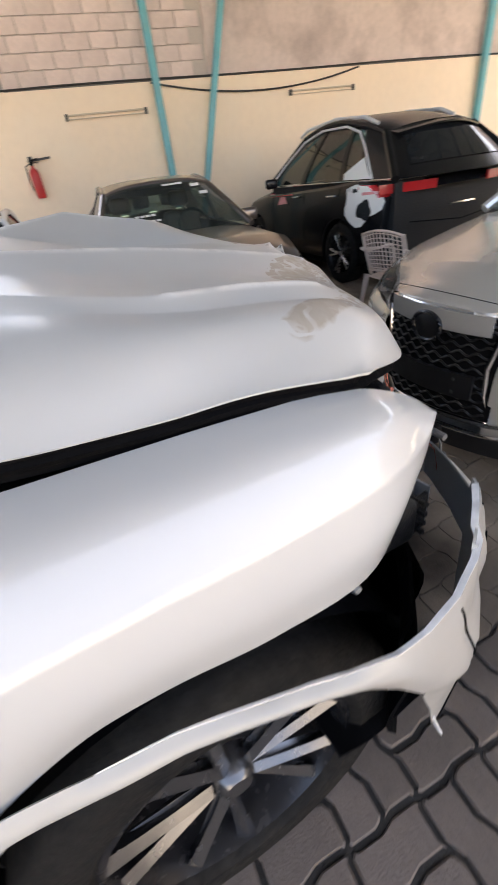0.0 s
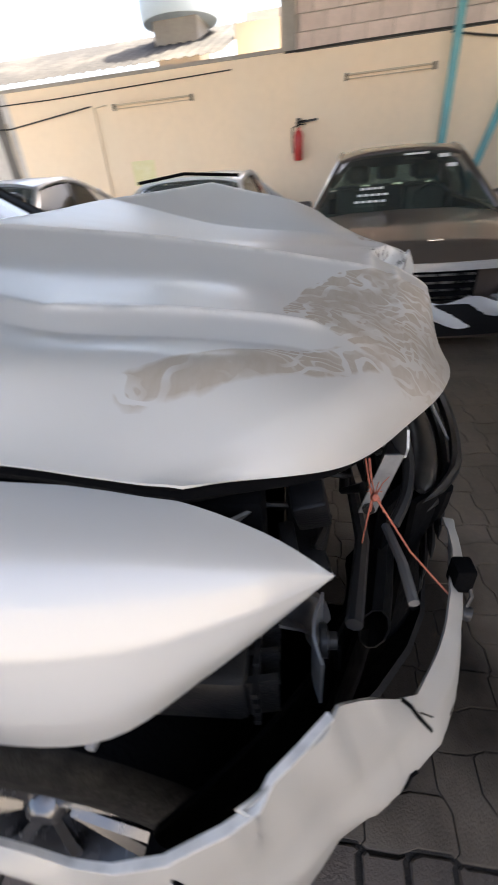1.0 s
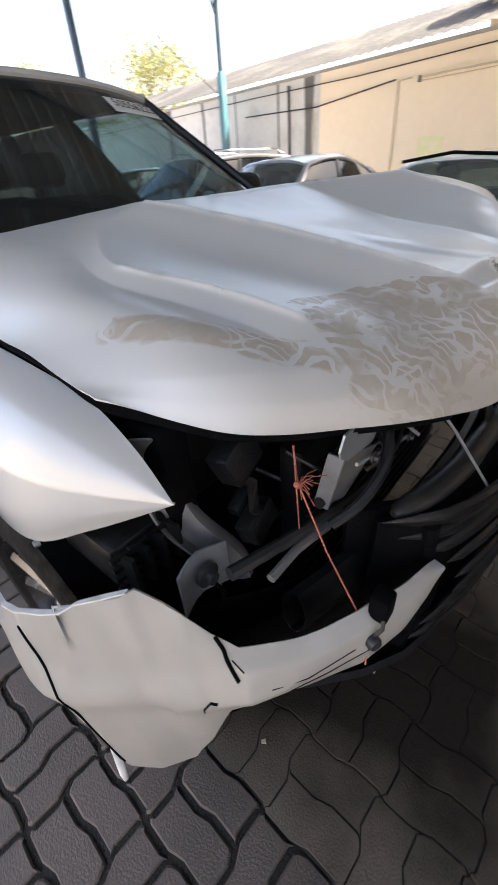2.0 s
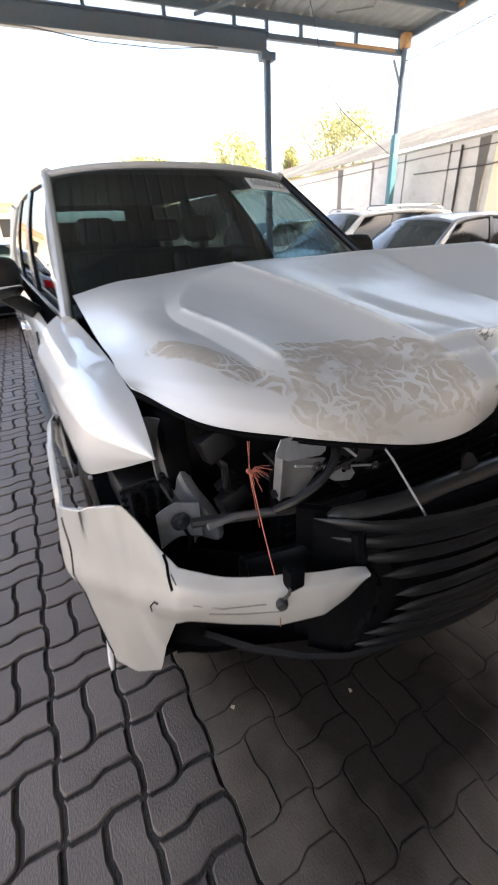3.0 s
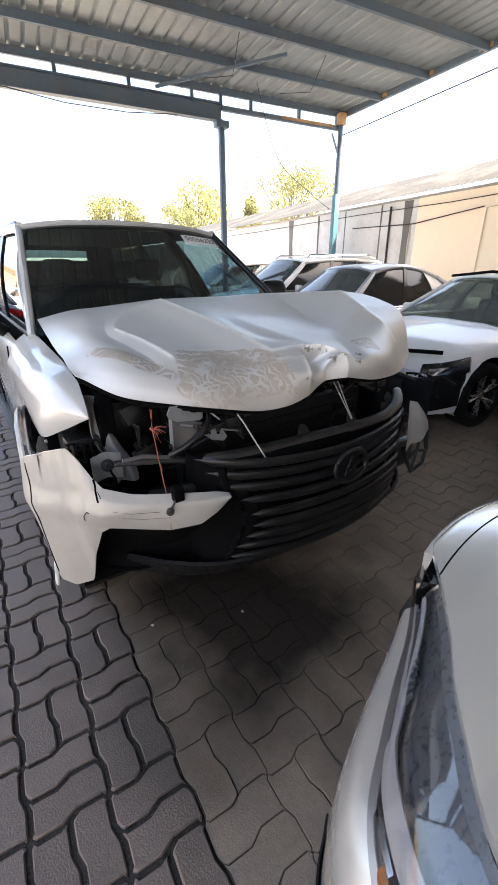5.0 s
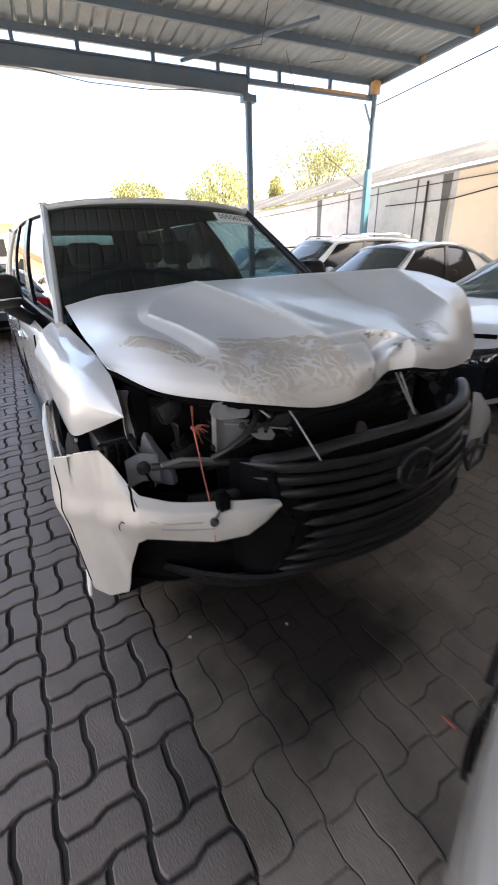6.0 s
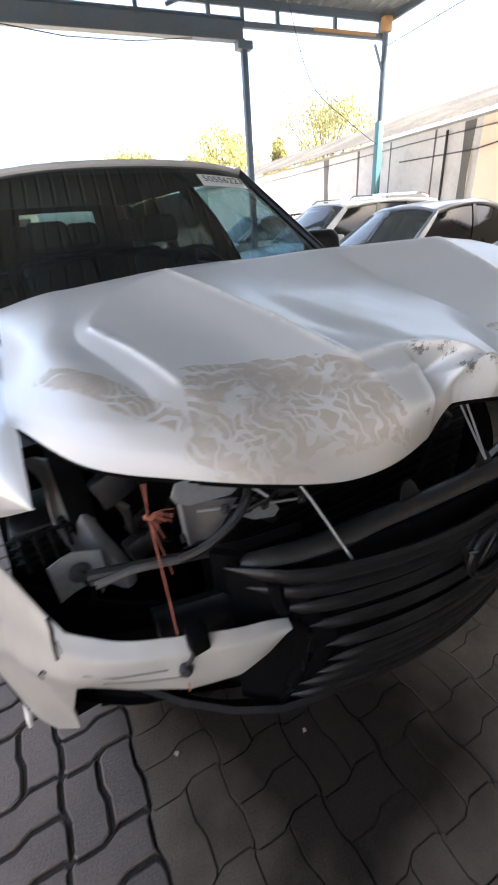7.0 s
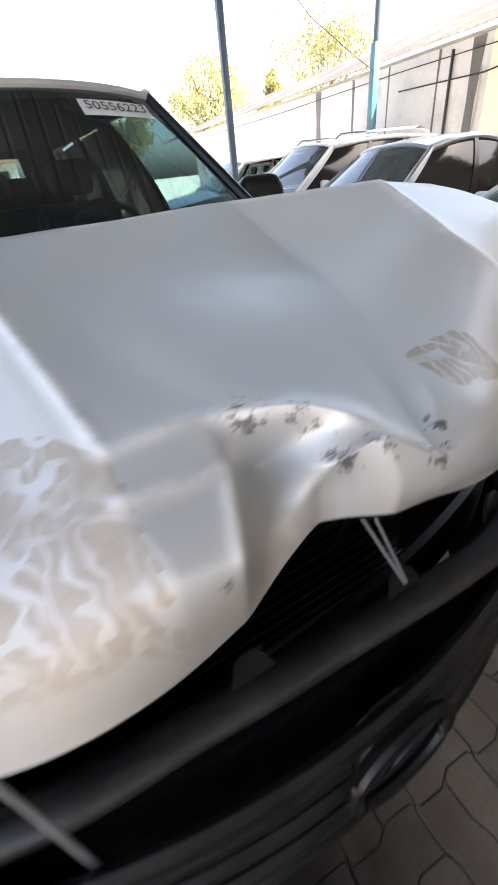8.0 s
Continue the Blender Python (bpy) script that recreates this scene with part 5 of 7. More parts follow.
for x, z in ((-.515, .983), (-.420, .952), (-.318, .920)):
    part("bolt", move(revolve([(0, -.010), (.006, -.010), (.007, -.003), (.012, -.002), (.012, .002)], 8), pose(x, .268, z, 0, 0, 90)), BARE, bracket)
part("hose", tube([Vector(spline([(-.44, .30, 1.03), (-.466, .262, .995), (-.515, .250, .955), (-.575, .262, .915), (-.62, .29, .885)], k / 20)) for k in range(21)], .011, 8), BLACK_PLASTIC, wreck)
part("hose", tube([Vector(spline([(-.36, .30, 1.00), (-.40, .265, .975), (-.46, .262, .965), (-.49, .29, .93)], k / 14)) for k in range(15)], .007, 8), BLACK_PLASTIC, wreck)
for a, b, c in (((-.60, .33, .90), (-.50, .36, .86), (-.35, .34, .92)), ((-.52, .31, .98), (-.44, .30, .92), (-.36, .33, .84)), ((.30, .30, .98), (.42, .35, 1.0), (.55, .32, .93)), ((-.72, .46, 1.02), (-.68, .42, .90), (-.60, .44, .82)), ((.45, .30, 1.02), (.52, .28, .95), (.60, .33, .92))):
    part("hose", tube([a, Vector(a).lerp(Vector(b), .6) + Vector((.01, -.02, .02)), b, c], .011, 8), BLACK_PLASTIC, wreck)
for b in ((-.36, -.29, .30, .36, .92, .97, .008), (-.28, -.24, .30, .35, .96, 1.0, .008), (.42, .50, .28, .34, .98, 1.03, .01), (.56, .66, .32, .40, .93, 1.0, .02)):
    part("fitting", box(*b), BARE, wreck)
# cord that ties the bonnet down, and two loose rods
rope = part("cord", join(tube([(-.652, .352, 1.055), (-.654, .346, 1.02), (-.657, .338, .985), (-.668, .27, .87), (-.684, .185, .765), (-.688, .168, .70), (-.690, .165, .655)], .0016, 6),
                         tube([(-.645, .356, 1.05), (-.657, .342, .98), (-.640, .345, .86), (-.632, .345, .80)], .0014, 6)), ROPE, wreck, "frayed orange cord tying the bonnet down")
random.seed(4)
for k in range(14):
    p = Vector((-.657, .338, .982))
    d = Vector((random.uniform(.2, 1), random.uniform(-.5, .3), random.uniform(-1.2, .15))).normalized() * random.uniform(.025, .06)
    part("strand", tube([p, p + d * .5 + Vector((0, 0, .008)), p + d], .0008, 5), ROPE, rope)
part("knot", move(revolve([(0, -.012), (.005, -.009), (.007, 0), (.005, .009), (0, .012)], 10), pose(-.657, .338, .982, 0, 40)), ROPE, rope)
part("prop_rod", tube([(-.415, .25, 1.105), (-.365, .178, .997), (-.309, .09, .846)], .0032, 6), GALV, wreck, "thin bent wire rod")
part("prop_rod", join(tube([(.10, .21, 1.11), (.183, .134, .905)], .003, 6), tube([(.13, .21, 1.11), (.186, .134, .905)], .003, 6)), GALV, wreck, "pair of thin wire rods")
part("prop_rod", tube([(-.52, .26, 1.09), (-.44, .22, 1.01)], .0036, 6), GALV, wreck)

# dark clutter of the open bay: looms, clips, bent stays and sooty fittings
random.seed(23)
for k in range(16):
    a = Vector((random.uniform(-.72, .60), random.uniform(.36, .56), random.uniform(.80, 1.06)))
    b = a + Vector((random.uniform(-.16, .16), random.uniform(-.05, .06), random.uniform(-.16, .05)))
    m1 = a.lerp(b, .5) + Vector((random.uniform(-.05, .05), random.uniform(-.05, .02), random.uniform(-.06, .04)))
    part("wiring_loom", tube([Vector(spline([tuple(a), tuple(m1), tuple(b)], t / 8)) for t in range(9)], random.uniform(.004, .010), 6), BLACK_PLASTIC if k % 3 else BARE, wreck)
for k in range(14):
    c = Vector((random.uniform(-.74, .58), random.uniform(.38, .54), random.uniform(.72, 1.03)))
    sx, sy, sz = random.uniform(.015, .05), random.uniform(.012, .03), random.uniform(.012, .045)
    part("bay_fitting", move(box(-sx, sx, -sy, sy, -sz, sz, .006), Matrix.Translation(c) @ Euler((random.uniform(-.5, .5), random.uniform(-.5, .5), random.uniform(-.6, .6))).to_matrix().to_4x4()), (BLACK_PLASTIC, ENGINE, BARE)[k % 3], wreck)


# ---- the yard: wall, canopy, columns, things on the wall ----
WX = 7.9
def struct(name, bm, material, label="", category=""):
    return part(name, bm, material, None, label, category, "", "structure")


ground = struct("ground", grid(lambda u, v: Vector((lerp(-400, 400, u), lerp(-300, 500, v), -0.020)), 8, 8), SAND, "pale sandy ground round the yard", "ground")
struct("paving_bed", box(-7.4, 8.0, -6.2, 15.2, -0.018, -0.013), JOINT, "dark sandy bed under the pavers", "ground")
# yard wall: painted part and the bare block storey above it
wall = struct("wall_east", box(WX, WX + 0.22, -24, 6.95, 0, 2.98), YELLOW, "pale yellow painted yard wall", "wall")
struct("wall_east_far", box(WX + .01, WX + 0.22, 6.95, 24, 0, 2.98), WHITEWALL, "weathered whitewashed yard wall with stains", "wall")
upper = struct("wall_upper", box(WX + 0.06, WX + 0.25, -24, 1.58, 2.98, 5.6), MORTAR, "bare concrete block wall", "wall")
block_mesh = None
COAT_Y = -2.1
struct("wall_render", box(WX + 0.022, WX + 0.062, -24, COAT_Y + .12, 2.99, 5.6, .006), MAUVE_COAT, "smooth mauve-brown cement render on the block wall", "wall")
for r in range(8):
    for k in range(40):
        y = 1.56 - 0.41 * k - (0.205 if r % 2 else 0)
        if y - 0.4 < COAT_Y:
            continue
        if block_mesh is None:
            ob = part("block", box(-0.02, 0.02, -0.1975, 0.1975, -0.0975, 0.0975, 0.006, 1), BLOCK, upper)
            block_mesh = ob.data
        else:
            ob = new("block", block_mesh)
            ob.parent = upper
        ob.location = (WX + 0.055, y - 0.2, 3.09 + 0.205 * r)
struct("wall_pier", box(WX - 0.03, WX + .05, 1.42, 1.66, 2.98, 4.9, .01), CONCRETE, "", "pier")
struct("wall_capping", box(WX - .03, WX + .28, 1.66, 24, 2.98, 3.03), CONCRETE, "", "coping")
struct("trim", box(WX - .012, WX + .05, -14, 1.42, 2.955, 2.985), DIRT, "", "ledge")
# low corrugated roof on the far side of the wall
struct("lean_to_roof", thick(grid(lambda u, v: Vector((lerp(WX - .12, WX + 3.0, v), lerp(2.6, 30, u), 3.08 + 1.0 * v + .013 * math.sin(u * 27.4 * 2 * math.pi / .2))), 560, 2), .003), LEAN_SHEET, "grey corrugated lean-to roof behind the wall", "roof")
struct("neighbour_wall", box(WX + 3.4, WX + 3.6, 1.6, 2.9, 3.0, 4.3), CONCRETE, "", "wall")
struct("neighbour_parapet", box(WX + .9, WX + 1.2, 1.66, 2.6, 3.05, 3.6), HOUSE, "", "parapet")
for y, w, h in ((10.9, .10, 1.9), (8.15, .06, 1.3), (7.25, .28, 1.9), (9.6, .05, 1.6), (12.5, .3, 1.4)):
    pts = [(-w / 2, 0), (-w * .3, -h * .5), (-w * .5, -h), (w * .4, -h * .97), (w * .35, -h * .45), (w / 2, 0)]
    struct("trim", move(plate(pts, .004, "x"), pose(WX + .003, y, 2.97)), DIRT, "dark damp streak down the wall", "stain")
# conduits, cables, bracket lamps
def wall_pipe(pts, r, m, name, label, cat):
    return part(name, tube(pts, r, 8), m, None, label, cat)


wall_pipe([(WX - .02, 7.1, .3), (WX - .02, 7.1, 2.55)], .012, PIPE, "conduit", "thin conduit down the wall", "pipe")
wall_pipe([(WX - .02, 5.15, .3), (WX - .02, 5.15, 2.60), (WX - .02, 4.9, 2.62)], .012, PIPE, "conduit", "thin conduit down the wall", "pipe")
wall_pipe([(WX - .03, 7.78, .4), (WX - .03, 7.80, 2.9)], .026, BARE, "drain_pipe", "dark drain pipe on the weathered wall", "pipe")
wall_pipe([(WX - .03, 2.5, 2.86), (WX - .03, 6, 2.80), (WX - .03, 9, 2.82), (WX - .03, 15, 2.78), (WX - .03, 23, 2.8)], .009, CABLE, "cable", "black cable along the wall top", "cable")
wall_pipe([(WX - .04, 5.2, 2.63), (WX - .04, 7, 2.45), (WX - .04, 9.2, 2.5)], .012, CABLE, "cable", "black cable along the wall", "cable")
wall_pipe([(WX - .03, 1.6, 2.97)] + [(WX - .03, 1.6 - k, 2.975 + .01 * math.sin(k)) for k in range(1, 15)], .014, CABLE, "cable", "black cable along the ledge", "cable")
wall_pipe([(WX - .06, lerp(-.9, -5.0, t), 2.95 - 4 * .22 * t * (1 - t) - .02) for t in [k / 14 for k in range(15)]], .014, CABLE, "cable", "black cable sagging along the wall", "cable")


def tube_light(y0, y1, z):
    root = thing("strip_light", pose(WX - .03, y0, z), "thin wall-mounted strip lamp holder", "lamp", "strip lamps on the wall")
    n = y1 - y0
    part("batten", box(-.025, .01, 0, n, -.012, .012, .004), PIPE, root)
    part("rail", tube([(-.03, .02, -.055), (-.03, n - .02, -.055)], .008, 6), PIPE, root)
    for y in (.02, n - .02):
        part("holder", box(-.045, .0, y - .02, y + .02, -.07, .02, .005), BARE, root)


tube_light(-.75, .62, 2.60), tube_light(3.22, 4.75, 2.60), tube_light(-4.9, -3.5, 2.66)
ext = thing("fire_extinguisher", pose(WX - .12, 1.37, 1.52), "red fire extinguisher hanging on a wall hook", "fire extinguisher")
part("cylinder", revolve([(0, 0), (.06, .005), (.075, .03), (.075, .36), (.06, .41), (.025, .44), (.025, .47)], 20, "z"), RED, ext)
part("valve", join(box(-.02, .02, -.02, .02, .46, .53, .006), move(box(-.012, .012, -.10, .02, -.008, .008, .004), pose(0, -.02, .545, -12)), move(box(-.012, .012, -.09, .02, -.006, .006, .003), pose(0, -.02, .515, 8))), DULL_BLACK, ext)
part("hose", tube([(0, .03, .50), (0, .10, .47), (.0, .11, .30), (0, .09, .12)], .010, 6), DULL_BLACK, ext)
part("hook", join(bar((.02, -.32, .56), (.06, .04, .54), .02, .03), box(.02, .11, -.03, .03, .50, .60, .005)), BARE, ext)
part("wall_notice", box(WX - .006, WX - .002, 4.15, 4.62, 1.35, 1.75), mat("faded yellow notice", (.80, .74, .45), .7, 0, .08, 10, stain=(.9, .85, .7), stain_amount=.6, stain_scale=6), None, "faded yellow paper notice on the wall", "notice")
# water tank and far house behind the wall
tank = part("water_tank", move(revolve([(0, 0), (.75, 0), (.78, .1), (.78, 1.2), (.6, 1.45), (.3, 1.52), (0, 1.52)], 32, "z"), pose(WX + 1.9, 3.9, 3.95)), TANK, None, "pale blue plastic water tank on a roof", "water tank")
part("tank_stand", box(WX + 1.5, WX + 2.3, 3.45, 4.35, 3.0, 3.95), CONCRETE, tank).matrix_parent_inverse = Matrix()

# canopy: sheet roof on purlins, truss and columns
CZ = 5.22
# the sheet runs on unseen behind the camera to shade that side
sheet = struct("ceiling", thick(grid(lambda u, v: Vector((lerp(-3.3, 7.75, u), lerp(-10.8, 9.75, v), CZ + .06 + .018 * (1 if math.sin(u * 11.05 * 2 * math.pi / .25) > 0.6 else -1))), 442, 2), .002), SHEET, "grey corrugated sheet canopy", "ceiling")
for k in range(16):
    y = 9.6 - 1.35 * k
    ob = part("purlin", box(-3.3, 7.6, y - .03, y + .03, CZ - .10, CZ + .03), STEEL, None, "blue-grey steel purlin under the canopy", "beam", "purlins", "structure")
truss = thing("truss", pose(0, 9.6, 0), "blue-grey steel truss along the canopy edge", "truss", "", "structure")
part("lower_beam", join(box(-3.3, 4.0, -.09, .09, 4.62, 4.65), box(-3.3, 4.0, -.09, .09, 4.93, 4.96), box(-3.3, 4.0, -.012, .012, 4.64, 4.94)), STEEL, truss)
part("lower_chord", box(4.0, 7.45, -.05, .05, 4.83, 4.92), STEEL, truss)
part("upper_chord", box(-3.3, 7.6, -.04, .04, CZ - .06, CZ + .03), STEEL, truss)
for x in (-3.25, -2.6, -1.70, -.60, .50, 1.92, 3.30, 4.0, 4.78, 6.15, 7.35):
    part("truss_post", box(x - .035, x + .035, -.035, .035, 4.9 if x < 4.1 else 4.9, CZ - .04), STEEL, truss)
part("brace", bar((2.4, -.3, 4.95), (4.4, -2.2, CZ - .05), .05, .05), STEEL, truss)
part("rust_patch", box(5.6, 7.2, -.054, .054, 4.86, 4.926), RUST, truss)
col = thing("column", pose(4.0, 9.6, 0), "grey-blue steel canopy column", "column", "columns", "structure")
part("shaft", box(-.06, .06, -.06, .06, 0, 4.62, .008), STEEL, col)
part("cap", box(-.16, .16, -.10, .10, 4.50, 4.63, .005), STEEL, col)
part("base_plate", box(-.14, .14, -.14, .14, 0, .02), STEEL, col)
col2 = thing("column", pose(7.42, 9.5, 0), "steel canopy column, turquoise at its foot and rusty at its top", "column", "columns", "structure")
part("shaft", tube([(0, 0, 3.3), (0, 0, 5.1)], .065, 12), STEEL, col2)
part("foot", box(-.075, .075, -.075, .075, 0, 3.35, .01), mat("weathered turquoise paint", (.07, .21, .26), .6, 0, .2, 5, stain=(.16, .15, .14), stain_amount=.6, stain_scale=4), col2, "turquoise lower part")
part("top", box(-.10, .10, -.09, .09, 4.92, 5.18, .01), RUST, col2, "rusty orange top")
part("base_plate", box(-.15, .15, -.15, .15, 0, .02), TEAL, col2)
part("knee", bar((-.02, 0, 4.25), (-.28, 0, 4.72), .04, .04), STEEL, col2)
for y, y2 in ((-.98, -.96),):
    pole = thing("wall_post", pose(WX - .12, -.98, 0), "turquoise steel post against the wall", "post", "wall posts", "structure")
    part("shaft", box(-.055, .055, -.055, .055, 0, CZ, .008), TEAL, pole)
    part("base_plate", box(-.11, .11, -.11, .11, 0, .02), TEAL, pole)
    pole2 = thing("wall_brace", pose(WX - .12, -1.42, 0), "leaning turquoise steel brace against the wall", "post", "wall posts", "structure")
    part("shaft", bar((0, .20, 0), (0, -1.25, CZ), .10, .10, .008), TEAL, pole2)
pole3 = thing("wall_post", pose(WX - .12, -8.05, 0), "turquoise steel post against the wall", "post", "wall posts", "structure")
part("shaft", box(-.06, .06, -.06, .06, 0, CZ, .008), TEAL, pole3)
part("base_plate", box(-.11, .11, -.11, .11, 0, .02), TEAL, pole3)
edge = thing("roof_edge", pose(7.62, 0, 0), "canopy side beam with rusty spots", "beam", "", "structure")
part("beam", box(-.04, .04, -10.8, 9.7, CZ - .08, CZ + .03), STEEL, edge)
for y in (8.2, 6.9, 5.6):
    part("rust_patch", box(-.043, .043, y - .14, y + .14, CZ - .05, CZ + .034), RUST, edge)
part("edge_wire", tube([(7.5, 9.5, 4.72), (7.6, 6.5, 4.8), (7.6, 3, 4.85), (7.6, -2, 4.9)], .012, 6), CABLE, None, "thin cable below the canopy edge", "cable")
part("hanging_wire", tube([(-3.2, 9.5, 4.66), (-2, 9.5, 4.62), (-.4, 9.5, 4.60), (.6, 9.5, 4.50), (1.8, 9.5, 4.50), (2.9, 9.5, 4.60)], .009, 6), CABLE, None, "thin wire drooping from the truss", "cable")
part("hanging_wire", tube([Vector(spline([(4.4, 8.6, CZ - .1), (5.2, 9.0, 3.9), (6.3, 9.2, 3.3), (7.35, 9.45, 2.9)], k / 16)) for k in range(17)], .007, 6), CABLE, None, "thin wire drooping from the canopy", "cable")
for x in (3.2, 5.0):
    part("roof_wire", tube([(x, 7.0, CZ - .1), (x + .3, 7.9, CZ - .35), (x + .1, 8.8, CZ - .15)], .008, 6), CABLE, None, "loose wire under the canopy", "cable")
for x, y in ((-3.2, 9.6), (-3.2, -5.5), (1.0, -10.6)):
    cx = copy_thing(col, pose(x, y, 0))
# unseen wall added behind the camera to cut the light from there
struct("wall_south", box(-9.0, 7.88, -13.9, -13.6, 0, 5.6), HOUSE, "plain unseen wall added to cut light from the south", "wall")


# ---- the other cars ----
def facing(x, y, yaw):
    """Pose of a car whose nose middle stands at (x, y); yaw 0 looks to -y, -90 to -x."""
    return pose(x, y, 0, 0, 0, yaw)


def nose_parts(root, S, grille_z=(0.38, 0.62), gw=0.42, lamp_z=(0.56, 0.70), lamp_x=(0.50, 0.84), slats=5, slat_mat=None):
    g = part("grille", face_patch(S, -gw, gw, grille_z[0], grille_z[1], 0.012), DULL_BLACK, root)
    for k in range(slats):
        z = lerp(grille_z[0], grille_z[1], (k + .5) / slats)
        part("slat", face_patch(S, -gw + .02, gw - .02, z - .008, z + .008, .026), slat_mat or CHROME, g)
    part("lower_intake", face_patch(S, -.62, .62, .24, .34, .010), DULL_BLACK, root)
    for sg in (-1, 1):
        lo, hi = (lamp_z[0], lamp_z[0] + .05), (lamp_z[1] - .01, lamp_z[1] + .05)
        h = part("headlamp", corner_patch(S, S["bvh"], sg, (24, 66), lo, hi, .004), LAMP_DARK, root)
        part("reflector", corner_patch(S, S["bvh"], sg, (30, 44), (lerp(*lamp_z, .25), lerp(*lamp_z, .4)), (lerp(*lamp_z, .7), lerp(*lamp_z, .85)), .010, depth=.004), CHROME, h)
        part("lens", corner_patch(S, S["bvh"], sg, (24, 66), lo, hi, .020, depth=.003), LAMP, h)


def plate_bars(root, S, z, tail=False):
    p = part("number_plate", face_patch(S, -.26, .26, z - .055, z + .055, .03, tail, .01), PAPER, root)
    part("plate_bar", face_patch(S, -.20, .20, z - .025, z + .025, .036, tail, .006), INK, p)


def tail_parts(root, S, z=(.78, .92), x=(.55, .88)):
    for sg in (-1, 1):
        a, b = sorted((sg * x[0], sg * x[1]))
        part("tail_lamp", face_patch(S, a, b, z[0], z[1], .012, True), REDLAMP, root)
    part("rear_bumper", face_patch(S, -.80, .80, .30, .42, .03, True), DULL_BLACK, root)
    plate_bars(root, S, .62, True)


# dark bronze saloon, nose to the aisle
S1 = sedan_spec(4.95, 1.88, 1.48)
S1["house"].update(rise=0.10, drop=0.09)
S1["screen"] = glass("clear green-tinted windscreen", (0.66, 0.84, 0.76), clear=0.86, ior=1.4, dust=0.05)
S1["shoulder"][:3] = [(0, 0.66), (0.12, 0.76), (0.5, 0.85)]
S1["deck"][:3] = [(0, 0.74), (0.12, 0.85), (0.5, 0.925)]
c1 = common_car("sedan", "dark bronze saloon with missing front bumper parked nose-out", facing(2.33, -.05, -90) @ Matrix.Scale(1.05, 4), S1, BROWN_PAINT, "cars along the wall")
nose_parts(c1, S1, (.50, .70), .40, slats=4)
part("grille_bar", face_patch(S1, -.62, .62, .700, .752, .035), mat("dulled bright trim", (.62, .61, .60), .35, .5, .1, 10), c1, "bright bar over the grille")
part("bonnet_emblem", move(box(-.05, .05, -.012, .012, -.006, .006, .005), pose(.12, .14, .868, 12)), CHROME, c1)
part("torn_lump", move(thick(grid(lambda u, v: Vector((.11 * math.cos(6.283 * u) * (1 - .4 * v), .05 * math.sin(6.283 * u) - .04 * v + .02 * math.sin(11 * u + 5 * v), lerp(-.09, .09, v) + .02 * math.sin(9 * u))), 18, 6), .004), pose(.66, .06, .52)), WHITE_PAINT, c1, "crumpled pale piece hanging off the corner")
# near-black sheet on the nose, painting in the shade of the opening
part("cavity_shade", face_patch(S1, -.80, .80, .24, .47, .022), ENGINE, c1, "dark sheet painted as the shaded hole where the bumper was")
random.seed(8)
torn = part("torn_bumper", thick(grid(lambda u, v: Vector((lerp(-.10, .62, u), S1["bow"] * (2 * lerp(-.10, .62, u) / S1["W"]) ** 2 - .05 + .03 * math.sin(9 * u + 4 * v), lerp(.34 + .04 * math.sin(7 * u), .50 + .03 * math.sin(11 * u), v))), 16, 5), .004), WHITE_PAINT, c1, "torn pale strip of bumper")
for k in range(5):
    part("torn_piece", move(box(-.07, .07, -.02, .02, -.045, .045, .012), pose(-.6 + .30 * k, .02 + .10 * abs(-.6 + .3 * k), .40 + .05 * math.sin(5 * k), 20 * k, 15 * k, 10)), (BARE, GALV, ENGINE)[k % 3], c1)
for k in range(14):
    part("screen_spot", move(box(-.022, .022, -.002, .002, -.013, .013), Matrix.Translation(screen_point(S1["house"], -.52 + .075 * (k % 5) + .02 * (k // 5), .20 + .10 * (k // 5)) + Vector((0, -.02, .012))) @ Euler((-.95, 0, 0)).to_matrix().to_4x4()), PAPER, c1)
for x, h, w in ((.62, .86, .05), (.68, .70, .045)):
    part("screen_sticker", move(box(-w, w, -.002, .002, -.022, .022), Matrix.Translation(screen_point(S1["house"], x, h) + Vector((0, -.02, .014))) @ Euler((-.95, 0, 0)).to_matrix().to_4x4()), PAPER, c1)
part("screen_sticker", move(box(-.11, .11, -.002, .002, -.012, .012), Matrix.Translation(screen_point(S1["house"], .22, .90) + Vector((0, -.02, .014))) @ Euler((-.95, 0, 0)).to_matrix().to_4x4()), PAPER, c1)
# white saloon with a wrecked front
S2 = sedan_spec(4.7, 1.82, 1.46)
S2["house"].update(rise=0.10, drop=0.09)
c2 = common_car("sedan", "white saloon with stripped front corner parked nose-out", facing(2.15, 2.25, -90), S2, WHITE_PAINT, "cars along the wall")
nose_parts(c2, S2)
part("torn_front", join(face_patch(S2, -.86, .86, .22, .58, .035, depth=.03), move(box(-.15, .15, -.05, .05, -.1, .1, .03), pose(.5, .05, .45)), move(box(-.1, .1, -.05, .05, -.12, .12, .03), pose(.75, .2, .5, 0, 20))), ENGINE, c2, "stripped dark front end")
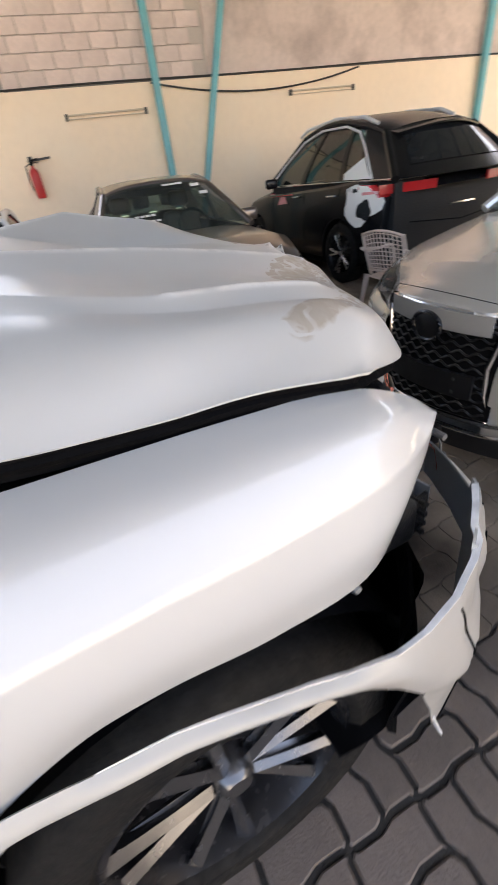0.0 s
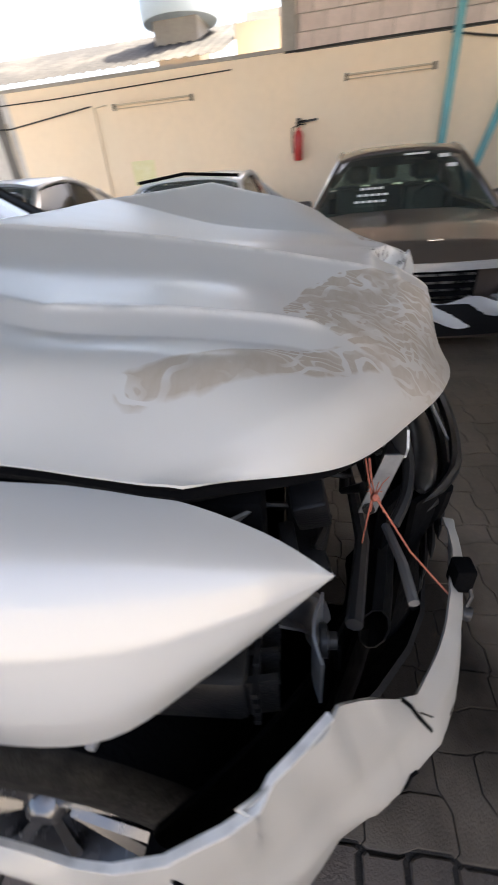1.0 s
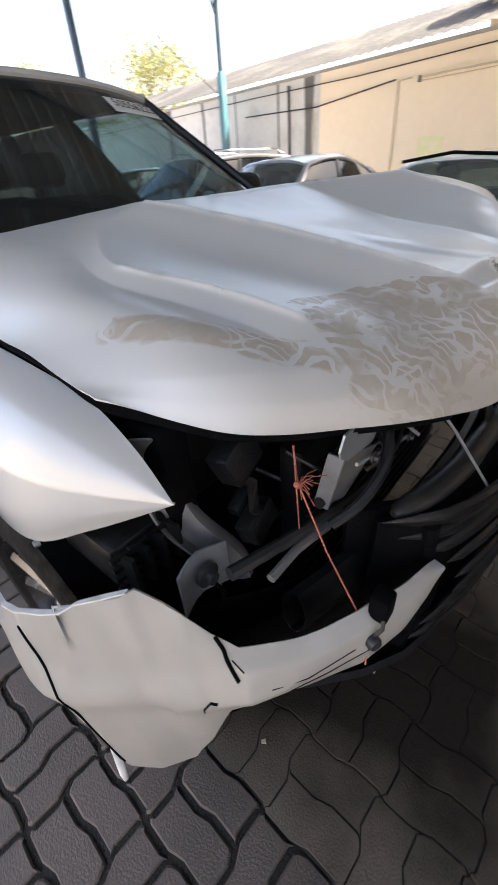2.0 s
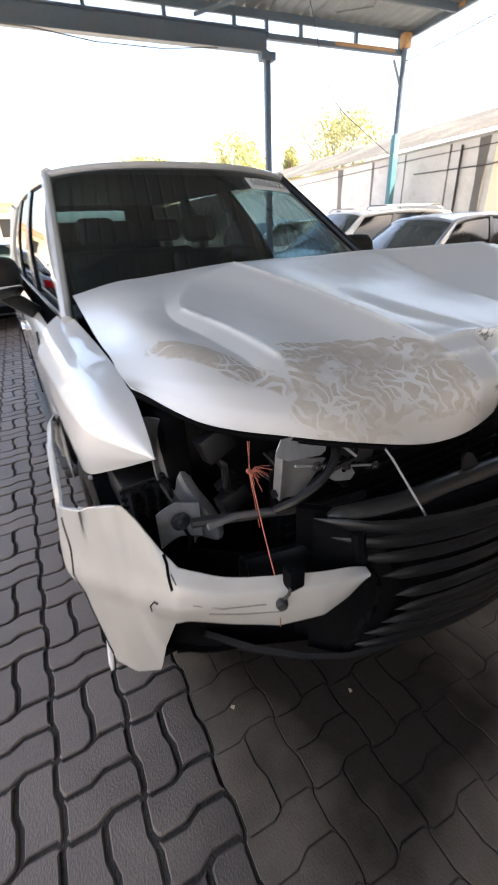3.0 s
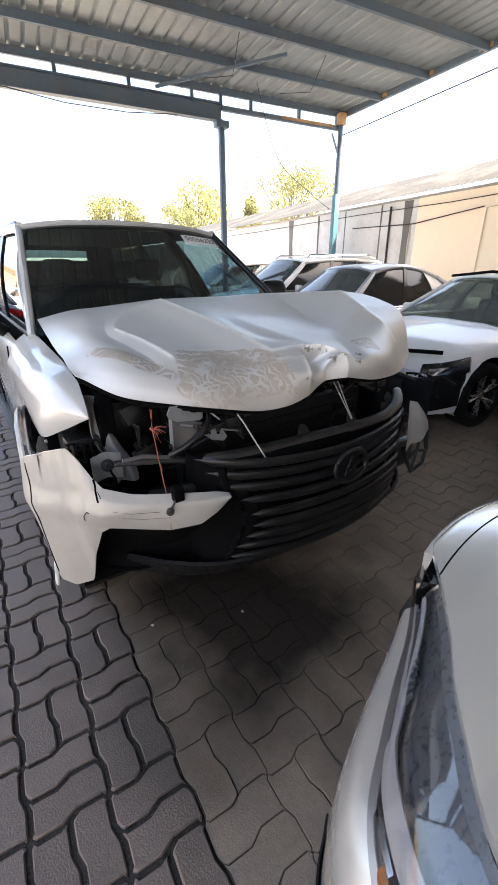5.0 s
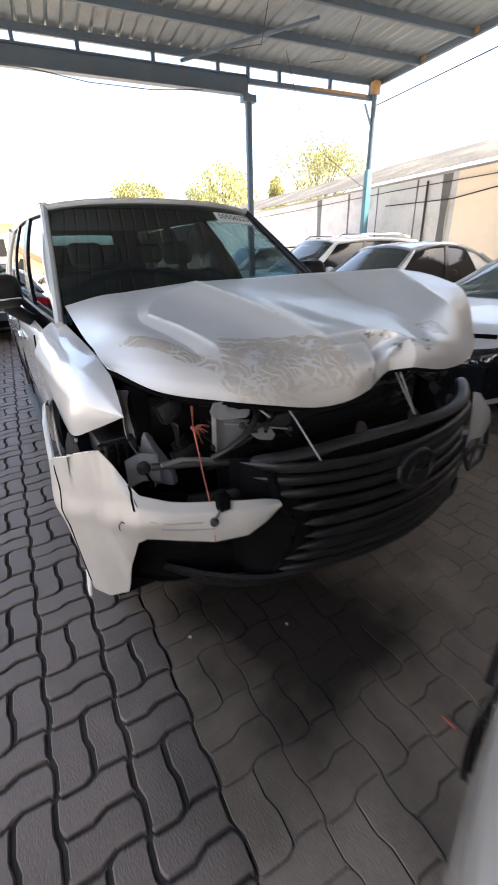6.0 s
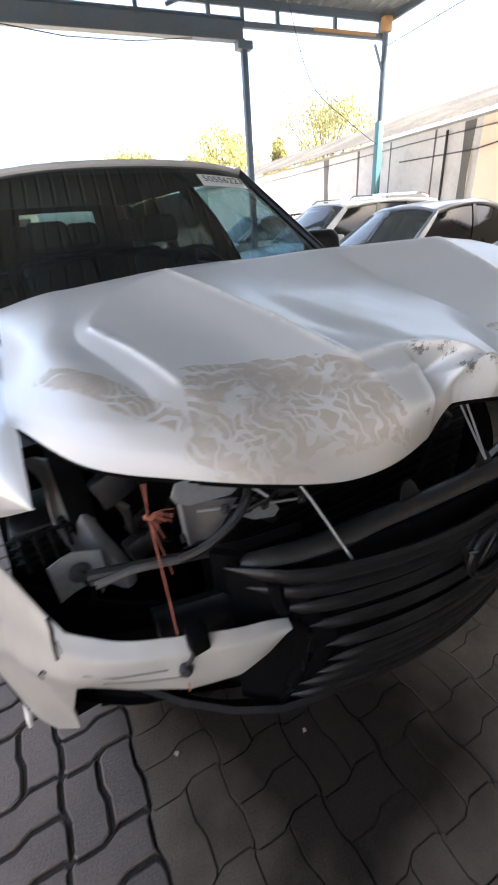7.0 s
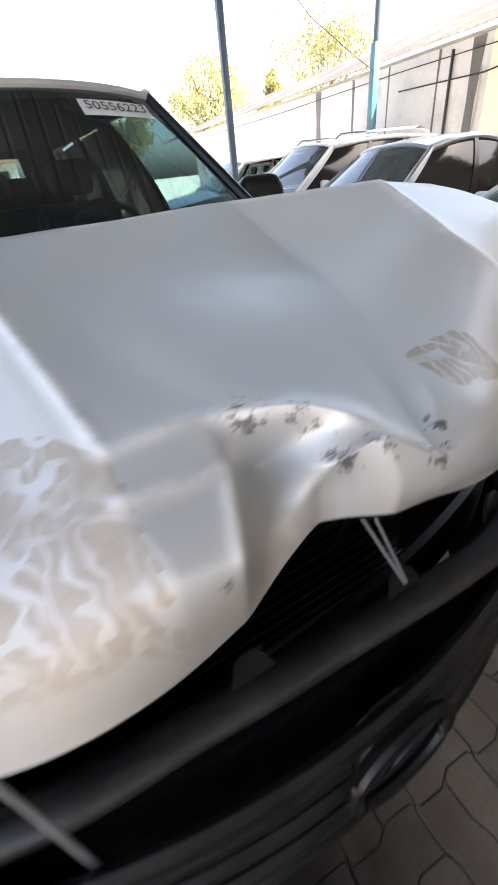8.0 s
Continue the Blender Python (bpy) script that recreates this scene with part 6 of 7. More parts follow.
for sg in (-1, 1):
    # dark patch on the closed body that paints in a shaded opening
    part("torn_corner", corner_patch(S2, S2["bvh"], sg, (14, 62), (.23, .30), (.60, .70), .012), ENGINE, c2, "dark patch painted as the shaded open corner without its bumper")
    for k in range(4):
        part("loose_part", move(box(-.06, .06, -.03, .03, -.05, .05, .02), pose(sg * (.52 + .09 * k), .02 + .08 * k, .34 + .08 * (k % 2), 20 * k, 30, 15 * k)), (BARE, BLACK_PLASTIC, GALV, BARE)[k], c2)
    part("hanging_trim", tube([(sg * .5, -.02, .62), (sg * .72, .08, .56), (sg * .86, .26, .60), (sg * .9, .4, .52)], .02, 6), BLACK_PLASTIC, c2)
part("bonnet_gap", tube([(-.80, .30, .80), (-.4, .06, .79), (0, -.02, .79), (.4, .06, .79), (.80, .30, .80)], .02, 6), DULL_BLACK, c2)
part("roof_band", tube([(-.60, 2.06, 1.40), (0, 1.97, 1.455), (.60, 2.06, 1.40)], .018, 6), DULL_BLACK, c2)
# silver saloon
S3 = sedan_spec(4.8, 1.85, 1.56)
S3["house"].update(rise=0.10, drop=0.09)
c3 = common_car("sedan", "silver-grey saloon with dark tinted windows", facing(1.9, 4.65, -90), S3, SILVER, "cars along the wall", side=DARK_GLASS)
nose_parts(c3, S3)
# white off-roader farther along
S4 = suv_spec(4.6, 1.86, 1.72)
c4 = common_car("suv", "white off-roader with roof rails parked along the wall", facing(2.4, 7.2, -90), S4, WHITE_PAINT, "cars along the wall", side=DARK_GLASS)
nose_parts(c4, S4, (.50, .74), .40, (.76, .90))
for sg in (-1, 1):
    part("roof_rail", tube([(sg * .60, 2.1, 1.68), (sg * .60, 2.2, 1.74), (sg * .60, 3.8, 1.74), (sg * .60, 3.95, 1.68)], .018, 6), CHROME, c4)
# black off-roader, tail to the aisle
S5 = suv_spec(4.60, 1.92, 1.86)
S5["axles"] = (0.88, 3.56)
S5["tailbow"] = 0.30
S5["shoulder"] = [(0, 0.72), (0.12, 0.84), (0.5, 0.97), (1.3, 1.06), (3.0, 1.13), (3.9, 1.18), (4.4, 1.15), (4.60, 1.0)]
S5["deck"] = [(0, 0.80), (0.12, 0.93), (0.5, 1.05), (1.2, 1.16), (1.4, 1.16), (3.8, 1.20), (4.5, 1.19), (4.6, 1.06)]
S5["house"].update(zb=1.17, trim=CHROME, yA1=2.15, yC1=3.98, yC0=4.50, wt=0.60, s1=0.86, post_w=[0.05, 0.035, 0.03, 0.1], rise=0.10, rbow=0.20, drop=0.13)
c5 = common_car("suv", "black off-roader with a taped white patch and red tail lamp", facing(7.80, -3.20, 91) @ Matrix.Scale(1.03, 4), S5, BLACK_PAINT, "cars along the wall", side=glass("smoked side glass", (.3, .33, .34), clear=.35))
H5 = S5["house"]
SATIN = mat("satin bright trim", (.78, .78, .79), .45, .35, .05, 8)
for sg in (-1, 1):
    lamp = part("tail_lamp", corner_patch(S5, S5["bvh"], sg, (16, 74), (1.03, .99), (1.13, 1.14), .010, True), REDLAMP, c5, "red wrap-round tail lamp")
    part("lamp_strip", corner_patch(S5, S5["bvh"], sg, (20, 66), (1.065, 1.04), (1.085, 1.07), .016, True, depth=.004), PINK_LENS, lamp)
    xs = sorted((sg * .36, sg * .93))
    part("tail_lamp", face_patch(S5, xs[0], xs[1], 1.04, 1.13, .014, True), REDLAMP, c5, "red inner tail lamp")
    part("roof_rail", tube([(sg * .57, 1.95, 1.76), (sg * .565, 2.15, 1.825), (sg * .56, 2.9, 1.855), (sg * .555, 3.5, 1.80), (sg * .55, 3.75, 1.71)], .022, 6), SATIN, c5)
    part("window_frame", tube([side_point(H5, sg, s, h) + Vector((sg * .014, 0, 0)) for s, h in [(.03, .04), (.05, .45), (.08, .88), (.3, .945), (.6, .945), (.76, .88), (.83, .66), (.87, .36), (.885, .05)]], .014, 6), SATIN, c5)
    part("quarter_panel", slab(lambda u, v: side_point(H5, sg, lerp(lerp(.89, .83, v), 1.0, u), v) + Vector((sg * .006, 0, 0)), (-sg * .03, 0, 0), 6, 8), BLACK_PAINT, c5)
part("roof_spoiler", thick(grid(lambda u, v: Vector((lerp(-.57, .57, u), lerp(3.92, 4.14, v) + .16 * math.sin(math.pi * u), 1.632 + .025 * math.sin(math.pi * u) + .03 * math.sin(math.pi * u) - .05 * v)), 12, 4), .018), BLACK_PAINT, c5)
part("tailgate_seam", tube([(-.62, 4.50, .74), (0, 4.62, .70), (.62, 4.50, .74)], .006, 5), DULL_BLACK, c5)
part("badge_strip", face_patch(S5, -.18, .18, .86, .875, .012, True), CHROME, c5)


def flank_blob(bvh, sg, y, z, ry, rz, off, seed, rough=0.12, sides=22, rings=4):
    """A flat ragged patch laid on a flank."""
    bm = bmesh.new()
    rows = []
    for r in range(rings + 1):
        ring = []
        for k in range(sides):
            t = 2 * math.pi * k / sides
            g = (r / rings) * (1 + rough * math.sin(3 * t + seed) + rough * .7 * math.sin(5 * t + 2 * seed)) + .001
            ring.append(bm.verts.new(wrap(bvh, (sg * 2.2, y + ry * g * math.cos(t), z + rz * g * math.sin(t)), (0, y + ry * g * math.cos(t), z + rz * g * math.sin(t)), off)))
        rows.append(ring)
    for p, q in zip(rows, rows[1:]):
        for k in range(sides):
            bm.faces.new((p[k], p[(k + 1) % sides], q[(k + 1) % sides], q[k]))
    bm.faces.new(rows[0])
    return thick(bm, .002)


patch = part("masking_patch", flank_blob(S5["bvh"], 1, 4.00, .97, .31, .24, .012, 1.3), PAPER, c5, "white masking sheet taped below the tail lamp")
part("cut_out", flank_blob(S5["bvh"], 1, 4.08, .89, .12, .10, .018, 4.0), LAMP_DARK, patch)
part("cut_out", flank_blob(S5["bvh"], 1, 3.90, 1.09, .05, .022, .018, 2.0), LAMP_DARK, patch)
part("window_patch", thick(grid(lambda u, v: side_point(H5, 1, lerp(.70, .875 - .035 * v, u), lerp(.05, .16 + .30 * u, v)) + Vector((.008, 0, 0)), 8, 6), .002), PAPER, c5, "white sheet taped over the quarter window")
# metallic beige saloon, nose to nose with the wreck
S6 = suv_spec(4.90, 1.92, 1.66)
S6.update(bow=0.62, nose=0.0,
          low=[(0, 0.27), (0.4, 0.25), (4.5, 0.26), (4.9, 0.34)],
          shoulder=[(0, 0.56), (0.10, 0.62), (0.45, 0.74), (0.8, 0.92), (1.3, 1.0), (2.5, 1.04), (4.1, 1.07), (4.8, 1.05), (4.9, 0.96)],
          deck=[(0, 0.78), (0.10, 0.83), (0.5, 0.93), (1.2, 1.04), (1.4, 1.05), (4.1, 1.08), (4.8, 1.07), (4.9, 0.98)])
c6 = common_car("suv", "metallic beige-grey luxury car with black mesh grille, nose to the wreck", facing(.27, -.41, 183), S6, CHAMPAGNE)
mesh_grille = part("grille", face_patch(S6, -.335, .335, .40, .845, .010, lean=.03), DULL_BLACK, c6, "black mesh spindle grille with chrome surround")


def bow6(x, off):
    return S6["bow"] * (2 * x / S6["W"]) ** 2 - off


for k in range(13):
    z = .425 + .033 * k
    w = .28 + .045 * abs((z - .64) / .22) ** 1.2
    pts = [(x, bow6(x, .032) + .03 * (z - .40) / .445, z + .009 * math.sin(2 * math.pi * x / .075 + math.pi * (k % 2))) for x in [lerp(-w, w, q / 48) for q in range(49)]]
    part("slat", tube(pts, .0065, 5, .8), GRILLE, mesh_grille)
part("plate_mount", face_patch(S6, -.27, .27, .50, .61, .042), BLACK_PLASTIC, mesh_grille, "bare black plate mount")
for x, z in ((-.2, .585), (.2, .585), (-.2, .525), (.2, .525)):
    part("hole", move(revolve([(0, 0), (.008, 0), (.008, .004)], 8), pose(x, bow6(x, .066), z, 0, 0, 90)), BARE, mesh_grille)
part("badge_disc", move(revolve([(0, -.008), (.062, -.006), (.074, .004), (.074, .03)], 28), pose(0, -.020, .772, 0, 0, 90)), BLACK_PLASTIC, mesh_grille)
part("grille_badge", move(tube([(.080 * math.cos(a), 0, .062 * math.sin(a)) for a in [2 * math.pi * k / 28 for k in range(28)]], .010, 6, closed=True), pose(0, -.024, .772)), DARK_ALLOY, mesh_grille)
# its bonnet, fascia and front corners, drawn between lines that run from the nose to the flank
EDGE6 = [(.20, .022, .862), (.26, .035, .868), (.37, .138, .878), (.473, .232, .880), (.549, .291, .880), (.62, .357, .885), (.72, .46, .900), (.80, .62, .930), (.825, .90, .980), (.83, 1.25, 1.035)]
LAMP_TOP = [(.325, .072, .850), (.39, .150, .862), (.475, .226, .866), (.551, .285, .866), (.622, .350, .870), (.726, .452, .884), (.81, .60, .91)]
LAMP_LOW = [(.345, .078, .745), (.44, .138, .738), (.55, .200, .738), (.65, .260, .742), (.757, .330, .750), (.84, .43, .775), (.90, .58, .80)]
WIDEST6 = [(.33, .045, .630), (.44, .090, .622), (.57, .145, .620), (.675, .195, .618), (.755, .245, .612), (.84, .335, .605), (.93, .58, .62)]
FOOT6 = [(.30, .075, .270), (.42, .115, .268), (.55, .170, .265), (.655, .222, .265), (.735, .272, .265), (.82, .360, .27), (.91, .60, .28)]


def hood6(u, v):
    e = spline(EDGE6, v)
    a = 2 * u - 1
    return Vector((a * e[0], e[1] - .5 * (e[0] / .96) ** 2 * (1 - v) * (1 - a * a), e[2] + .07 * min(1, v * 1.6) * (1 - a * a)))


def lamp6(sg, u, v, out=0.0):
    a, b = Vector(spline(LAMP_LOW, u)), Vector(spline(LAMP_TOP, u))
    p = a.lerp(b, v) + Vector((.45, -.75, .48)) * (.010 * math.sin(math.pi * v) + out)
    return Vector((sg * p.x, p.y, p.z))


def strip6(sg, u0, u1, v0, v1, w, out):
    """A bar that follows the lamp from (u0, v0) to (u1, v1)."""
    return thick(grid(lambda a, b: lamp6(sg, lerp(u0, u1, a), lerp(v0, v1, a) + w * (b - .5), out + .004 * math.sin(math.pi * b)), 16, 4), .006)


part("bonnet", slab(hood6, (0, 0, -.018), 28, 40), CHAMPAGNE, c6, "rounded metallic bonnet")
part("nose_panel", face_patch(S6, -.28, .28, .775, .858, .002), CHAMPAGNE, c6)
part("hood_edge", tube([hood6(q / 14, 0) + Vector((0, -.003, -.004)) for q in range(15)], .006, 6), CHROME, c6)
part("hood_gap", tube([hood6(q / 20, .20) + Vector((0, 0, .0006)) for q in range(21)], .0018, 6), DULL_BLACK, c6)
LAMP_GREY = mat("grey lamp housing", (.22, .23, .24), .3, .4, .2, 20)
for sg in (-1, 1):
    def corner6(u, v):
        k = [Vector(spline(c, u)) for c in (LAMP_LOW, WIDEST6, FOOT6)]
        top = k[0].lerp(k[1], .5) + Vector((.012, -.016, .014))
        low = k[1].lerp(k[2], .5) + Vector((.010, -.012, 0))
        p = Vector(spline([tuple(k[0]), tuple(top), tuple(k[1]), tuple(low), tuple(k[2])], v))
        return Vector((sg * p.x, p.y, p.z))
    part("bumper_corner", thick(grid(corner6, 30, 24), sg * .006), CHAMPAGNE, c6, "metallic bumper corner")
    part("bumper_vent", thick(grid(lambda u, v: corner6(lerp(.62, .80, u), lerp(.62, .90, v)) + Vector((sg * .006, -.006, 0)), 10, 6), sg * .004), BLACK_PLASTIC, c6, "black bumper side vent")
    hl = part("headlamp", thick(grid(lambda u, v: lamp6(sg, u, v, -.012), 28, 8), .01), LAMP_GREY, c6, "dark headlamp with white light strips")
    part("light_strip", strip6(sg, .05, .58, .22, .14, .16, .002), PAPER, hl)
    part("light_strip", strip6(sg, .56, .08, .18, .72, .13, .004), PAPER, hl)
    part("light_strip", strip6(sg, .54, .98, .16, .50, .22, .006), PAPER, hl)
    part("end_cap", strip6(sg, .06, .13, .50, .80, .55, .005), CHROME, hl)
    part("reflector", strip6(sg, .66, .78, .04, .10, .16, .001), CHROME, hl)
    part("side_marker", strip6(sg, .76, .88, .06, .08, .12, .004), ORANGE, hl)
    for k in range(14):
        u = .14 + .024 * k
        part("light_rib", strip6(sg, u, u + .011, .42, .42, .30 - .012 * k, .003), GALV, hl)
    part("lens", thick(grid(lambda u, v: lamp6(sg, u, v, .016), 28, 8), .002), LAMP, hl)
for r, z, off in ((.012, .385, .030), (.009, .335, .045)):
    part("chrome_lip", tube([(x, bow6(x, off), z + .12 * max(0, abs(x) - .35)) for x in [lerp(-.42, .42, q / 20) for q in range(21)]], r, 6), CHROME, c6)
part("front_skirt", thick(grid(lambda u, v: Vector((lerp(-.46, .46, u), bow6(lerp(-.46, .46, u), .016), lerp(.22, .32, v))), 20, 2), .02), BLACK_PLASTIC, c6)
for sg in (-1, 1):
    part("grille_surround", tube([(sg * x, bow6(x, .014), z) for x, z in ((.32, .80), (.31, .74), (.29, .64), (.30, .52), (.33, .42), (.32, .385))], .012, 6), CHROME, mesh_grille)


def plastic_chair(m):
    """A stacking garden chair with a perforated back and looped arms."""
    root = thing("plastic_chair", m, "beige moulded plastic garden chair with perforated back", "chair")
    part("seat", thick(grid(lambda u, v: Vector((lerp(-.23, .23, u) * lerp(1.05, .92, v), lerp(-.24, .22, v), .43 - .02 * math.sin(math.pi * u) + .01 * (1 - v))), 10, 10), .012), BEIGE_PLASTIC, root)
    part("seat_apron", thick(grid(lambda u, v: Vector((lerp(-.25, .25, u), -.25 - .02 * math.sin(math.pi * u), lerp(.36, .44, v))), 10, 2), .008), BEIGE_PLASTIC, root)

    def back(u, v):
        a = lerp(-1, 1, u)
        return Vector((a * lerp(.22, .25, v) * (1 - .25 * max(0, v - .75)), .23 + .13 * v - .05 * a * a, .44 + .44 * v - .05 * a * a * v))
    rest_ = part("backrest", join(*[tube([back(u, v) for u in [k / 12 for k in range(13)]], .022, 6, .5) for v in (0.12, 0.97)], *[tube([back(u, v) for v in [k / 10 for k in range(11)]], .024, 6, .5) for u in (0.02, 0.98)]), BEIGE_PLASTIC, root)
    for k in range(11):
        part("lattice", tube([back(.06 + .088 * k, v) for v in (.14, .4, .7, .96)], .008, 5, .6), BEIGE_PLASTIC, rest_)
    for k in range(9):
        part("lattice", tube([back(u, .18 + .092 * k) for u in (.04, .3, .5, .7, .96)], .008, 5, .6), BEIGE_PLASTIC, rest_)
    for sg in (-1, 1):
        part("armrest", tube([(sg * .26, -.25, .44), (sg * .285, -.25, .60), (sg * .29, -.20, .645), (sg * .29, 0, .65), (sg * .275, .20, .66), (sg * .24, .30, .70)], .026, 8, .6), BEIGE_PLASTIC, root)
        for y, k in ((-.24, -1), (.22, 1)):
            part("leg", tube([(sg * .24, y, .44), (sg * .265, y + .03 * k, .2), (sg * .285, y + .05 * k, 0.0)], [.032, .026, .022], 8, .7), BEIGE_PLASTIC, root)
    return root


plastic_chair(pose(2.41, -1.96, 0, 0, 0, 15))
# cars beside and behind the wreck
S7 = sedan_spec(4.8, 1.84, 1.46)
c7 = common_car("sedan", "dark blue-grey saloon parked down the yard", facing(-3.35, 5.0, 4), S7, NAVY_PAINT)
nose_parts(c7, S7)
S8 = sedan_spec(4.7, 1.82, 1.46)
c8 = common_car("sedan", "dark saloon seen from behind farther down the yard", facing(-2.08, 13.1, 184), S8, NAVY_PAINT, "cars down the yard")
tail_parts(c8, S8)
for x, y, yaw, spec, paint, lab in ((-5.1, 6.4, 4, sedan_spec(), SILVER, "silver saloon parked down the yard"), (-4.9, 12.6, 4, suv_spec(), WHITE_PAINT, "white off-roader parked down the yard"), (-2.5, 20.5, 184, sedan_spec(), WHITE_PAINT, "white saloon parked far down the yard"), (-7.8, 19, 4, suv_spec(), BROWN_PAINT, "brown off-roader parked far down the yard"), (2.5, 10.9, -90, suv_spec(), SILVER, "silver off-roader parked along the wall")):
    o = common_car("sedan" if spec["R"] < .35 else "suv", lab, facing(x, y, yaw), spec, paint, "cars down the yard")
    tail_parts(o, spec) if yaw == 184 else nose_parts(o, spec, (.5, .7) if spec["R"] > .35 else (.38, .62), .4, (.72, .86) if spec["R"] > .35 else (.56, .70))


# ---- trees and houses beyond the yard ----
def tree(x, y, h, w, seed, label):
    random.seed(seed)
    root = thing("tree", pose(x, y, 0), label, "tree", "trees beyond the yard")
    limbs = [tube([(0, 0, 0), (.05, .02, h * .3), (-.05, .05, h * .55)], [.22, .17, .10], 8)]
    tips = []
    low, high = h * .42, h * .97
    for k in range(30):
        a, c = random.uniform(0, 6.28), random.uniform(-1, 1)
        r = w * math.sqrt(1 - c * c) * random.uniform(.55, 1.08)
        q = Vector((r * math.cos(a), r * math.sin(a), lerp(low, high, .5 + .46 * c * random.uniform(.75, 1.05))))
        limbs.append(tube([(0, 0, h * random.uniform(.3, .45)), q * .55 + Vector((0, 0, h * .20)), q], [.07, .05, .02], 6))
        tips.append(q)
    part("trunk", join(*limbs), BARK, root)
    verts, faces = [], []
    for k in range(9000):
        c = random.choice(tips)
        p = c + Vector((random.gauss(0, w * .17), random.gauss(0, w * .17), random.gauss(0, w * .15)))
        s = random.uniform(.09, .19)
        e = Euler((random.uniform(0, 6), random.uniform(0, 6), random.uniform(0, 6))).to_matrix()
        b = len(verts)
        verts += [p + e @ Vector(q) * s for q in ((-.5, 0, 0), (0, -.35, .05), (.7, 0, 0), (0, .35, .05))]
        faces.append((b, b + 1, b + 2, b + 3))
    me = bpy.data.meshes.new("crown")
    me.from_pydata(verts, [], faces)
    me.materials.append(LEAF)
    o = new("crown", me)
    o.parent = root


tree(11.6, 31, 7.3, 2.2, 1, "sunlit yellow-green tree beyond the yard")
tree(20.0, 31, 9.0, 3.5, 2, "tall sunlit yellow-green tree beyond the wall")
tree(16.1, 31.5, 6.6, .9, 3, "small sunlit tree beyond the wall")
tree(5.4, 31, 6.0, 1.8, 4, "sunlit tree far beyond the yard")


def house(x, y, w, d, h, label, roof_m):
    root = thing("house", pose(x, y, 0), label, "house", "houses beyond the yard")
    part("wall", box(0, w, 0, d, 0, h), HOUSE, root)
    part("roof", join(box(-.4, w + .4, -.6, d + .3, h, h + .35), box(-.4, w + .4, -1.2, 0, h - .25, h)), roof_m, root)
    for k in range(int(w / 2.2)):
        win = part("window", box(.7 + 2.2 * k, 1.7 + 2.2 * k, -.03, .1, h * .45, h * .8), CABIN, root)
        part("sill", box(.6 + 2.2 * k, 1.8 + 2.2 * k, -.10, .02, h * .45 - .08, h * .45), CONCRETE, win)
    part("door", box(.2, .55, -.03, .1, 0, h * .6), TILE_ROOF, root)


house(-12, 40, 11, 6, 3.6, "low pale house with brown eaves", TILE_ROOF)
house(-26, 34, 12, 6, 4.2, "pale house with brown roof at the yard's end", TILE_ROOF)
struct("wall_north", box(-1, 9, 46, 46.3, 0, 2.4), HOUSE, "plain far wall", "wall")
# unseen pale wall added to bounce daylight towards the yard wall
struct("bounce_wall_west", box(-9.3, -9.0, -24, 9, 0, 3.6), WHITEWALL, "plain far wall", "wall")


# ---- interlocking zigzag pavers in a basket weave ----
CELL, GAP, AMP = 0.2265, 0.0085, 0.0125
PAVE = pose(-1.383, 0.730, 0, 0, 0, 4.75)


def zig(t):
    return 0.65 * AMP * curve([(0, 0), (.04, .8), (.39, 1), (.60, -1), (.96, -.8), (1, 0)], t % 1.0)


def zag(t):
    return -1.55 * zig(t)


def paver_outline(kind):
    """Outline in cell units of one half of a cell: 0, 1 lie across; 2, 3 along."""
    c = CELL
    steps = (0, .04, .39, .60, .96, 1)
    if kind < 2:
        lo, hi = (0, .5) if kind == 0 else (.5, 1)
        bottom = [(t * c, lo * c + zag(t)) for t in steps]
        top = [(t * c, hi * c + zag(t)) for t in steps[::-1]]
        mids = [m for m in (.04, .39, .60, .96) if lo < m < hi]
        right = [(c + zig(m), m * c) for m in mids]
        left = [(zig(m), m * c) for m in mids[::-1]]
        return bottom + right + top + left
    lo, hi = (0, .5) if kind == 2 else (.5, 1)
    left = [(lo * c + zig(t), t * c) for t in steps[::-1]]
    right = [(hi * c + zig(t), t * c) for t in steps]
    mids = [m for m in (.04, .39, .60, .96) if lo < m < hi]
    bottom = [(m * c, zag(m)) for m in mids]
    top = [(m * c, c + zag(m)) for m in mids[::-1]]
    return left + bottom + right + top


def paver_geometry(kind, GAP=GAP, worn=.004, sunk=.016):
    pts = paver_outline(kind)
    cx, cy = sum(p[0] for p in pts) / len(pts), sum(p[1] for p in pts) / len(pts)
    half = (CELL / 2, CELL / 4) if kind < 2 else (CELL / 4, CELL / 2)
    verts = []
    for inset, z in ((GAP + worn, 0.0), (GAP, -1.2 * worn), (GAP, -sunk)):
        for x, y in pts:
            dx, dy = x - cx, y - cy
            verts.append((cx + dx * (1 - inset / half[0]), cy + dy * (1 - inset / half[1]), z))
    n = len(pts)
    faces = [tuple(range(n))]
    for r in range(2):
        for k in range(n):
            faces.append((r * n + k, (r + 1) * n + k, (r + 1) * n + (k + 1) % n, r * n + (k + 1) % n))
    return verts, faces


def paver_set(material, gap, worn):
    shapes = [paver_geometry(k, gap, worn) for k in range(4)]
    meshes = []
    for v, f in shapes:
        me = bpy.data.meshes.new("paver")
        me.from_pydata(v, [], f)
        me.materials.append(material)
        meshes.append(me)
    return shapes, meshes


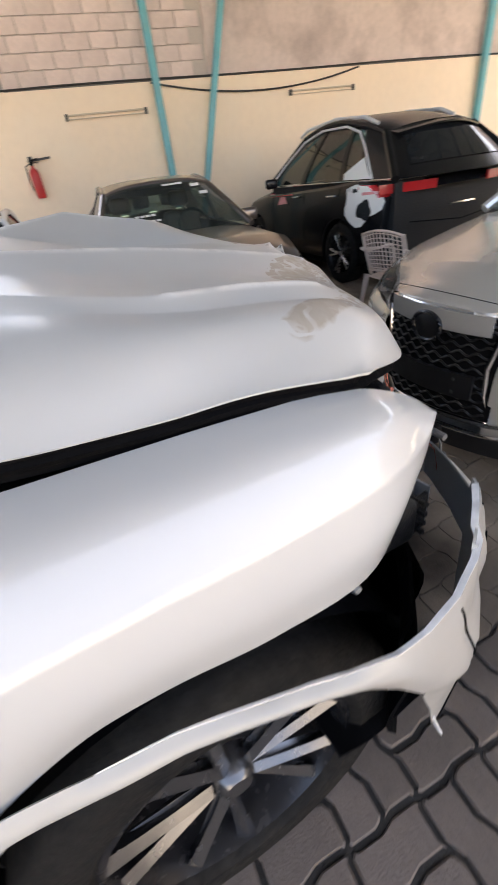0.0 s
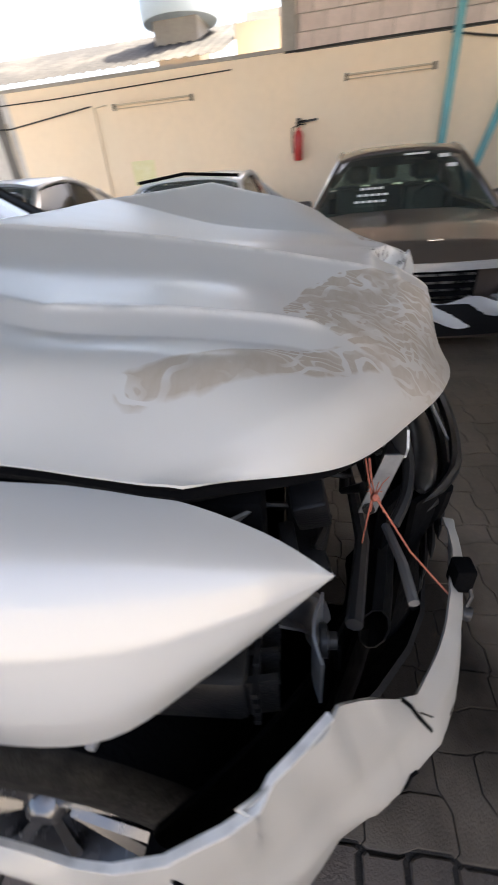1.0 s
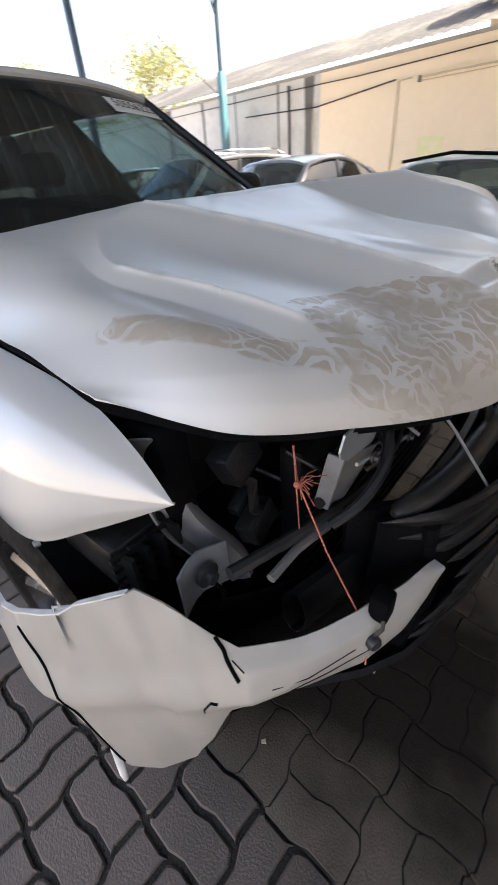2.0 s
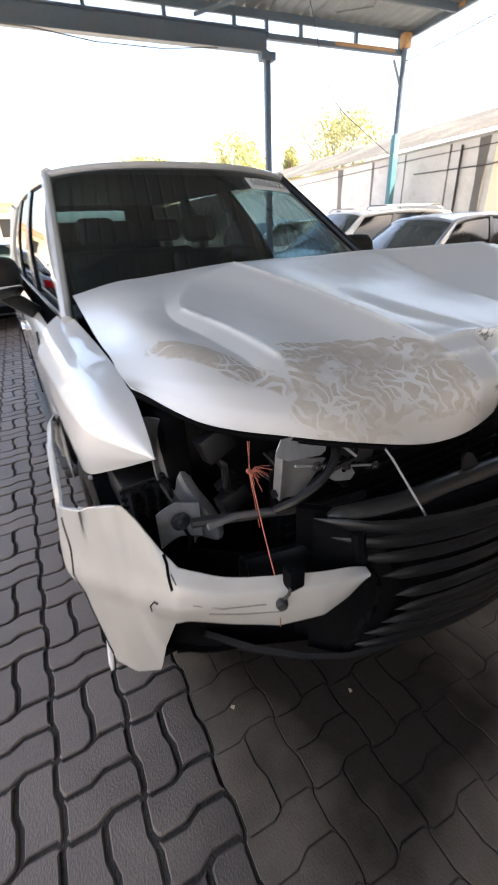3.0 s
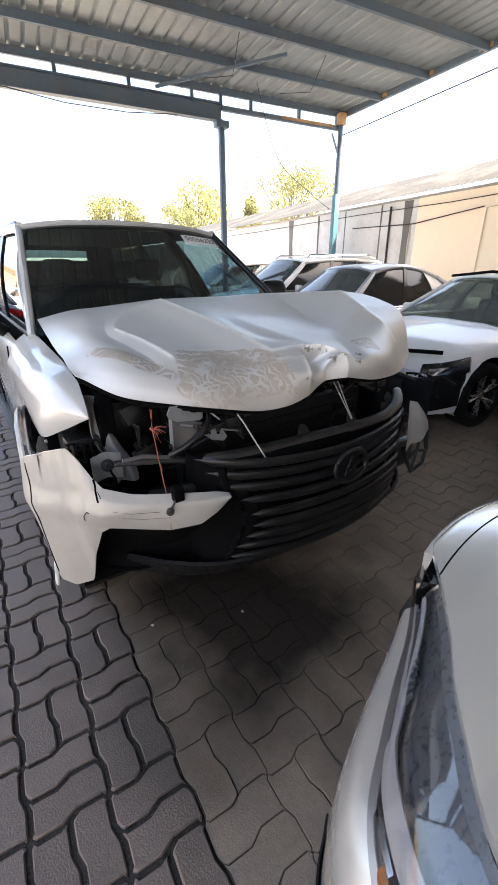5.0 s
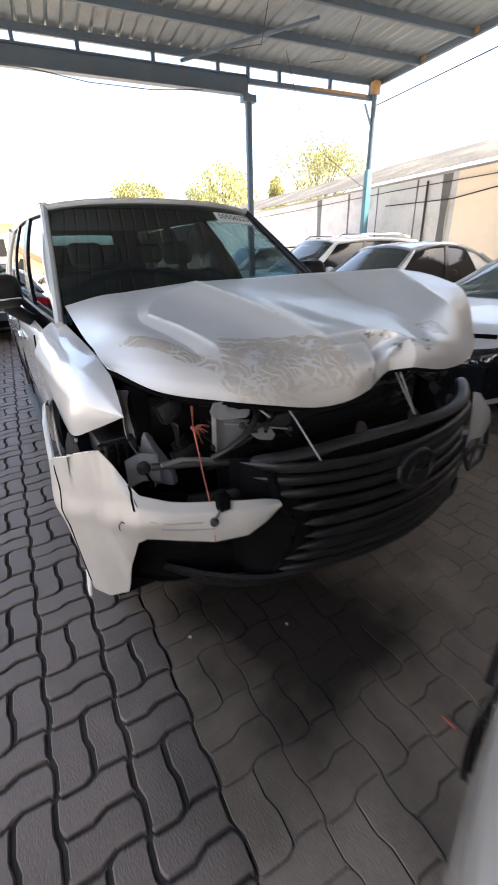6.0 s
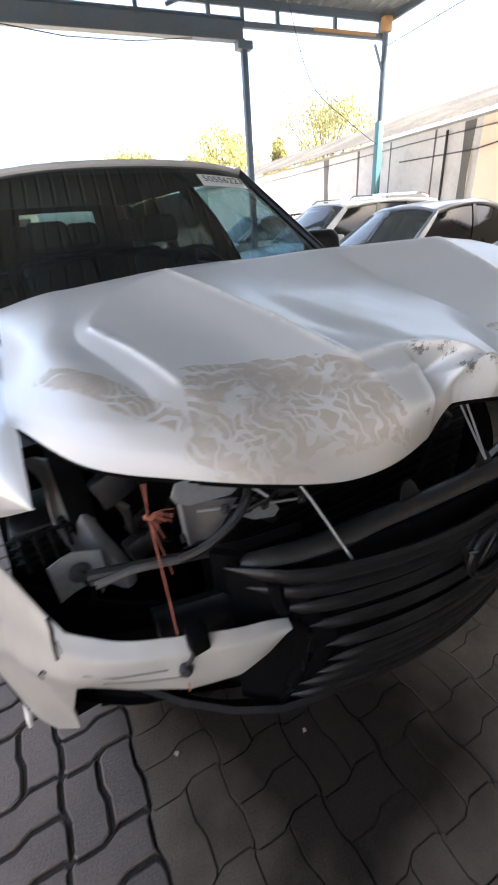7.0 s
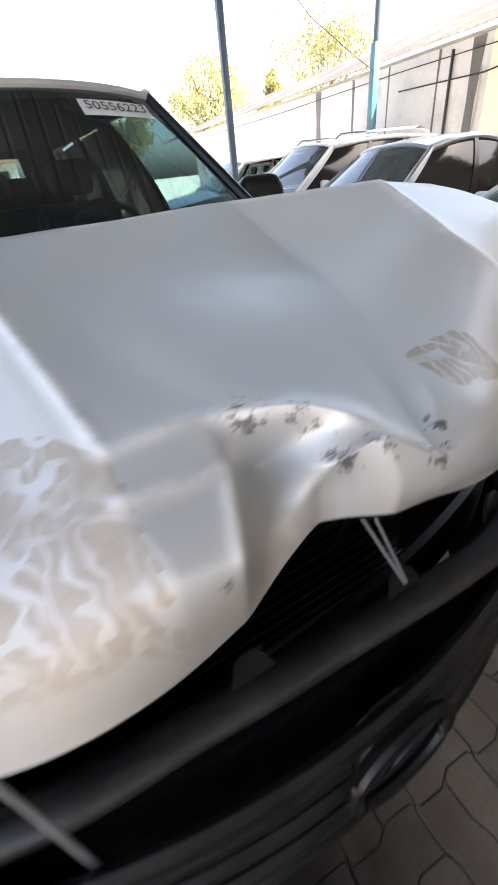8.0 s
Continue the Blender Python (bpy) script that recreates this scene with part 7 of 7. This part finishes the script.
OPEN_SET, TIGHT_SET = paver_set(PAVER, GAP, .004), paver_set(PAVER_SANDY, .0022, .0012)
pavement = thing("pavement", PAVE, "grey interlocking zigzag concrete pavers with dark joints", "paving", "", "structure")
random.seed(11)
bulk, count = {0: ([], []), 1: ([], [])}, 0
for i in range(-26, 44):
    for j in range(-24, 64):
        along = (i + j + 1) % 2
        tight = 1 if i >= 3 else 0
        shapes, meshes = TIGHT_SET if tight else OPEN_SET
        for h in (0, 1):
            kind = (2 if along else 0) + h
            z = random.uniform(-.0025, .0025)
            tilt = random.uniform(-.008, .008), random.uniform(-.008, .008)
            near = -5 <= i <= 6 and -6 <= j <= 6
            if near and count < 300:
                o = new("paver", meshes[kind])
                o.parent = pavement
                o.matrix_local = Matrix.Translation((i * CELL, j * CELL, z)) @ Euler((tilt[0], tilt[1], 0)).to_matrix().to_4x4()
                count += 1
            else:
                v, f = shapes[kind]
                bulk_v, bulk_f = bulk[tight]
                b = len(bulk_v)
                bulk_v += [(x + i * CELL, y + j * CELL, q + z + tilt[1] * (x - .11) + tilt[0] * (y - .11)) for x, y, q in v]
                bulk_f += [tuple(b + t for t in g) for g in f]
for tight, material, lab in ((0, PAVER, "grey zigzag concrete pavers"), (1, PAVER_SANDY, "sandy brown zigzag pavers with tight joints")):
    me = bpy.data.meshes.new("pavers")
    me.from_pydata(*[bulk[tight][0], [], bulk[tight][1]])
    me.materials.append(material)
    rest = new("pavers", me)
    rest.parent = pavement
    tagged(rest, lab, kind="stuff")
# broken bits lying on the pavers
shard = thing("plastic_shard", pose(.150, -.280, .004, 0, 0, 12), "small broken orange-red plastic shard on the pavers", "debris", "bits of wreckage")
part("sliver", move(plate([(-.006, -.026), (.005, -.024), (.007, .022), (-.004, .026)], .004, "z"), pose(0, 0, 0, 4, 3)), ROPE, shard)
for x, y, r, a in ((-.157, .319, .007, 20), (-.563, .439, .008, 70)):
    chip = thing("paint_chip", pose(x, y, .003, 0, 0, a), "small pale chip of broken paint on the pavers", "debris", "bits of wreckage")
    part("flake", move(plate([(-r, -.6 * r), (.7 * r, -r), (r, .4 * r), (0, r)], .003, "z"), pose(0, 0, 0, 5, 4)), PIPE, chip)
# sand that fills the tight joints
part("joint_sand", move(box(3 * CELL + .004, 44 * CELL, -24 * CELL, 64 * CELL, -.02, -.006), Matrix()), SAND_FILL, pavement)
